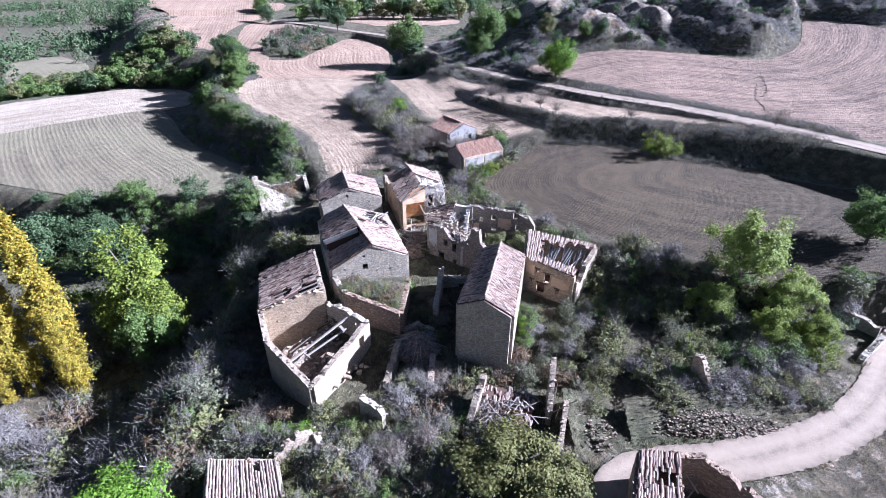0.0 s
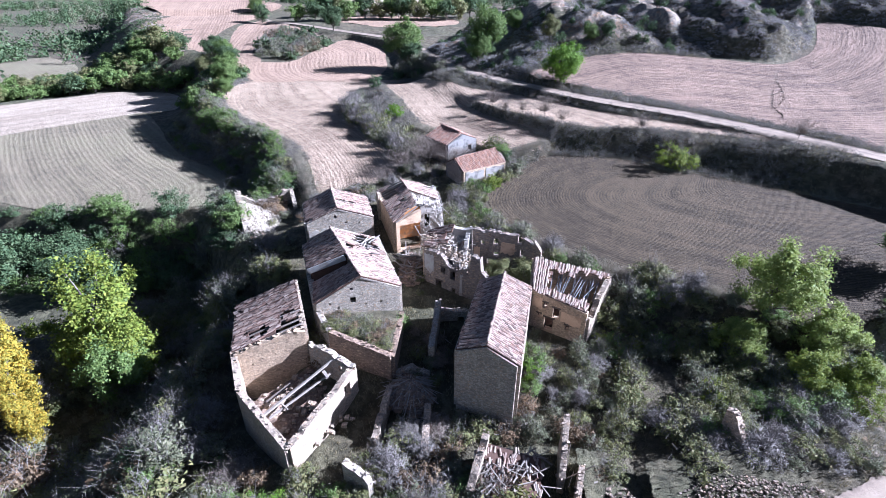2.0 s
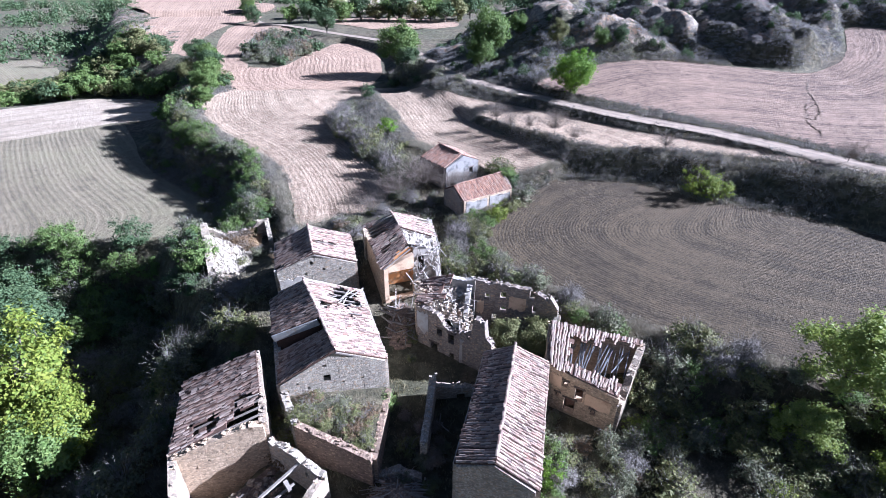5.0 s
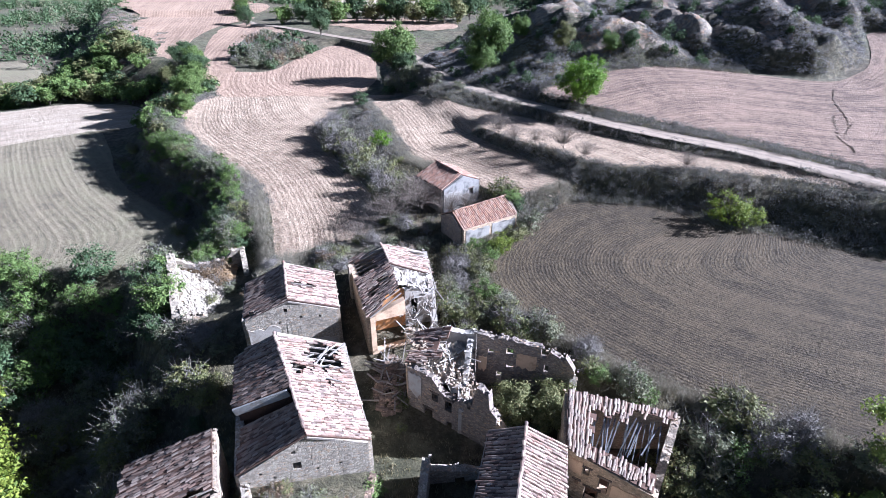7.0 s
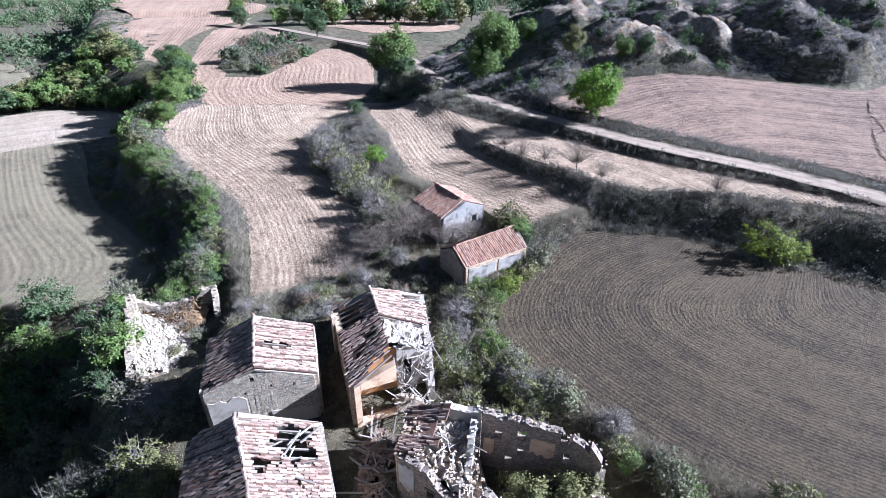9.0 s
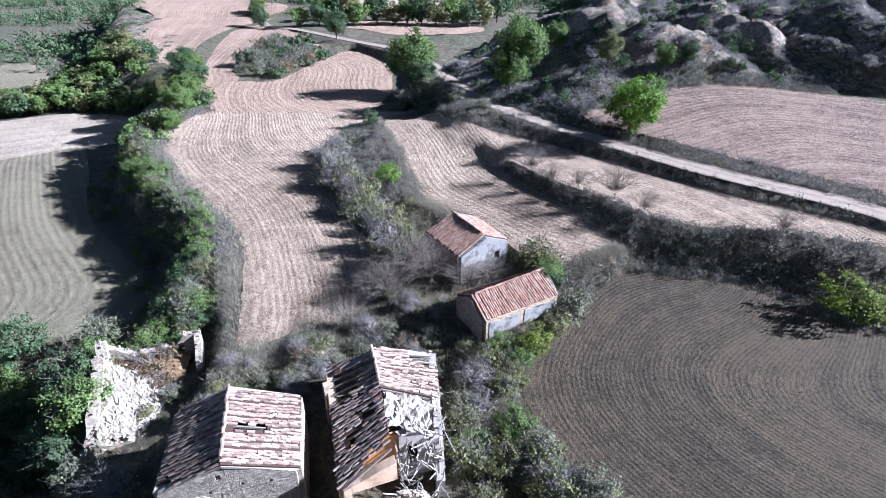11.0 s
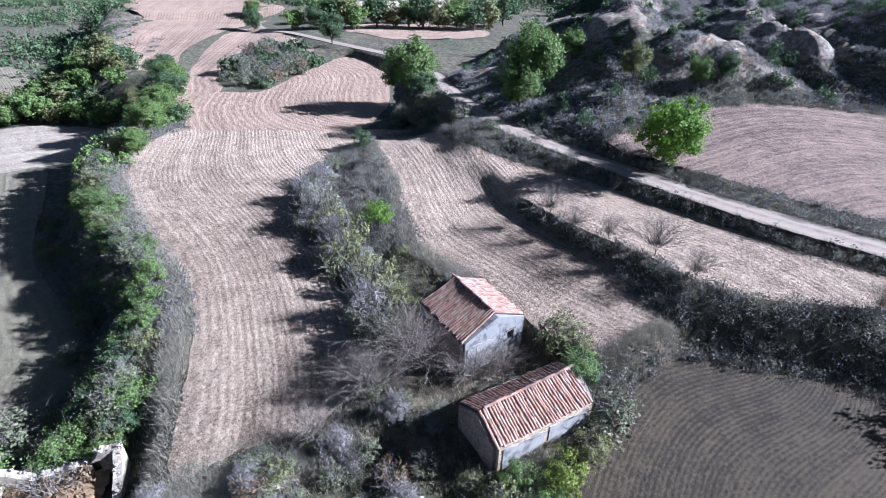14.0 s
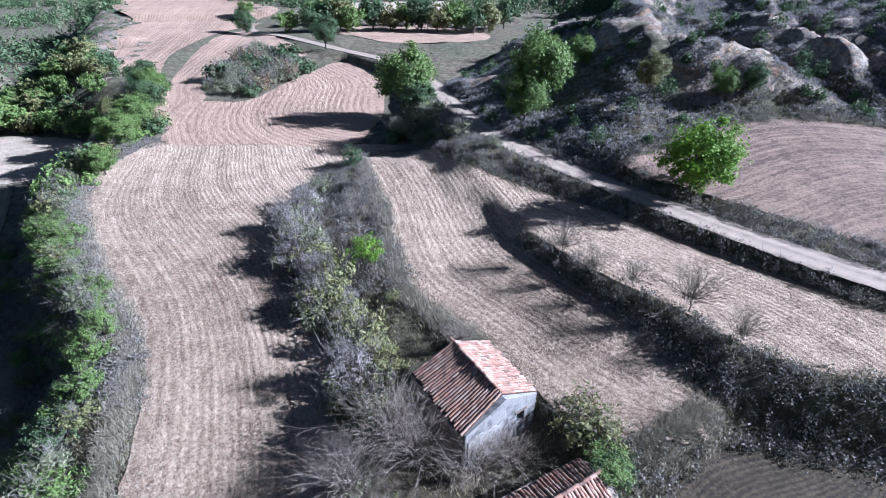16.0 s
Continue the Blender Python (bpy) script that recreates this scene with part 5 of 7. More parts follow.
    ruin_wall(h, far_l, near_l, base, [(0, 1.2), (1, 1.3)], MAT["stone_pale"], (), 0.1, 94)
    roof = Roof(h, "tile")
    roof.slope((-12.6, 42.4, 2.9), (-14.6, 47.8, 3.75), (-18.3, 40.0, 1.45), (-20.4, 46.8, 1.4), [(0.02, 0.2, -0.1, 0.35), (0.1, 0.26, 0.45, 0.8), (-0.1, 0.05, -0.1, 0.5), (0.27, 0.38, 0.05, 0.3)], 0.1, seed=95, bare=0.04)
    ruin_wall(h, near_l, w, base, [(0, 1.2), (1, 0.4)], MAT["stone_pale"], (), 0.2, 96)
    ruin_wall(h, w, s, base, [(0, 0.4), (0.5, 0.1), (1, -0.3)], MAT["stone_pale"], (), 0.2, 97)
    ruin_wall(h, s, e, base, [(0, -0.2), (0.5, 0.3), (1, 1.0)], MAT["stone_pale"], [(6.6, 7.4, -1.4, 0.0)], 0.2, 98)
    ruin_wall(h, e, n, base, [(0, 1.0), (0.7, 1.4), (1, 1.2)], MAT["stone"], [(1.2, 1.6, -0.3, 0.3)], 0.2, 99)
    for p, q, wd in (((-14.6, 34.9, -1.2), (-9.0, 40.0, 0.9), 0.2), ((-14.0, 34.8, -1.3), (-9.6, 38.6, 0.0), 0.16), ((-13.3, 36.0, -0.9), (-12.6, 35.4, -0.9), 0.12), ((-14.9, 36.8, -1.6), (-13.2, 38.4, -1.0), 0.2), ((-10.2, 38.6, 0.2), (-9.7, 38.0, 0.1), 0.3)):
        g = Geo()
        g.beam(p, q, wd, taper=0.8)
        part("fallen_beam", g, MAT["wood"], h)
    g = Geo()
    rng = random.Random(101)
    mound(h, [(w[0], w[1], -1.7), (s[0], s[1], -2.6), (e[0], e[1], -2.6), (n[0], n[1], -1.6)], MAT["stone_brown"], 7, 0.25, 12)
    for _ in range(160):
        u, v = rng.random(), rng.random()
        x, y = w[0] + (s[0] - w[0]) * u + (n[0] - w[0]) * v * 0.9, w[1] + (s[1] - w[1]) * u + (n[1] - w[1]) * v * 0.9
        g.stone((x, y, -1.75 - 0.8 * u + 0.2 * rng.random()), rng.uniform(0.07, 0.24), rng)
    tagged(part("fallen_stone", g, MAT["stone_pale"], h), kind="stuff")

    # raised yard in front of the large house
    h = thing("yard_wall", (-7.2, 41.2, -2.5), "brown stone retaining wall of a raised grassy yard", "wall")
    ruin_wall(h, (-10.1, 42.0), (-4.3, 39.9), -3.0, [(0, 2.1), (0.9, 1.1), (1, 0.9)], MAT["stone_brown"], [(3.0, 3.15, 0.0, 0.2)], 0.06, 111)
    ruin_wall(h, (-4.3, 39.9), (-3.9, 46.8), -3.0, [(0, 0.9), (0.15, 0.75), (1, 0.7)], MAT["stone_brown"], (), 0.1, 112)
    ruin_wall(h, (-11.9, 45.2), (-10.1, 42.0), -3.0, [(0, 2.1), (1, 2.1)], MAT["stone"], (), 0.1, 113)
    g = Geo()
    g.add([(-10.0, 42.1, 1.5), (-4.5, 40.1, 0.7), (-4.1, 46.9, 0.7), (-11.8, 45.1, 1.7)], [(0, 1, 2, 3)])
    g.add([(-10.0, 42.1, -2), (-4.5, 40.1, -2), (-4.1, 46.9, -2), (-11.8, 45.1, -2)], [(3, 2, 1, 0)])
    g.f += [(0, 4, 5, 1), (1, 5, 6, 2), (2, 6, 7, 3), (3, 7, 4, 0)]
    part("earth_fill", g, MAT["ground"], h)

    # narrow ruined yard beside the long house
    h = thing("yard_wall", (-0.5, 44.3, -2.2), "narrow broken stone wall end with pale crest", "wall")
    ruin_wall(h, (-0.8, 41.4), (-0.2, 47.3), -3.2, [(0, 0.9), (0.4, 0.8), (1, 1.7)], MAT["stone"], (), 0.2, 121)
    ruin_wall(h, (-0.2, 47.3), (4.0, 47.7), -3.2, [(0, 0.6), (1, 0.2)], MAT["stone"], [(2.0, 2.7, -1.6, -0.4)], 0.2, 122)
    fallen_timbers(h, (0.2, 2.2, 42.2, 46.4), -1.6, 16, 123, 1.2, 2.4, "wood", 0.5)

    # collapsed hovel under a mound of sticks
    h = thing("ruined_hovel", (-2.7, 37.2, -2.8), "collapsed stone hovel under a mound of grey roof timbers", "ruin")
    ruin_wall(h, (-5.3, 33.6), (-4.4, 38.2), -3.8, [(0, -1.9), (0.6, -1.2), (1, -1.0)], MAT["stone_pale"], (), 0.35, 131)
    ruin_wall(h, (-1.2, 32.4), (-1.0, 36.6), -3.8, [(0, -1.9), (1, -1.2)], MAT["stone_pale"], (), 0.3, 132)
    ruin_wall(h, (-4.4, 40.4), (-0.9, 40.2), -3.8, [(0, -1.2), (0.5, -0.6), (1, -1.2)], MAT["stone"], (), 0.3, 133)
    rng = random.Random(134)
    g = Geo()
    for _ in range(150):
        t, r = rng.uniform(0, 6.28), math.sqrt(rng.random()) * 1.9
        x, y = -2.6 + r * math.cos(t) * 0.95, 38.6 + r * math.sin(t) * 1.05
        z = -0.7 - 0.32 * r * r
        q = rng.uniform(-0.5, 0.5) + t
        g.beam((x, y, z + 0.1), (x + math.cos(q) * rng.uniform(0.6, 1.6), y + math.sin(q) * rng.uniform(0.6, 1.6), z - rng.uniform(0.1, 1.0)), rng.uniform(0.03, 0.08), taper=0.7)
    tagged(part("roof_stick", g, MAT["wood"], h), kind="stuff")
    g = Geo()
    for _ in range(200):
        t, r = rng.uniform(0, 6.28), math.sqrt(rng.random()) * 2.0
        g.stone((-2.6 + r * math.cos(t), 38.4 + 1.1 * r * math.sin(t), -1.1 - 0.35 * r * r), rng.uniform(0.2, 0.5), rng)
    tagged(part("mound_stone", g, MAT["stone_brown"], h), kind="stuff")
    h = thing("wall_fragment", (-5.8, 29.8, -3.2), "leaning grey stone wall fragment with a broken top", "wall")
    ruin_wall(h, (-7.0, 30.2), (-5.0, 29.2), -4, [(0, -0.5), (0.8, -0.9), (1, -1.6)], MAT["stone"], (), 0.15, 135)

    # tile heap and leaning wall remains at the front
    h = thing("ruined_hovel", (5.2, 30.6, -3.0), "heap of slates, tiles and timbers of a fallen hovel", "ruin")
    ruin_wall(h, (2.2, 28.6), (3.6, 32.2), -3.6, [(0, -1.4), (0.7, -0.2), (1, 0.1)], MAT["stone_pale"], (), 0.3, 141)
    ruin_wall(h, (3.6, 32.2), (7.8, 31.4), -3.6, [(0, -1.2), (1, -1.8)], MAT["stone"], (), 0.3, 142)
    roof = Roof(h, "tile_grey")
    roof.slope((3.4, 32.0, -0.7), (7.6, 31.0, -1.3), (2.6, 28.9, -1.8), (7.2, 28.2, -2.3), [(0.0, 0.25, 0.35, 0.75)], 0.5, seed=143, bare=0.5, rafters=False)
    fallen_timbers(h, (3.0, 7.8, 28.6, 31.6), -1.5, 80, 144, 0.5, 1.5, "wood", 0.4)
    h = thing("wall_fragment", (9.3, 31.2, -2.6), "narrow standing remains of a stone wall with leaning beams", "wall")
    ruin_wall(h, (9.0, 29.4), (9.75, 32.8), -3.4, [(0, -1.3), (0.35, 0.0), (1, 1.5)], MAT["stone_pale"], (), 0.25, 145, 0.45)
    fallen_timbers(h, (8.6, 10.0, 29.0, 31.0), -2.2, 6, 146, 1.0, 2.0, "wood", 0.9)
    h = thing("wall_fragment", (10.0, 28.2, -2.8), "thin pale broken wall sloping to the ground", "wall")
    ruin_wall(h, (9.4, 26.4), (10.6, 30.2), -3.6, [(0, -2.0), (1, -0.9)], MAT["stone_pale"], (), 0.2, 147, 0.4)

    # roofs at the foot of the village
    h = thing("ruined_house", (-15, 21.5, -4.2), "low stone ruin with a bleached tile roof", "house")
    roof = Roof(h, "tile_grey")
    a, b, c, d = (-18.0, 24.9), (-13.0, 24.9), (-10.9, 20.2), (-16.4, 19.4)
    ruin_wall(h, d, c, -5, [(0, -2.9), (1, -2.9)], MAT["stone_pale"], (), 0.1, 151)
    ruin_wall(h, c, b, -5, [(0, -2.9), (1, -2.0)], MAT["stone_pale"], (), 0.1, 152)
    ruin_wall(h, b, a, -5, [(0, -2.0), (1, -2.0)], MAT["stone_pale"], (), 0.1, 153)
    ruin_wall(h, a, d, -5, [(0, -2.0), (1, -2.9)], MAT["stone_pale"], (), 0.1, 154)
    roof.slope((-18.0, 24.9, -1.85), (-13.0, 24.9, -1.85), (-16.4, 19.6, -2.75), (-10.9, 20.2, -2.75), [(0.6, 0.75, -0.1, 0.12)], 0.05, seed=155)
    h = thing("wall_fragment", (-11.2, 26.5, -3.2), "crumbling pale rubble wall overgrown with brush", "wall")
    ruin_wall(h, (-13.2, 25.6), (-10.6, 27.4), -4.4, [(0, -1.8), (0.5, -1.0), (1, -1.3)], MAT["stone_pale"], (), 0.5, 156)
    ruin_wall(h, (-10.6, 27.4), (-8.0, 25.6), -4.4, [(0, -1.3), (0.5, -2.0), (1, -1.3)], MAT["stone_pale"], (), 0.5, 157)

    base = -3.6
    h = thing("ruined_house", (17, 20.5, base), "roofless brown ruin beside the track with tiles over one end", "house")
    ruin_wall(h, (12.4, 19.2), (12.7, 17.0), base, [(0, 0.2), (1, 0.2)], MAT["stone_brown"], (), 0.1, 161)
    ruin_wall(h, (14.3, 23.6), (12.4, 19.2), base, [(0, 0.7), (1, 0.3)], MAT["stone_brown"], (), 0.1, 162)
    ruin_wall(h, (18.7, 23.3), (14.3, 23.6), base, [(0, 0.8), (1, 0.7)], MAT["stone_brown"], (), 0.1, 163)
    ruin_wall(h, (22.2, 20.4), (18.7, 23.3), base, [(0, -0.6), (0.5, 0.2), (1, 0.8)], MAT["stone_brown"], (), 0.3, 164)
    ruin_wall(h, (15.2, 18.4), (16.8, 23.2), base, [(0, 0.2), (1, 0.6)], MAT["stone_brown"], [(2.0, 2.8, -2.2, -0.6)], 0.1, 165, 0.35)
    roof = Roof(h, "tile")
    roof.slope((14.3, 23.7, 0.95), (16.9, 23.4, 0.95), (12.6, 19.4, 0.3), (15.3, 18.6, 0.3), [(0.35, 1.1, 0.25, 0.5)], 0.1, seed=166)
    fallen_timbers(h, (16.6, 19.4, 20.0, 22.4), -1.8, 5, 167, 1.4, 2.6)

    # pale ruin at the edge of the fields: a tall wall stub, rubble spilling from it and an overgrown hollow behind
    base = -2.2
    h = thing("ruined_house", (-26.5, 70, base), "white limestone ruin with spilled rubble and an overgrown hollow", "house")
    a, b, c = (-29.6, 72.8), (-25.6, 64.4), (-22.6, 75.4)
    ruin_wall(h, a, b, base - 2, [(0, 2.9), (0.1, 2.5), (0.17, 1.5), (0.24, 2.9), (0.34, 2.2), (0.5, 1.7), (0.8, 1.3), (1, 0.5)], MAT["limestone"], (), 0.4, 171, 0.8)
    ruin_wall(h, c, a, base, [(0, 2.3), (0.15, 2.2), (0.3, 1.3), (0.7, 1.0), (1, 2.4)], MAT["limestone"], [(1.3, 2.1, -0.2, 1.3)], 0.3, 172, 0.6)
    ruin_wall(h, (-21.4, 72.6), c, base, [(0, 0.6), (1, 2.2)], MAT["limestone"], (), 0.3, 173, 0.55)
    ruin_wall(h, b, (-21.0, 66.2), base - 1, [(0, 0.6), (0.5, 0.2), (1, -0.3)], MAT["limestone"], (), 0.25, 174, 0.6)
    mound(h, [(-29.2, 71.6, 2.0), (-25.3, 64.7, 0.4), (-20.8, 66.4, -0.5), (-23.6, 70.8, 0.2)], MAT["marl"], 5, 0.1, 34)
    mound(h, [(-25.4, 64.3, 0.2), (-21.0, 66.0, -0.2), (-20.2, 64.2, -2.2), (-24.8, 62.6, -3.2)], MAT["rubble_earth"], 6, 0.1, 18)
    mound(h, [(-29.2, 72.6, 0.6), (-26.6, 70.0, 0.1), (-22.4, 71.6, -0.1), (-23.2, 75.0, 0.3)], MAT["bank_brown"], 7, 0.1, 16, "hollow_floor")
    rng = random.Random(174)
    g = Geo()
    for _ in range(150):
        u, v = rng.random(), rng.random()
        x, y = -28.9 + (b[0] + 28.9) * u + v * 4.6, 71.4 + (b[1] - 71.4) * u + v * 0.8 + u * v * 1.2
        g.stone((x, y, (1 - u) * (1 - v) * 1.9 + u * (1 - v) * 0.4 + (1 - u) * v * 0.2 - u * v * 0.5 + 0.03), rng.uniform(0.05, 0.13), rng)
    tagged(part("fallen_stone", g, MAT["limestone"], h), kind="stuff")
    h = thing("wall_fragment", (-18.2, 59.5, -2), "small pale ruin stump in the shade", "wall")
    ruin_wall(h, (-20.4, 59.4), (-16.4, 60.4), -3.5, [(0, -0.6), (0.4, -1.2), (0.8, -0.3), (1, -0.9)], MAT["stone"], (), 0.3, 175)
    ruin_wall(h, (-20.4, 59.4), (-19.6, 56.6), -3.5, [(0, -0.6), (1, -1.8)], MAT["stone"], (), 0.3, 176)
    h = thing("wall_fragment", (23.6, 33.2, -2.6), "lone standing stump of a pale stone wall", "wall")
    ruin_wall(h, (24.0, 32.4), (23.1, 34.2), -3.6, [(0, -1.2), (0.4, 0.0), (0.7, 1.0), (1, 0.8)], MAT["stone_pale"], (), 0.3, 177)
    h = thing("yard_wall", (44, 42, -3), "low broken wall of weathered stone beside the track", "wall")
    ruin_wall(h, (42.6, 45.0), (45.6, 40.4), -4, [(0, -0.9), (1, -1.2)], MAT["stone"], (), 0.2, 178)
    ruin_wall(h, (46.2, 40.2), (41.0, 36.6), -4, [(0, -1.4), (1, -2.0)], MAT["stone"], (), 0.3, 179)

    # the two barns in the fields
    h, roof = gable_house("barn", "small whitewashed stone barn with a sound red tile roof", (0.95, 82.2), (5.6, 86.0), (2.6, 90.5), (-2.5, 87.1), 2.2, (3.25, 84.4, 8.0), (0.2, 88.9, 8.1),
                          (6.85, 6.8, 6.9, 6.75), ("stained", "stained", "stone_dark_shaded", "stone_dark_shaded"), {0: [(4.3, 5.0, 5.0, 5.9)]}, "tile_red", disorder=0.02, seed=191)
    patch(h, (0.95, 82.2), (5.6, 86.0), 0.2, 3.0, 3.4, 6.3, MAT["old_limewash"], seed=13)
    h, roof = gable_house("barn", "low stone barn with a red tile roof and limewashed front wall", (1.0, 77.3), (3.2, 74.3), (9.7, 78.4), (7.9, 81.4), 1.2, (2.1, 75.8, 6.75), (8.2, 79.6, 7.05),
                          (5.75, 5.45, 5.45, 5.9), ("stone_dark_shaded", "stone_warm", "stone_dark_shaded", "stone_dark_shaded"), {1: [(2.6, 3.15, 3.9, 4.7), (5.3, 5.9, 3.2, 4.9)]}, "tile_red", disorder=0.045, seed=195)
    patch(h, (3.2, 74.3), (9.7, 78.4), 0.3, 3.6, 2.4, 5.2, MAT["old_limewash"], seed=14)
    patch(h, (3.2, 74.3), (9.7, 78.4), 4.0, 7.4, 3.4, 5.2, MAT["old_limewash"], seed=15)
    ruin_wall(h, (9.7, 78.6), (11.2, 79.6), 2.0, [(0, 4.6), (1, 3.2)], MAT["stone"], (), 0.3, 197)
    rubble("stone_heap", "grey heap of field stones in dry grass", -11.5, 73.6, 2.2, 1.0, 130, MAT["stone"], 201, 0.3, 0.18)
    rubble("stone_heap", "rubble of a collapsed lane wall with timbers", -3.4, 55.6, 1.4, 3.0, 200, MAT["stone_brown"], 202, 0.7, 0.2, 40)
    rubble("stone_heap", "pale rubble bank beside the gravel track", 22.5, 28.9, 6.4, 1.4, 620, MAT["earth_stone"], 203, 0.7, 0.075)
    rubble("stone_heap", "pale rubble bank below the ruined wall", 12.6, 28.6, 2.0, 2.2, 320, MAT["earth_stone"], 204, 0.7, 0.08)
    bank = thing("earth_bank", (23, 30, -2.6), "crumbling brown earth bank above the gravel track", "bank")
    mound(bank, [(15.5, 26.9, -2.8), (32.0, 30.0, -2.8), (31.2, 33.2, -1.6), (15.5, 30.6, -1.3)], MAT["ground"], 205, 0.14, 40, "earth_slope")
    bank = thing("earth_bank", (12.5, 28, -2.6), "pale bare earth slope below the broken wall", "bank")
    mound(bank, [(10.7, 25.4, -3.0), (15.0, 27.2, -3.0), (15.0, 32.2, -2.7), (10.5, 31.8, -1.2)], MAT["ground"], 206, 0.1, 26, "earth_slope")


village()


# ---- plants ----
def leaf_tris(centres, size, rng, stretch=1.5, up=0.3, heart=None):
    """Small turned leaves, one for each centre."""
    n = len(centres)
    a = rng.normal(size=(n, 3))
    a[:, 2] += up
    if heart is not None:
        o = centres - np.array(heart)
        a = a * 0.75 + o / (np.linalg.norm(o, axis=1)[:, None] + 1e-6) * 1.1
    a /= np.linalg.norm(a, axis=1)[:, None]
    b = np.cross(a, rng.normal(size=(n, 3)))
    b /= np.linalg.norm(b, axis=1)[:, None]
    c = np.cross(a, b)
    s = size * rng.uniform(0.6, 1.4, (n, 1))
    b, c = b * s * stretch * 0.5, c * s * 0.5
    return np.stack([centres - b, centres + b * 0.6 + c, centres + b * 0.6 - c], 1).reshape(-1, 3)


def crown_points(rng, n, clumps, rx, rz, z0, spread=0.28, hollow=0.35, shape="round"):
    """Leaf places in uneven clumps through a crown."""
    u = rng.normal(size=(clumps, 3))
    u /= np.linalg.norm(u, axis=1)[:, None]
    r = hollow + (1 - hollow) * rng.random((clumps, 1)) ** 0.6
    r *= 0.75 + 0.5 * rng.random((clumps, 1))
    c = u * r * np.array([rx, rx, rz]) + np.array([0, 0, z0])
    if shape == "column":
        t = rng.random(clumps)
        w = rx * (np.sin(np.pi * np.clip(t * 0.92 + 0.06, 0, 1)) ** 0.7) * (1.05 - 0.45 * t)
        ang = rng.uniform(0, 6.28, clumps)
        q = np.sqrt(rng.random(clumps))
        c = np.stack([np.cos(ang) * w * q, np.sin(ang) * w * q, z0 - rz + 2 * rz * t], 1)
    k = rng.randint(0, clumps, n)
    w = spread * (0.6 + 0.8 * rng.random((clumps, 1)))
    p = c[k] + rng.normal(size=(n, 3)) * w[k] * np.array([rx, rx, min(rz, rx * 1.4)]) * 0.75
    p[:, 2] = np.maximum(p[:, 2], 0.03)
    return p, c


def twig_tris(rng, n, rx, rz, width, fan=1.0, forks=3):
    """Thin bare branches that rise from the foot and fork."""
    ang = rng.uniform(0, 6.28, n)
    lean = np.abs(rng.normal(0.5, 0.3, n)) * fan
    tip = np.stack([np.cos(ang) * lean * rx, np.sin(ang) * lean * rx, rz * np.clip(1.05 - 0.35 * lean ** 2 + rng.normal(0, 0.1, n), 0.25, 1.3)], 1)
    foot = np.stack([tip[:, 0] * 0.15, tip[:, 1] * 0.15, np.zeros(n)], 1) + rng.normal(0, 0.04, (n, 3)) * np.array([1, 1, 0])
    mid = foot * 0.5 + tip * 0.5 + rng.normal(0, 0.08, (n, 3))
    mid[:, :2] *= 0.8
    out = []

    def blade(a, b, w0):
        d = b - a
        s = np.cross(d, rng.normal(size=d.shape))
        s /= np.linalg.norm(s, axis=1)[:, None] + 1e-9
        out.append(np.stack([a - s * w0, a + s * w0, b], 1))

    blade(foot, mid + (mid - foot) * 0.25, width * 1.2)
    blade(mid, tip, width * 0.8)
    for _ in range(forks):
        t = rng.uniform(0.1, 0.9, (n, 1))
        a = mid * (1 - t) + tip * t
        b = a + (tip - mid) * rng.uniform(0.25, 0.6, (n, 1)) + rng.normal(0, 0.16, (n, 3)) * np.array([rx, rx, rz])
        blade(a, b, width * 0.5)
    return np.concatenate(out).reshape(-1, 3)


def limb_geo(rng, rz, z0, centres, thick):
    """A tapered, slightly bent trunk with limbs towards the clumps."""
    g = Geo()

    def tube(a, b, r0, r1, n=6):
        a, b = Vector(a), Vector(b)
        d = (b - a).normalized()
        s = d.orthogonal().normalized()
        u = d.cross(s)
        vs = [a + (s * math.cos(6.2832 * i / n) + u * math.sin(6.2832 * i / n)) * r0 for i in range(n)] + [b + (s * math.cos(6.2832 * i / n) + u * math.sin(6.2832 * i / n)) * r1 for i in range(n)]
        g.add(vs, [(i, (i + 1) % n, n + (i + 1) % n, n + i) for i in range(n)])

    p = [(0, 0, -0.3)]
    top = z0 + rz * 0.45
    for i in range(1, 6):
        p.append((rng.normal(0, 0.03) * top, rng.normal(0, 0.03) * top, top * i / 5))
    for i in range(5):
        tube(p[i], p[i + 1], thick * (1 - 0.16 * i), thick * (1 - 0.16 * (i + 1)))
    for c in centres[:14]:
        k = min(4, max(1, int(5 * c[2] / top * 0.6)))
        m = [(p[k][i] + c[i]) / 2 + rng.normal(0, 0.05) for i in range(3)]
        tube(p[k], m, thick * 0.42, thick * 0.28, 5)
        tube(m, c, thick * 0.28, thick * 0.1, 5)
    return g


PLANTS = {}


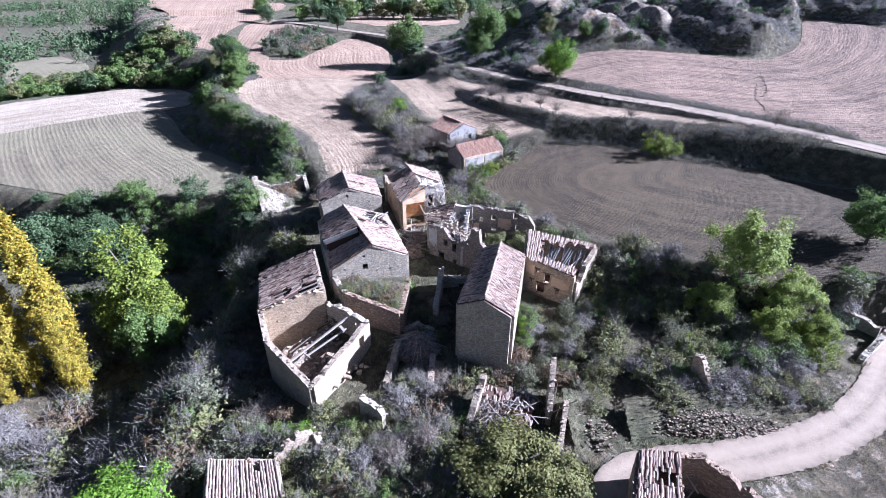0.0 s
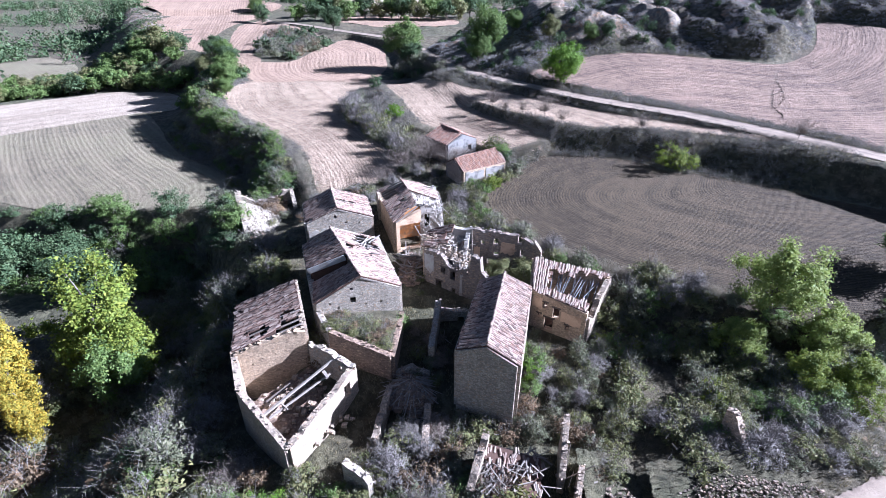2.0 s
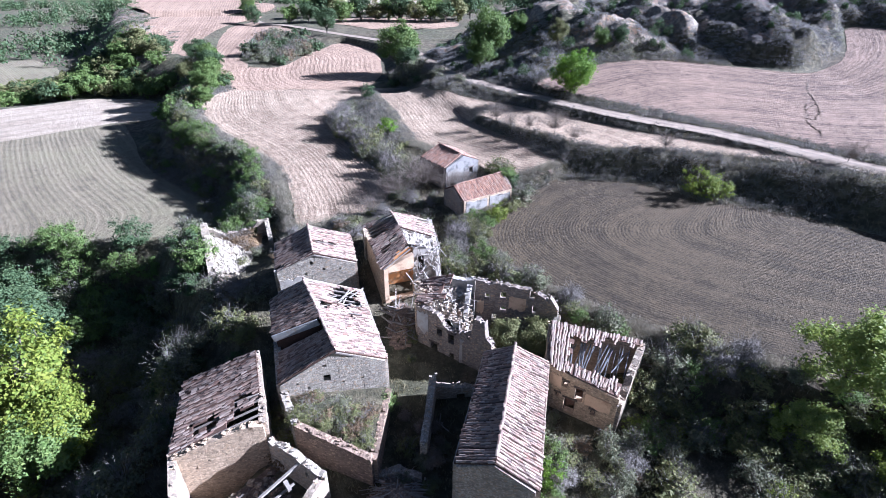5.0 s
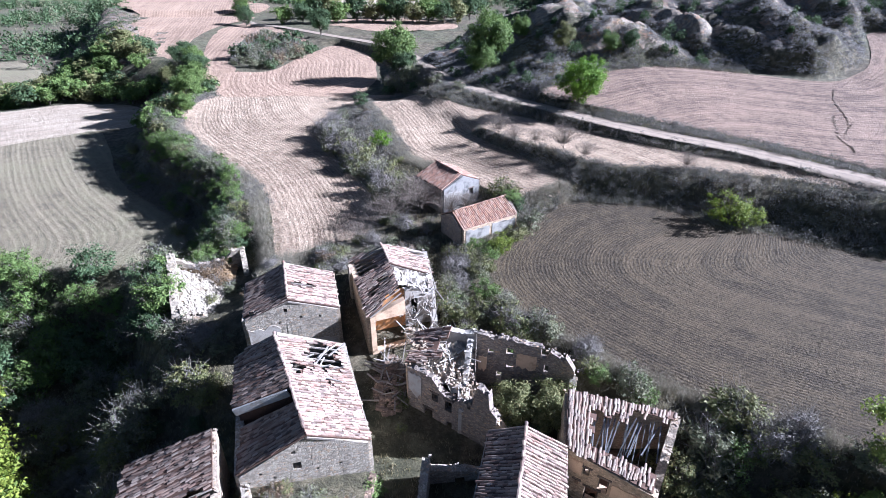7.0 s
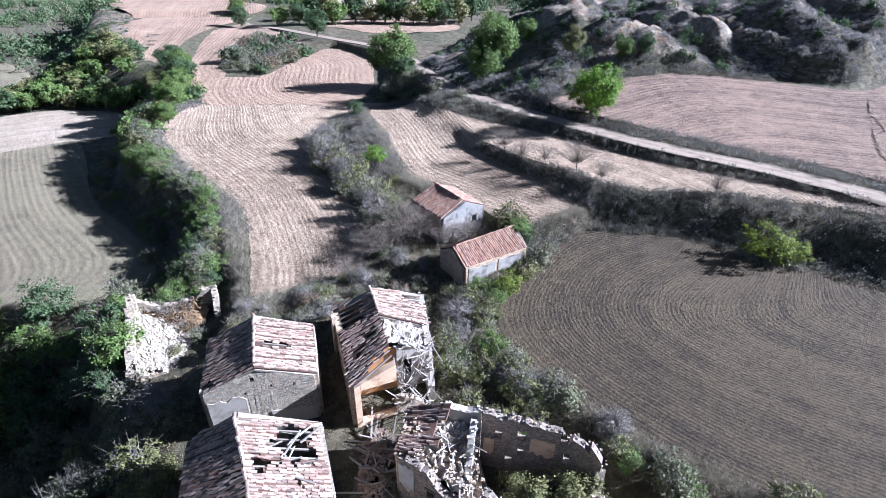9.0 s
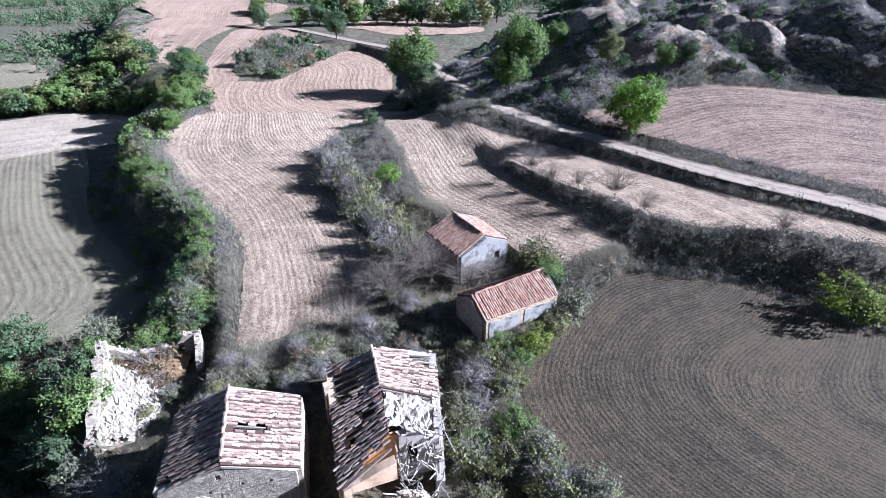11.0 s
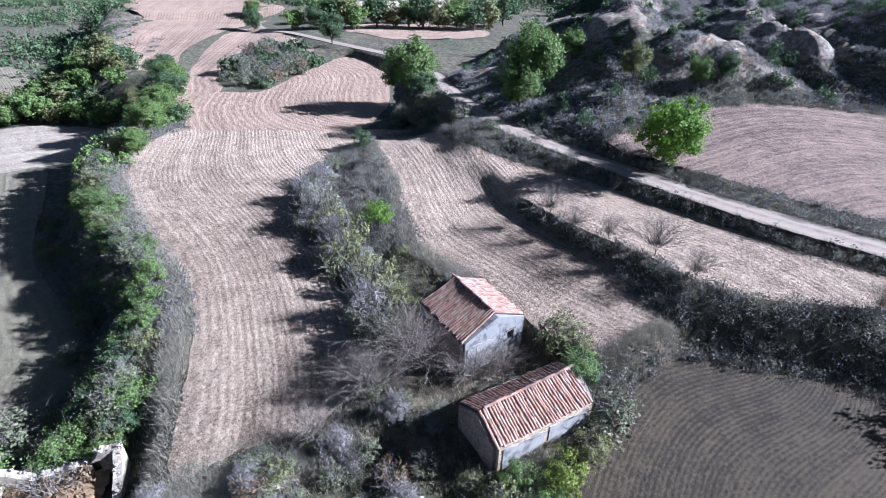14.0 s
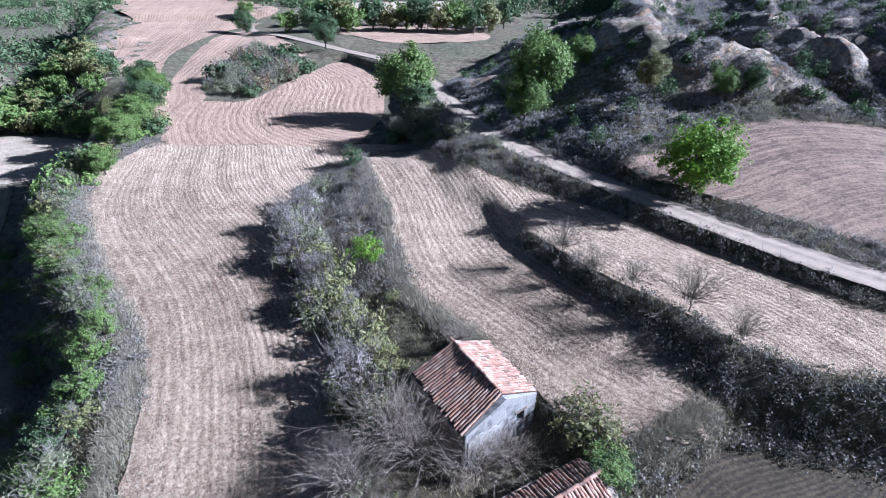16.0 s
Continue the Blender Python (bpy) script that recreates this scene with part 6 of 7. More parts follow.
def plant(key, at, size, turn, flat=1.0, label="", category="", name="", group=""):
    """Set a plant of one of the kinds below, built once and then copied."""
    m = Matrix.Translation(at) @ Matrix.Rotation(turn, 4, "Z") @ Matrix.Diagonal((size, size, size * flat, 1))
    if key in PLANTS:
        first = PLANTS[key]
        ob = copy_thing(first, m @ Matrix.Diagonal((1 / first.scale.x, 1 / first.scale.y, 1 / first.scale.z, 1)))
    else:
        kind, leaf, variant = key
        rng = np.random.RandomState(abs(sum(ord(c) * (i + 3) for i, c in enumerate(kind + leaf))) % 9999 + variant)
        ob = new(name)
        geos = []
        if kind == "tree":
            p, c = crown_points(rng, 13000, 80, 0.42, 0.36, 0.58, 0.15, hollow=0.45)
            geos = [("trunk", limb_geo(rng, 0.36, 0.6, c, 0.03), "bark"), ("crown", leaf_tris(p, 0.024, rng, heart=(0, 0, 0.5)), leaf)]
        elif kind == "open":
            p, c = crown_points(rng, 15000, 64, 0.36, 0.42, 0.56, 0.13, hollow=0.3)
            geos = [("trunk", limb_geo(rng, 0.44, 0.55, c, 0.022), "bark"), ("crown", leaf_tris(p, 0.019, rng, heart=(0, 0, 0.45)), leaf)]
        elif kind == "round":
            p, c = crown_points(rng, 12000, 70, 0.46, 0.42, 0.54, 0.16, hollow=0.5)
            geos = [("trunk", limb_geo(rng, 0.4, 0.5, c, 0.04), "bark"), ("crown", leaf_tris(p, 0.028, rng, heart=(0, 0, 0.5)), leaf)]
        elif kind == "wood":
            p, c = crown_points(rng, 2000, 50, 0.44, 0.38, 0.56, 0.18)
            geos = [("trunk", limb_geo(rng, 0.36, 0.55, c, 0.03), "bark"), ("crown", leaf_tris(p, 0.06, rng, heart=(0, 0, 0.45)), leaf)]
        elif kind == "poplar":
            p, c = crown_points(rng, 19000, 150, 0.095, 0.47, 0.52, 0.17, shape="column")
            geos = [("trunk", limb_geo(rng, 0.46, 0.53, c[:0], 0.011), "bark"), ("crown", leaf_tris(p, 0.0082, rng, heart=(0, 0, 0.4)), leaf)]
        elif kind == "low":
            p, c = crown_points(rng, 520, 30, 0.62, 0.42, 0.45, 0.19)
            geos = [("stem", tri_mesh("stem", twig_tris(rng, 12, 0.7, 0.8, 0.012), None, 3), "bark"), ("foliage", leaf_tris(p, 0.105, rng, heart=(0, 0, 0.2)), leaf)]
        elif kind == "bush":
            p, c = crown_points(rng, 3000, 56, 0.62, 0.42, 0.45, 0.14)
            geos = [("stem", tri_mesh("stem", twig_tris(rng, 20, 0.7, 0.8, 0.010), None, 3), "bark"), ("foliage", leaf_tris(p, 0.04, rng, heart=(0, 0, 0.2)), leaf)]
        elif kind == "thin":
            p, c = crown_points(rng, 1050, 46, 0.64, 0.45, 0.45, 0.17)
            geos = [("stem", tri_mesh("stem", twig_tris(rng, 44, 0.8, 0.95, 0.009), None, 3), "twig"), ("foliage", leaf_tris(p, 0.053, rng, 2.2, heart=(0, 0, 0.1)), leaf)]
        elif kind == "bare":
            p, c = crown_points(rng, 2300, 70, 0.62, 0.42, 0.45, 0.16)
            geos = [("stem", tri_mesh("stem", np.concatenate([twig_tris(rng, 90, 0.85, 1.0, 0.006, forks=5), leaf_tris(p, 0.021, rng, 7.0, heart=(0, 0, 0.1))]), None, 3), leaf)]
        elif kind == "sapling":
            g = limb_geo(rng, 0.4, 0.55, crown_points(rng, 10, 14, 0.36, 0.36, 0.62)[1], 0.016)
            tw = twig_tris(rng, 190, 0.85, 0.56, 0.0042, fan=1.25, forks=5) + np.array([0, 0, 0.32])
            geos = [("trunk", g, "bark"), ("twig", tri_mesh("twig", tw, None, 3), leaf)]
        for nm, g, mat in geos:
            me = g if isinstance(g, bpy.types.Mesh) else g.mesh(nm) if isinstance(g, Geo) else tri_mesh(nm, g, None, 3)
            me.materials.append(MAT[mat])
            o = new(nm, me)
            o.parent = ob
        PLANTS[key] = ob
        ob.matrix_basis = m
    ob.name = name
    return tagged(ob, label, category, group)


BUILT = [[(-31, 73.4), (-26, 63.6), (-19.6, 65.6), (-19, 70), (-23, 76.6)], [(0.8, 36.8), (6.8, 34.8), (9.4, 47.2), (3.6, 48.2)], [(-12.8, 44.6), (-3.4, 46.8), (-6.8, 58), (-16.8, 57.2)], [(-16.5, 57), (-7.6, 58.6), (-9, 66), (-18, 64)],
         [(-6.2, 58.4), (1, 60), (0.6, 70), (-9, 68.4)], [(-2.4, 51.8), (5.4, 49), (4.4, 57.2), (-1.4, 58)], [(8.6, 46.4), (14.4, 43), (18.6, 50), (9.4, 51)],
         [(-22, 49.6), (-17.8, 36), (-11.4, 30.2), (-6.6, 39), (-11.4, 42), (-13.8, 48.6)], [(-0.2, 81.6), (5.8, 85), (2.8, 91.4), (-3.4, 87.4)], [(0, 77.5), (3.2, 73.4), (10.6, 78.2), (8, 82.4)],
         [(17.2, 31), (19.6, 31), (22.4, 40), (21, 45), (18, 40)], [(-19, 25.6), (-12.4, 25.6), (-10, 18), (-17, 18)], [(12, 18), (14, 24.4), (19, 24.2), (23, 20), (16, 16)]]


def free_places(area, count, seed, keep=0.6, built=True, fields=True):
    """Random places inside an outline, off the fields, tracks and buildings."""
    rng = np.random.RandomState(seed)
    a = np.array(area, float)
    lo, hi = a.min(0), a.max(0)
    n = count * 12
    x, y = rng.uniform(lo[0], hi[0], n), rng.uniform(lo[1], hi[1], n)
    ok = inside(x, y, a)
    for pts, half, _ in RIBBONS[:2]:
        ok &= line_distance(x, y, smooth_line(pts, 4)) > half + keep
    if fields:
        for f in FIELD_OUTLINES:
            ok &= ~(inside(x, y, f) & (line_distance(x, y, f, True) > 0.5))
    if built:
        for f in BUILT:
            ok &= ~inside(x, y, f)
    return list(zip(x[ok][:count], y[ok][:count])), rng


KINDS = {
    "green": (("bush", "leaf_green"), "green_shrub", "dense green shrub growing on a rough bank"),
    "dark": (("bush", "leaf_dark"), "dark_shrub", "dark green shrub in a shaded thicket"),
    "olive": (("bush", "leaf_olive"), "olive_shrub", "dull olive-green shrub with yellowing leaves"),
    "lime": (("bush", "leaf_lime"), "yellow_shrub", "yellow-green shrub with thin autumn leaves"),
    "bright": (("bush", "leaf_bright"), "bright_shrub", "bright green leafy shrub among dry scrub"),
    "grey": (("thin", "leaf_grey"), "grey_shrub", "grey-green thin shrub with many bare twigs"),
    "thin_olive": (("thin", "leaf_olive"), "thin_shrub", "straggly olive shrub with bare grey stems"),
    "brown": (("thin", "leaf_brown"), "brown_shrub", "dry brown shrub with withered leaves"),
    "bare": (("bare", "twig"), "bare_shrub", "leafless grey thorn shrub"),
    "bare_brown": (("bare", "twig_brown"), "leafless_shrub", "leafless brown thorn shrub"),
}


def shrubs(area, count, seed, mixture, lo, hi, flat=(0.75, 1.15), **kw):
    places, rng = free_places(area, count, seed, **kw)
    names = [m for m, w in mixture for _ in range(w)]
    for x, y in places:
        k = names[rng.randint(len(names))]
        (kind, leaf), name, label = KINDS[k]
        s = rng.uniform(lo, hi)
        kind = "low" if y > 118 and kind == "bush" else kind
        plant((kind, leaf, rng.randint(3)), (x, y, at_ground(x, y) - 0.05 * s), s, rng.uniform(0, 6.28), rng.uniform(*flat), label, "shrub", name, name + "s of the valley")


def one(kind, leaf, x, y, size, flat, name, label, category="tree", turn=0.7, variant=0, sink=0.1):
    plant((kind, leaf, variant), (x, y, at_ground(x, y) - sink), size, turn, flat, label, category, name)


def trees():
    for x, y, h, f, t in ((-40.2, 40.2, 22.5, 1.0, 0.2), (-43.2, 37.8, 15.5, 1.0, 1.9), (-45.6, 39.8, 18.5, 1.0, 3.0), (-49, 36.8, 16, 1.0, 4.4), (-41.6, 42.2, 16, 1, 5.2),
                          (-39.0, 38.6, 13.0, 1.0, 2.6), (-44.4, 36.4, 13, 1, 5.0), (-43.8, 39.2, 17.5, 1, 2.0), (-48, 40.5, 19, 1, 1.2)):
        one("poplar", "leaf_gold" if int(t * 10) % 3 else "leaf_yellow", x, y, h, f, "poplar", "tall slender poplar in yellow autumn leaf", "tree", t, int(t) % 2)
    one("open", "leaf_lime", -38.6, 50.5, 14.0, 1.0, "leafy_tree", "yellow-green tree with an open crown in the gully", "tree", 0.4)
    one("open", "leaf_lime", -34.6, 47.8, 9.5, 1.0, "leafy_tree", "yellow-green tree with an open crown in the gully", "tree", 2.9, 1)
    one("tree", "leaf_green", -34.5, 46.0, 8.5, 1.0, "leafy_tree", "green tree in the gully below the poplars", "tree", 1.4)
    one("tree", "leaf_dark", -56, 69.5, 10, 0.85, "leafy_tree", "dark green broad tree beside the sown field", "tree", 2.0)
    one("tree", "leaf_dark", -63, 66, 11, 0.85, "leafy_tree", "dark green broad tree beside the sown field", "tree", 0.9, 1)
    one("tree", "leaf_dark", -48, 62, 9, 0.9, "leafy_tree", "dark green broad tree in the shaded gully", "tree", 3.9)
    one("tree", "leaf_bright", -22.5, 20.5, 7.5, 0.95, "leafy_tree", "bright green round tree among dry scrub", "tree", 0.3)
    one("tree", "leaf_bright", -27.5, 19.5, 5.5, 0.95, "leafy_tree", "bright green round tree among dry scrub", "tree", 1.3)
    one("tree", "leaf_dull", 4.6, 23.6, 8.0, 0.62, "leafy_tree", "low spreading olive-green tree before the ruins", "tree", 0.5)
    one("tree", "leaf_dull", 8.0, 22.6, 6.5, 0.62, "leafy_tree", "low spreading olive-green tree before the ruins", "tree", 2.5, 1)
    one("open", "leaf_fresh", 32.5, 45.6, 9.8, 0.85, "leafy_tree", "large green tree at the edge of the tilled field", "tree", 0.8, 1)
    one("open", "leaf_fresh", 36.4, 42.5, 7.0, 0.8, "leafy_tree", "green spreading tree at the edge of the field", "tree", 2.8, 2)
    one("open", "leaf_fresh", 29.0, 43.2, 6.5, 0.75, "leafy_tree", "green spreading tree among thorn scrub", "tree", 4.8)
    one("tree", "leaf_olive", 6.6, 52.4, 4.4, 0.85, "leafy_tree", "olive-green bush filling a ruined yard", "shrub", 1.8, 2)
    one("tree", "leaf_olive", 9.2, 51.8, 4.8, 0.85, "leafy_tree", "olive-green bush filling a ruined yard", "shrub", 3.1, 1)
    one("open", "leaf_lime", 33.0, 39.0, 6.0, 0.85, "leafy_tree", "yellow-green spreading tree above the track", "tree", 1.8, 2)
    one("open", "leaf_lime", 37.5, 38.5, 5.5, 0.8, "leafy_tree", "yellow-green spreading tree above the track", "tree", 3.8, 1)
    one("tree", "leaf_green", 49.5, 50.5, 7.5, 0.85, "leafy_tree", "green tree beside the broken wall", "tree", 1.1, 1)
    one("round", "leaf_bright", 24.9, 112.4, 7.8, 0.95, "walnut_tree", "bright green round walnut tree beside the track", "tree", 0.6, 1)
    one("tree", "leaf_green", -10.5, 155.5, 12.5, 1.0, "leafy_tree", "dark full tree beside the far track", "tree", 2.2, 2)
    one("tree", "leaf_dark", -8.5, 151, 7, 0.9, "leafy_tree", "dark full tree beside the far track", "tree", 4.2)
    one("tree", "leaf_green", 11.6, 142.5, 12.0, 1.05, "leafy_tree", "tall green tree at the foot of the hill", "tree", 0.9)
    one("tree", "leaf_green", 9.4, 138.6, 7.4, 1.0, "leafy_tree", "green tree at the foot of the hill", "tree", 3.3, 1)
    one("tree", "leaf_dark", -43.5, 222, 9.5, 1.0, "leafy_tree", "dark tree beside the far bend", "tree", 1.0, 1)
    for i, (x, y, s, f, k) in enumerate(((-85, 262, 9, 1, "leaf_dark"), (-72, 172, 8, 0.9, "leaf_dark"), (-55, 137, 7.0, 0.85, "leaf_green"), (-58, 146, 7.5, 0.85, "leaf_green"), (-61, 156, 7, 0.9, "leaf_dark"),
                                         (-51, 126, 5, 0.9, "leaf_green"), (-67, 154, 6.5, 0.9, "leaf_olive"), (-66, 166, 7, 0.9, "leaf_green"), (26.1, 134.9, 5.4, 1.1, "leaf_olive"), (35.6, 133.6, 4.2, 1.1, "leaf_green"), (19.7, 154, 5.5, 1.0, "leaf_green"), (39.7, 134, 3.6, 1.2, "leaf_dark"), (-100, 300, 9, 1, "leaf_green"), (-60, 262, 9, 1, "leaf_dark"))):
        one("tree", k, x, y, s, f, "leafy_tree", "broad tree beside the far fields", "tree", i * 1.3, i % 3)
    # the row of round trees before the far woods
    for i, (x, y) in enumerate(((-68, 261), (-56, 266), (-50, 270), (-45, 265), (-38, 274), (-31, 272), (-25, 278), (-19, 274), (-12, 270), (-5, 276), (2, 268), (8, 274), (-62, 285), (-42, 290), (-22, 292), (-2, 290), (14, 284))):
        plant(("wood", ("leaf_green", "leaf_dark", "leaf_olive")[i % 3], i % 2), (x, y, at_ground(x, y) - 0.2), 9.5 + (i * 7 % 5), i * 1.7, 0.95, "broad green tree in a row before the far woods", "tree", "wood_tree")
    # bare trees along the bank and round the barns
    for i, (x, y, s) in enumerate(((9.9, 102.8, 3.6), (12.0, 99.6, 2.9), (14.8, 97.0, 2.8), (18.3, 94.0, 4.2), (20.6, 90.4, 2.8), (32.7, 86.0, 2.8), (-3.4, 83.6, 4.8), (-2.0, 82.2, 4.2), (-5.6, 80.2, 4.0), (1.9, 81.4, 3.4), (4.0, 82.4, 3.0), (-9.0, 76.6, 2.8), (0.6, 92.4, 2.6),
                                   (53.6, 78.6, 3.2), (-6.4, 81.6, 3.4))):
        one("sapling", "twig_brown", x, y, s * 0.95, 1.0, "bare_tree", "small leafless tree with grey twigs", "tree", i * 1.9, i % 3)
    one("thin", "leaf_olive", 8.4, 84.4, 3.2, 0.9, "thin_tree", "thin-leaved olive tree beside the barn", "tree", 0.4)
    one("thin", "leaf_olive", 9.8, 83.4, 2.4, 0.9, "thin_tree", "thin-leaved olive tree beside the barn", "tree", 2.4, 1)
    one("bush", "leaf_green", 9.2, 80.6, 2.3, 0.6, "ivy", "dense bright green ivy over the barn end", "climber", 0.4, 1, -2.6)
    one("bush", "leaf_dark", 9.6, 81.2, 2.3, 1.5, "ivy", "dark ivy stems below the barn end", "climber", 1.4, 2, 0.0)
    one("bush", "leaf_lime", 34.9, 77.8, 4.0, 1.05, "yellow_shrub", "yellow-green shrub at the foot of the bank", "shrub", 0.4)
    one("bush", "leaf_lime", 37.2, 77.2, 2.8, 0.9, "yellow_shrub", "yellow-green shrub at the foot of the bank", "shrub", 2.4, 1)


def thickets():
    # hedge between the sown field and the strip
    shrubs([(-20, 70), (-23.5, 79), (-27, 89), (-33, 98), (-46, 111), (-54, 124), (-60, 126), (-52, 112), (-41, 100), (-34.5, 92), (-31, 84), (-29, 76)], 115, 1, [("green", 7), ("dark", 2), ("grey", 2), ("thin_olive", 1)], 1.5, 2.9, keep=0)
    shrubs([(-31, 78), (-33, 86), (-37, 93), (-45, 102), (-55, 113), (-62, 124), (-66, 124), (-58, 111), (-47, 99), (-38.5, 90), (-36, 82)], 30, 24, [("green", 3), ("grey", 5), ("thin_olive", 4)], 1.1, 2.0, (0.8, 1.1), keep=0)
    shrubs([(-50, 122), (-54, 150), (-62, 170), (-74, 178), (-80, 166), (-72, 146), (-62, 128)], 60, 2, [("dark", 2), ("green", 4), ("olive", 2), ("grey", 1)], 2.4, 4.2)
    # trees and scrub between the strip and the middle field
    shrubs([(-4, 85), (-9, 92), (-15, 103), (-20, 114), (-19, 127), (-16, 130), (-12, 120), (-9, 108), (-4.5, 96), (0.5, 91)], 14, 3, [("grey", 2), ("thin_olive", 2), ("bare", 2), ("brown", 1)], 0.7, 1.5)
    shrubs([(-6, 84), (-10.2, 91), (-16.4, 102), (-21, 113), (-20.4, 123), (-18, 124), (-17.6, 114), (-13.2, 104), (-8, 95), (-3.4, 88)], 52, 23, [("grey", 5), ("thin_olive", 5), ("bare", 3), ("olive", 1)], 1.8, 3.6, (0.95, 1.35))
    one("bush", "leaf_bright", -9.3, 104.5, 3.0, 1.2, "bright_shrub", "bright green leafy shrub in the scrub strip", "shrub")
    one("bush", "leaf_dark", -16.0, 130.5, 3.0, 1.2, "dark_shrub", "dark shrub at the tip of the strip", "shrub")
    # south edge of the sown field and the gully
    shrubs([(-100, 76), (-70, 79), (-55, 77), (-44, 78), (-34, 80), (-28, 76), (-27, 68), (-40, 62), (-60, 64), (-100, 66)], 120, 4, [("dark", 5), ("green", 2), ("grey", 2)], 2.4, 4.8)
    shrubs([(-40, 62), (-24, 66), (-19, 60), (-18, 52), (-22, 40), (-19, 34), (-30, 30), (-44, 40), (-46, 54)], 150, 5, [("dark", 2), ("grey", 6), ("bare", 4), ("thin_olive", 3), ("olive", 1)], 1.6, 3.4)
    shrubs([(-50, 18), (-19, 18), (-17, 30), (-21, 38), (-36, 36), (-50, 30)], 130, 6, [("bare", 3), ("grey", 8), ("olive", 2), ("brown", 2), ("bare_brown", 1), ("thin_olive", 6), ("green", 3)], 2.0, 4.0)
    # before the ruins
    shrubs([(-17, 18), (10, 18), (10, 27), (3, 30), (1, 36), (-4, 34), (-8, 30), (-14, 31), (-18, 33)], 150, 7, [("grey", 6), ("bare", 2), ("thin_olive", 6), ("olive", 2), ("bare_brown", 2), ("green", 1), ("brown", 1)], 1.1, 2.6)
    shrubs([(4, 36), (10, 33), (12, 30), (18, 30), (22, 34), (20, 42), (15, 43.5), (9, 46), (8, 40)], 46, 8, [("grey", 4), ("thin_olive", 3), ("bare", 2), ("brown", 1)], 1.0, 2.0, keep=3.4)
    shrubs([(18, 30), (34, 31), (44, 38), (46, 46), (36, 48), (26, 51), (17, 51), (16, 44)], 125, 9, [("dark", 1), ("green", 3), ("grey", 5), ("thin_olive", 5), ("olive", 3), ("bare", 2), ("lime", 1)], 1.4, 3.2, keep=3.6)
    for x, y, s, k in ((20.2, 35.6, 2.6, "thin_olive"), (21.6, 34.4, 2.4, "grey"), (19.2, 34.2, 2.5, "thin_olive"), (22.6, 35.6, 2.2, "thin_olive"), (20.6, 33.2, 2.2, "grey"), (18.4, 35.2, 2.0, "bare"), (27.5, 31.6, 1.8, "grey"), (29.0, 32.4, 2.2, "thin_olive"), (30.6, 31.4, 1.8, "bare"), (32.2, 32.6, 2.3, "olive"), (33.6, 31.4, 1.8, "grey"), (25.8, 32.6, 1.9, "bare"), (12.4, 33.2, 1.6, "grey"), (14.0, 32.4, 1.7, "thin_olive"), (12.8, 31.4, 1.5, "bare"), (33, 37, 3.4, "green"), (36.5, 37.2, 3.2, "lime"), (7.0, 42.5, 2.6, "green"), (8.4, 41.4, 2.4, "green"), (-12.0, 27.5, 2.4, "bright"), (-13.6, 28.0, 2.0, "bright"), (-4.9, 45.2, 1.8, "bright"),
                       (-25.4, 72.6, 2.8, "brown"), (-27.2, 72.8, 2.4, "brown"), (-24.0, 71.0, 1.8, "brown"), (-22.0, 69.6, 1.6, "grey"), (-23.4, 67.6, 1.2, "thin_olive"), (-27.4, 76.6, 2.8, "green"), (-24.6, 76.4, 2.4, "green"), (6.0, 51.2, 2.4, "thin_olive"), (7.6, 50.4, 2.0, "dark"), (-11.3, 42.9, 2.4, "thin_olive"), (-12.0, 44.4, 2.2, "olive"), (-11.2, 41.2, 2.0, "brown"), (-4.6, 46.0, 2.4, "green"), (-13.0, 46.2, 2.0, "grey"), (2.0, 35.8, 1.8, "grey"), (3.8, 35.0, 2.0, "thin_olive"), (5.6, 34.6, 1.8, "brown"), (7.2, 35.4, 2.0, "grey"), (8.0, 38.6, 1.8, "green"), (8.6, 40.2, 2.0, "bright"), (5.0, 73.6, 1.8, "green"), (7.6, 73.6, 2.6, "lime"), (6.2, 72.4, 2.2, "green"), (9.4, 75.8, 2.4, "olive"), (11.2, 78.4, 3.0, "grey")):
        (kind, leaf), name, label = KINDS[k]
        plant((kind, leaf, 1), (x, y, at_ground(x, y) - 0.1), s, x, 0.9, label, "shrub", name)
    # village lanes and the edge of the tilled field
    shrubs([(1.5, 58), (6, 58), (12, 55), (20, 51.5), (21, 53), (13, 58), (8, 64), (6, 71), (8, 77), (3, 74), (1.2, 66)], 66, 10, [("grey", 4), ("green", 2), ("olive", 2), ("thin_olive", 3), ("bare", 2)], 1.0, 2.6)
    shrubs([(-20, 66), (-8, 70), (1, 71), (3, 74), (-2, 80), (-6, 84), (-8, 78), (-14, 74), (-18, 72)], 50, 11, [("grey", 3), ("bare", 4), ("thin_olive", 3), ("brown", 1)], 0.8, 1.9)
    shrubs([(-3.6, 40), (-1.2, 38), (1, 41), (0, 50), (-3, 58), (-4, 48)], 16, 13, [("grey", 2), ("bare_brown", 3), ("thin_olive", 2)], 0.7, 1.6)
    rng = random.Random(31)
    for i in range(46):
        u, v = rng.random(), rng.random()
        x, y = -10.4 + u * 5.4, 42.6 + v * 2.6 - u * 1.4
        (kind, leaf), name, label = KINDS[("olive", "thin_olive", "brown", "thin_olive", "grey")[i % 5]]
        plant((kind, leaf, i % 3), (x, y, 1.5 - u * 0.8), rng.uniform(0.8, 1.6), i, 0.7, "low dry weeds in the raised yard", "shrub", "weed")
    # clump of trees among the far fields, and the wood on the west
    shrubs([(-58, 175), (-47, 169), (-40, 196), (-48, 207), (-60, 214), (-66, 205)], 46, 14, [("dark", 3), ("grey", 3), ("brown", 1)], 3.0, 6.0)
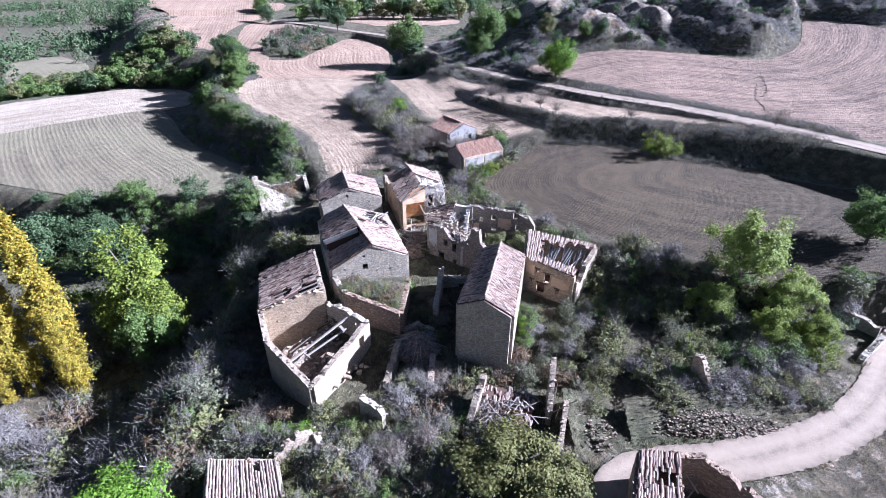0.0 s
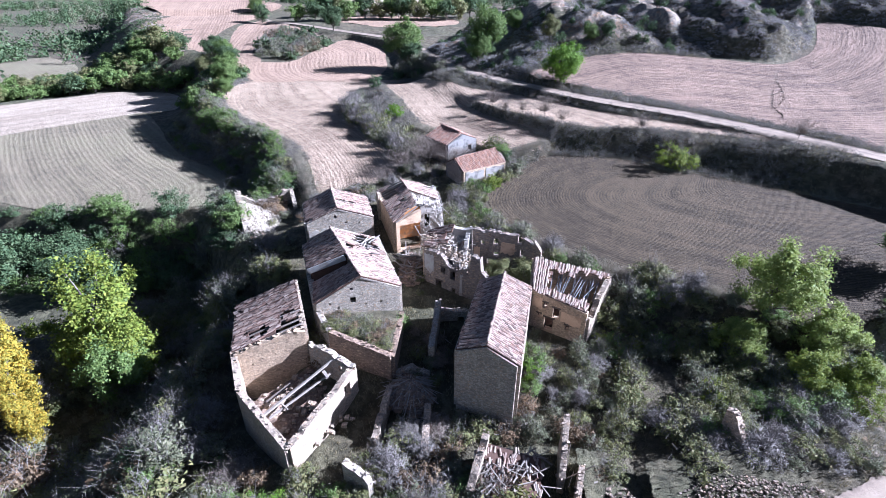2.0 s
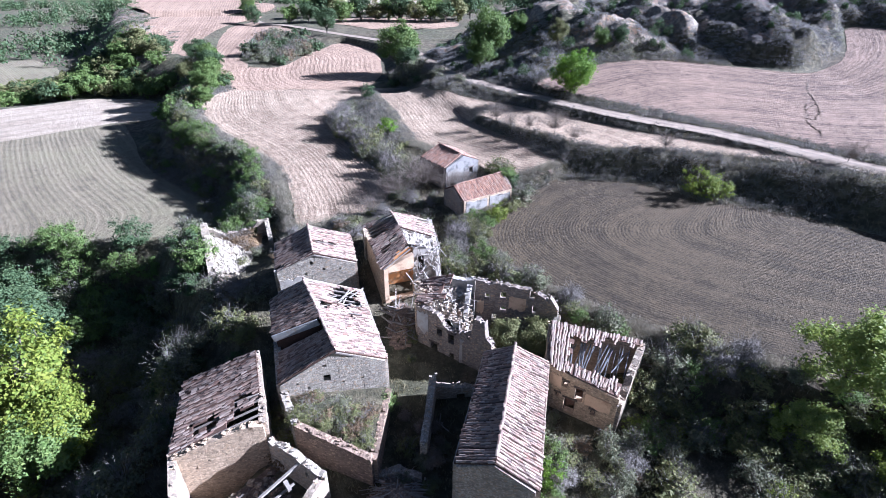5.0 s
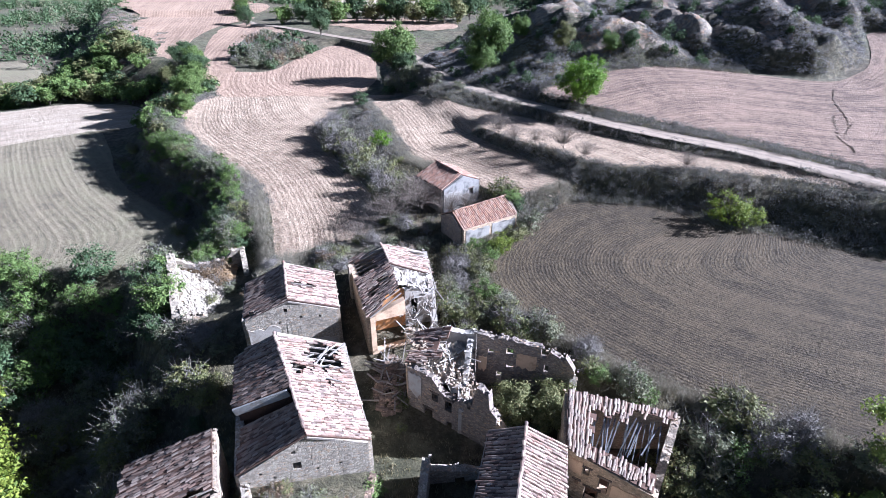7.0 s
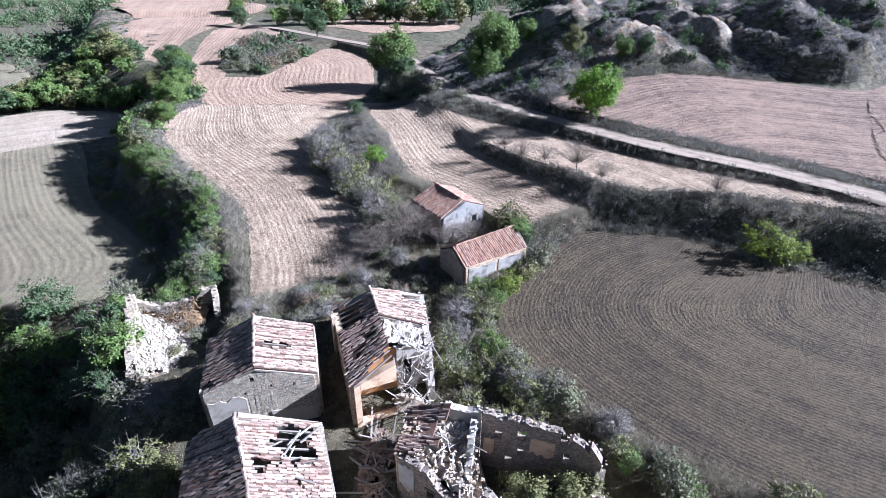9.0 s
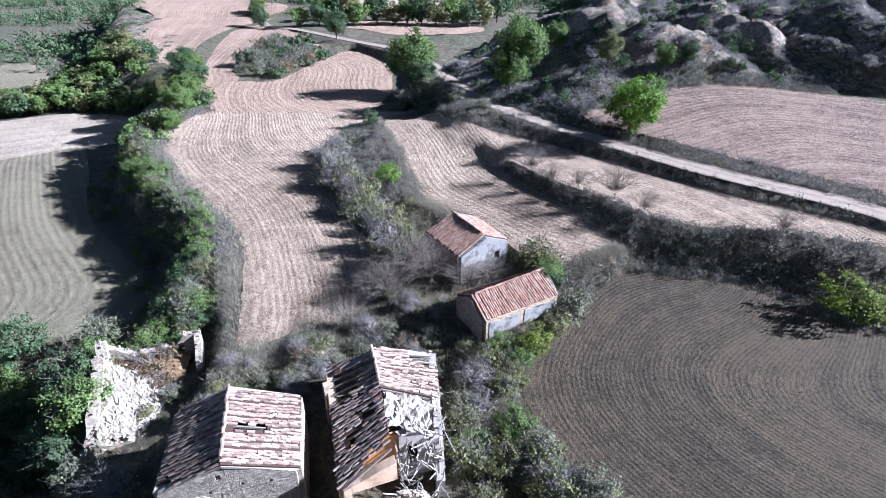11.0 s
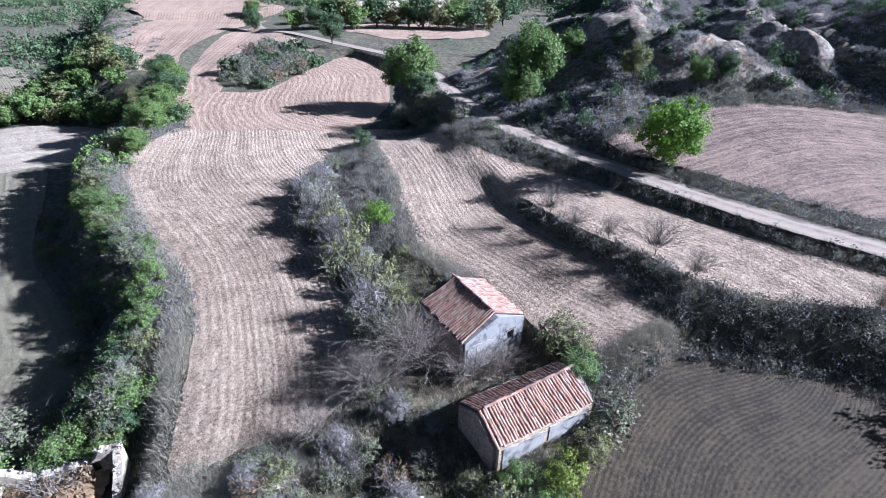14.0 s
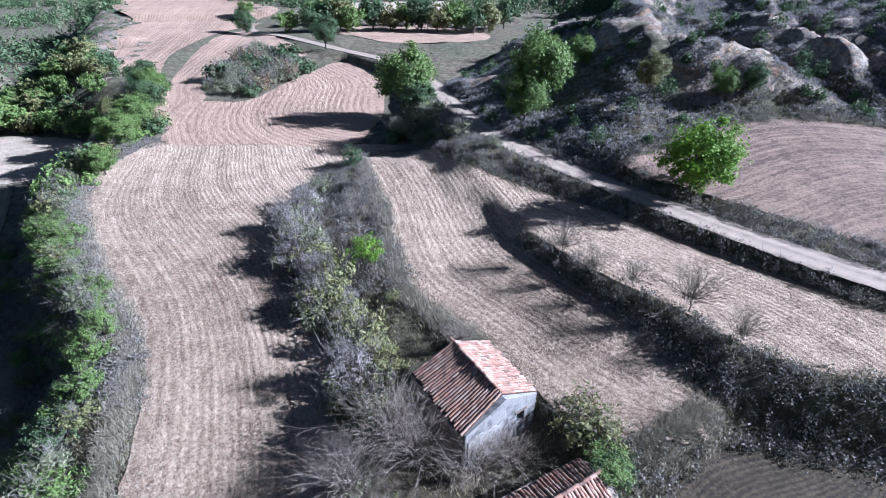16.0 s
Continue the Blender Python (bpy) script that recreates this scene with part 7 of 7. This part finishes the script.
    shrubs([(-12, 142), (-3, 136), (6, 126), (4, 131), (-4, 146), (-8, 160), (-14, 158)], 34, 15, [("grey", 3), ("dark", 2), ("lime", 1), ("bare", 2)], 1.8, 4.0)
    shrubs([(-74, 196), (-80, 215), (-90, 244), (-84, 246), (-75, 214), (-70, 196)], 26, 16, [("dark", 3), ("grey", 2)], 3.0, 5.0)
    places, rng = free_places([(-78, 164), (-100, 169), (-128, 152), (-152, 160), (-150, 182), (-128, 200), (-108, 202), (-90, 188), (-80, 176)], 95, 17)
    for x, y in places:
        k = ("leaf_dark", "leaf_green", "leaf_green", "leaf_olive")[rng.randint(4)]
        plant(("wood", k, rng.randint(3)), (x, y, float(height(np.array([x]), np.array([y]))[0]) - 0.1), rng.uniform(5, 7.6), rng.uniform(0, 6.28), 0.9, "broad green tree in the riverside wood", "tree", "wood_tree", "trees of the riverside wood")


def stuff_mesh(name, corners, material, label, category):
    me = tri_mesh(name, corners, None, 3)
    me.materials.append(MAT[material])
    tagged(new(name, me), label, category, kind="stuff")


def undergrowth():
    """Dry grass, low bank scrub, hillside scrub and the far woods."""
    rng = np.random.RandomState(77)

    def scatter(n, box, test, seed):
        r = np.random.RandomState(seed)
        x, y = r.uniform(box[0], box[1], n), r.uniform(box[2], box[3], n)
        ok = test(x, y)
        return x[ok], y[ok]

    def off(x, y):
        ok = np.ones(x.shape, bool)
        for f in FIELD_OUTLINES:
            ok &= ~(inside(x, y, f) & (line_distance(x, y, f, True) > 0.25))
        for pts, half, _ in RIBBONS[:2]:
            ok &= line_distance(x, y, smooth_line(pts, 4)) > half - 0.2
        for f in BUILT:
            ok &= ~inside(x, y, f)
        return ok

    # tufts of dry grass
    x, y = scatter(70000, (-48, 62, 18, 142), off, 5)
    z = ground_z(x, y)
    n = len(x)
    k = 6
    ang = rng.uniform(0, 6.28, (n, k))
    hgt = rng.uniform(0.12, 0.4, (n, k)) * (0.6 + wobble(x, y, 5.0)[:, None] + 0.4)
    w = 0.026
    foot = np.stack([x, y, z - 0.05], 1)[:, None, :] + rng.normal(0, 0.12, (n, k, 3)) * np.array([1, 1, 0])
    lean = np.stack([np.cos(ang) * hgt * 0.5, np.sin(ang) * hgt * 0.5, hgt], 2)
    side = np.stack([-np.sin(ang), np.cos(ang), ang * 0], 2) * w
    quad = np.stack([foot - side, foot + side, foot + lean], 2).reshape(-1, 3)
    stuff_mesh("dry_grass", quad, "grass", "tufts of dry straw-coloured grass on rough ground", "grass")

    # pale dry grass along the edges of the fields
    bits = []
    for f, step in ((STRIP, 1.0), (MIDDLE, 1.0), (BROWN, 0.8), (OLIVE, 0.6)):
        e = smooth_line(f, 40, True)
        for _ in range(4):
            bits.append(e + rng.normal(0, 0.55, e.shape) * step)
    q = np.concatenate(bits)
    q = q[(q[:, 0] > -60) & (q[:, 1] < 133)]
    n = len(q)
    k = 8
    ang, hgt = rng.uniform(0, 6.28, (n, k)), rng.uniform(0.08, 0.28, (n, k))
    foot = np.stack([q[:, 0], q[:, 1], ground_z(q[:, 0], q[:, 1]) - 0.05], 1)[:, None, :] + rng.normal(0, 0.2, (n, k, 3)) * np.array([1, 1, 0])
    lean = np.stack([np.cos(ang) * hgt * 0.5, np.sin(ang) * hgt * 0.5, hgt], 2)
    side = np.stack([-np.sin(ang), np.cos(ang), ang * 0], 2) * 0.025
    stuff_mesh("margin_grass", np.stack([foot - side, foot + side, foot + lean], 2).reshape(-1, 3), "pale_grass", "pale bleached grass along the field edges", "grass")

    # tall bleached grass in bands beside the stubble fields
    for line, wide, n, seed in (([(-15.7, 132.6), (-10.1, 118.2), (-7.2, 106.9), (-4, 98.6), (1.8, 92.6)], 1.0, 2200, 51), ([(-19.2, 73), (-21.8, 80), (-25, 88.4), (-29, 95), (-36, 102), (-43.5, 110.6), (-50, 118.6), (-55, 128)], 1.1, 2600, 52),
                                ([(-18, 71.4), (-12, 73.4), (-6, 76)], 1.8, 1400, 53), ([(4.6, 72), (7.4, 78), (12, 82.6), (17, 85.6)], 1.0, 900, 54), ([(8, 63), (13, 58.4), (21, 52.4), (29, 48.6)], 0.9, 900, 55)):
        r = np.random.RandomState(seed)
        c = smooth_line(line, 40)
        p = c[r.randint(0, len(c), n)] + r.normal(0, wide * 0.45, (n, 2))
        stuff_mesh("tall_grass", twig_field(p[:, 0], p[:, 1], ground_z(p[:, 0], p[:, 1]) - 0.05, 16, 0.5, 0.65, seed), "pale_grass", "tall bleached grass beside the stubble field", "grass")

    # straw on the nearer stubble fields
    for outline, n, seed in ((STRIP, 60000, 41), (MIDDLE, 60000, 42)):
        e = np.array(outline, float)
        r = np.random.RandomState(seed)
        x, y = r.uniform(e[:, 0].min(), e[:, 0].max(), n), r.uniform(e[:, 1].min(), e[:, 1].max(), n)
        ok = inside(x, y, smooth_line(outline, 4, True))
        x, y = x[ok], y[ok]
        stuff_mesh("stubble", leaf_tris(np.stack([x, y, ground_z(x, y) + 0.05], 1), 0.09, r, 2.2, 0.8), "pale_grass", "bleached straw lying on the stubble field", "stubble")

    def clumps(x, y, z, n, rx, rz, size, seed, twigs=False):
        r = np.random.RandomState(seed)
        m = len(x)
        s = r.uniform(0.6, 1.4, (m, 1, 1))
        u = r.normal(size=(m, n, 3))
        u /= np.linalg.norm(u, axis=2)[:, :, None]
        u[:, :, 2] = np.abs(u[:, :, 2])
        p = u * r.uniform(0.5, 1.05, (m, n, 1)) * np.array([rx, rx, rz]) * s + np.stack([x, y, z], 1)[:, None, :]
        return leaf_tris(p.reshape(-1, 3), size, r)

    # low dark scrub on the banks between the terraces
    def bank(x, y):
        return off(x, y) & ((x > 10) & (y > 70) | (y > 100) | (y > 86) & (x < -18)) & (hill_rise(x, y) < 2)
    x, y = scatter(15000, (-55, 62, 60, 140), bank, 6)
    stuff_mesh("bank_scrub", clumps(x, y, ground_z(x, y), 46, 0.7, 0.75, 0.12, 7), "leaf_scrub", "low grey-green scrub covering the terrace banks", "scrub")
    x, y = scatter(9000, (-55, 62, 60, 140), bank, 8)
    stuff_mesh("bank_brush", twig_field(x, y, ground_z(x, y), 14, 0.7, 1.1, 9), "twig", "bare grey brush on the terrace banks", "scrub")

    # scrub on the eroded hill, thinner on the bare crests
    def hill(x, y):
        return off(x, y) & (hill_rise(x, y) > 0.5) & (spur_mask(x, y)[1] + wobble(x, y, 4.0) * 1.6 < 0.95)
    x, y = scatter(30000, (-12, 125, 118, 200), hill, 10)
    stuff_mesh("hill_scrub", clumps(x, y, ground_z(x, y), 24, 0.7, 0.5, 0.15, 11), "leaf_heath", "grey low scrub covering the eroded hillside", "scrub")
    x, y = scatter(460, (-12, 130, 118, 215), hill, 12)
    stuff_mesh("hill_bushes", clumps(x, y, ground_z(x, y), 260, 1.1, 1.9, 0.24, 13), "leaf_dark", "dark juniper bushes on the eroded hillside", "scrub")

    # scrub on the western scarp
    s = lambda x, y: line_distance(x, y, [(-98, 188), (-119, 230), (-154, 282), (-198, 345)]) < 16
    x, y = scatter(5200, (-230, -70, 160, 385), lambda x, y: off(x, y) & s(x, y) & (wobble(x, y, 6.0) < 0.1), 14)
    stuff_mesh("scarp_scrub", clumps(x, y, height(x, y), 26, 1.1, 0.9, 0.28, 15), "leaf_dark", "dark scrub on the pale western scarp", "scrub")

    # far woods towards the skyline
    def far(x, y):
        return off(x, y) & ((y > 330) & (x > -140) & (x < 330) | (x < -165) & (wobble(x, y, 60.0) > -0.14))
    x, y = scatter(3000, (-480, 200, 170, 620), far, 16)
    z = height(x, y)
    stuff_mesh("far_wood", clumps(x, y, z, 90, 4.2, 7.0, 0.95, 17), "leaf_dark", "distant dark green woods along the valley", "wood")
    x, y = scatter(500, (-480, 200, 170, 620), far, 18)
    stuff_mesh("far_poplars", clumps(x, y, height(x, y), 110, 2.4, 11.0, 0.8, 19), "leaf_grey", "distant pale green poplars in the valley", "wood")


def twig_field(x, y, z, n, rx, rz, seed):
    r = np.random.RandomState(seed)
    m = len(x)
    foot = np.stack([x, y, z], 1)[:, None, :] + r.normal(0, 0.25, (m, n, 3)) * np.array([1, 1, 0])
    tip = foot + np.stack([r.normal(0, rx * 0.5, (m, n)), r.normal(0, rx * 0.5, (m, n)), r.uniform(0.4, 1.0, (m, n)) * rz], 2)
    s = np.cross(tip - foot, r.normal(size=foot.shape))
    s /= np.linalg.norm(s, axis=2)[:, :, None]
    return np.stack([foot - s * 0.02, foot + s * 0.02, tip], 2).reshape(-1, 3)


trees()
thickets()
undergrowth()
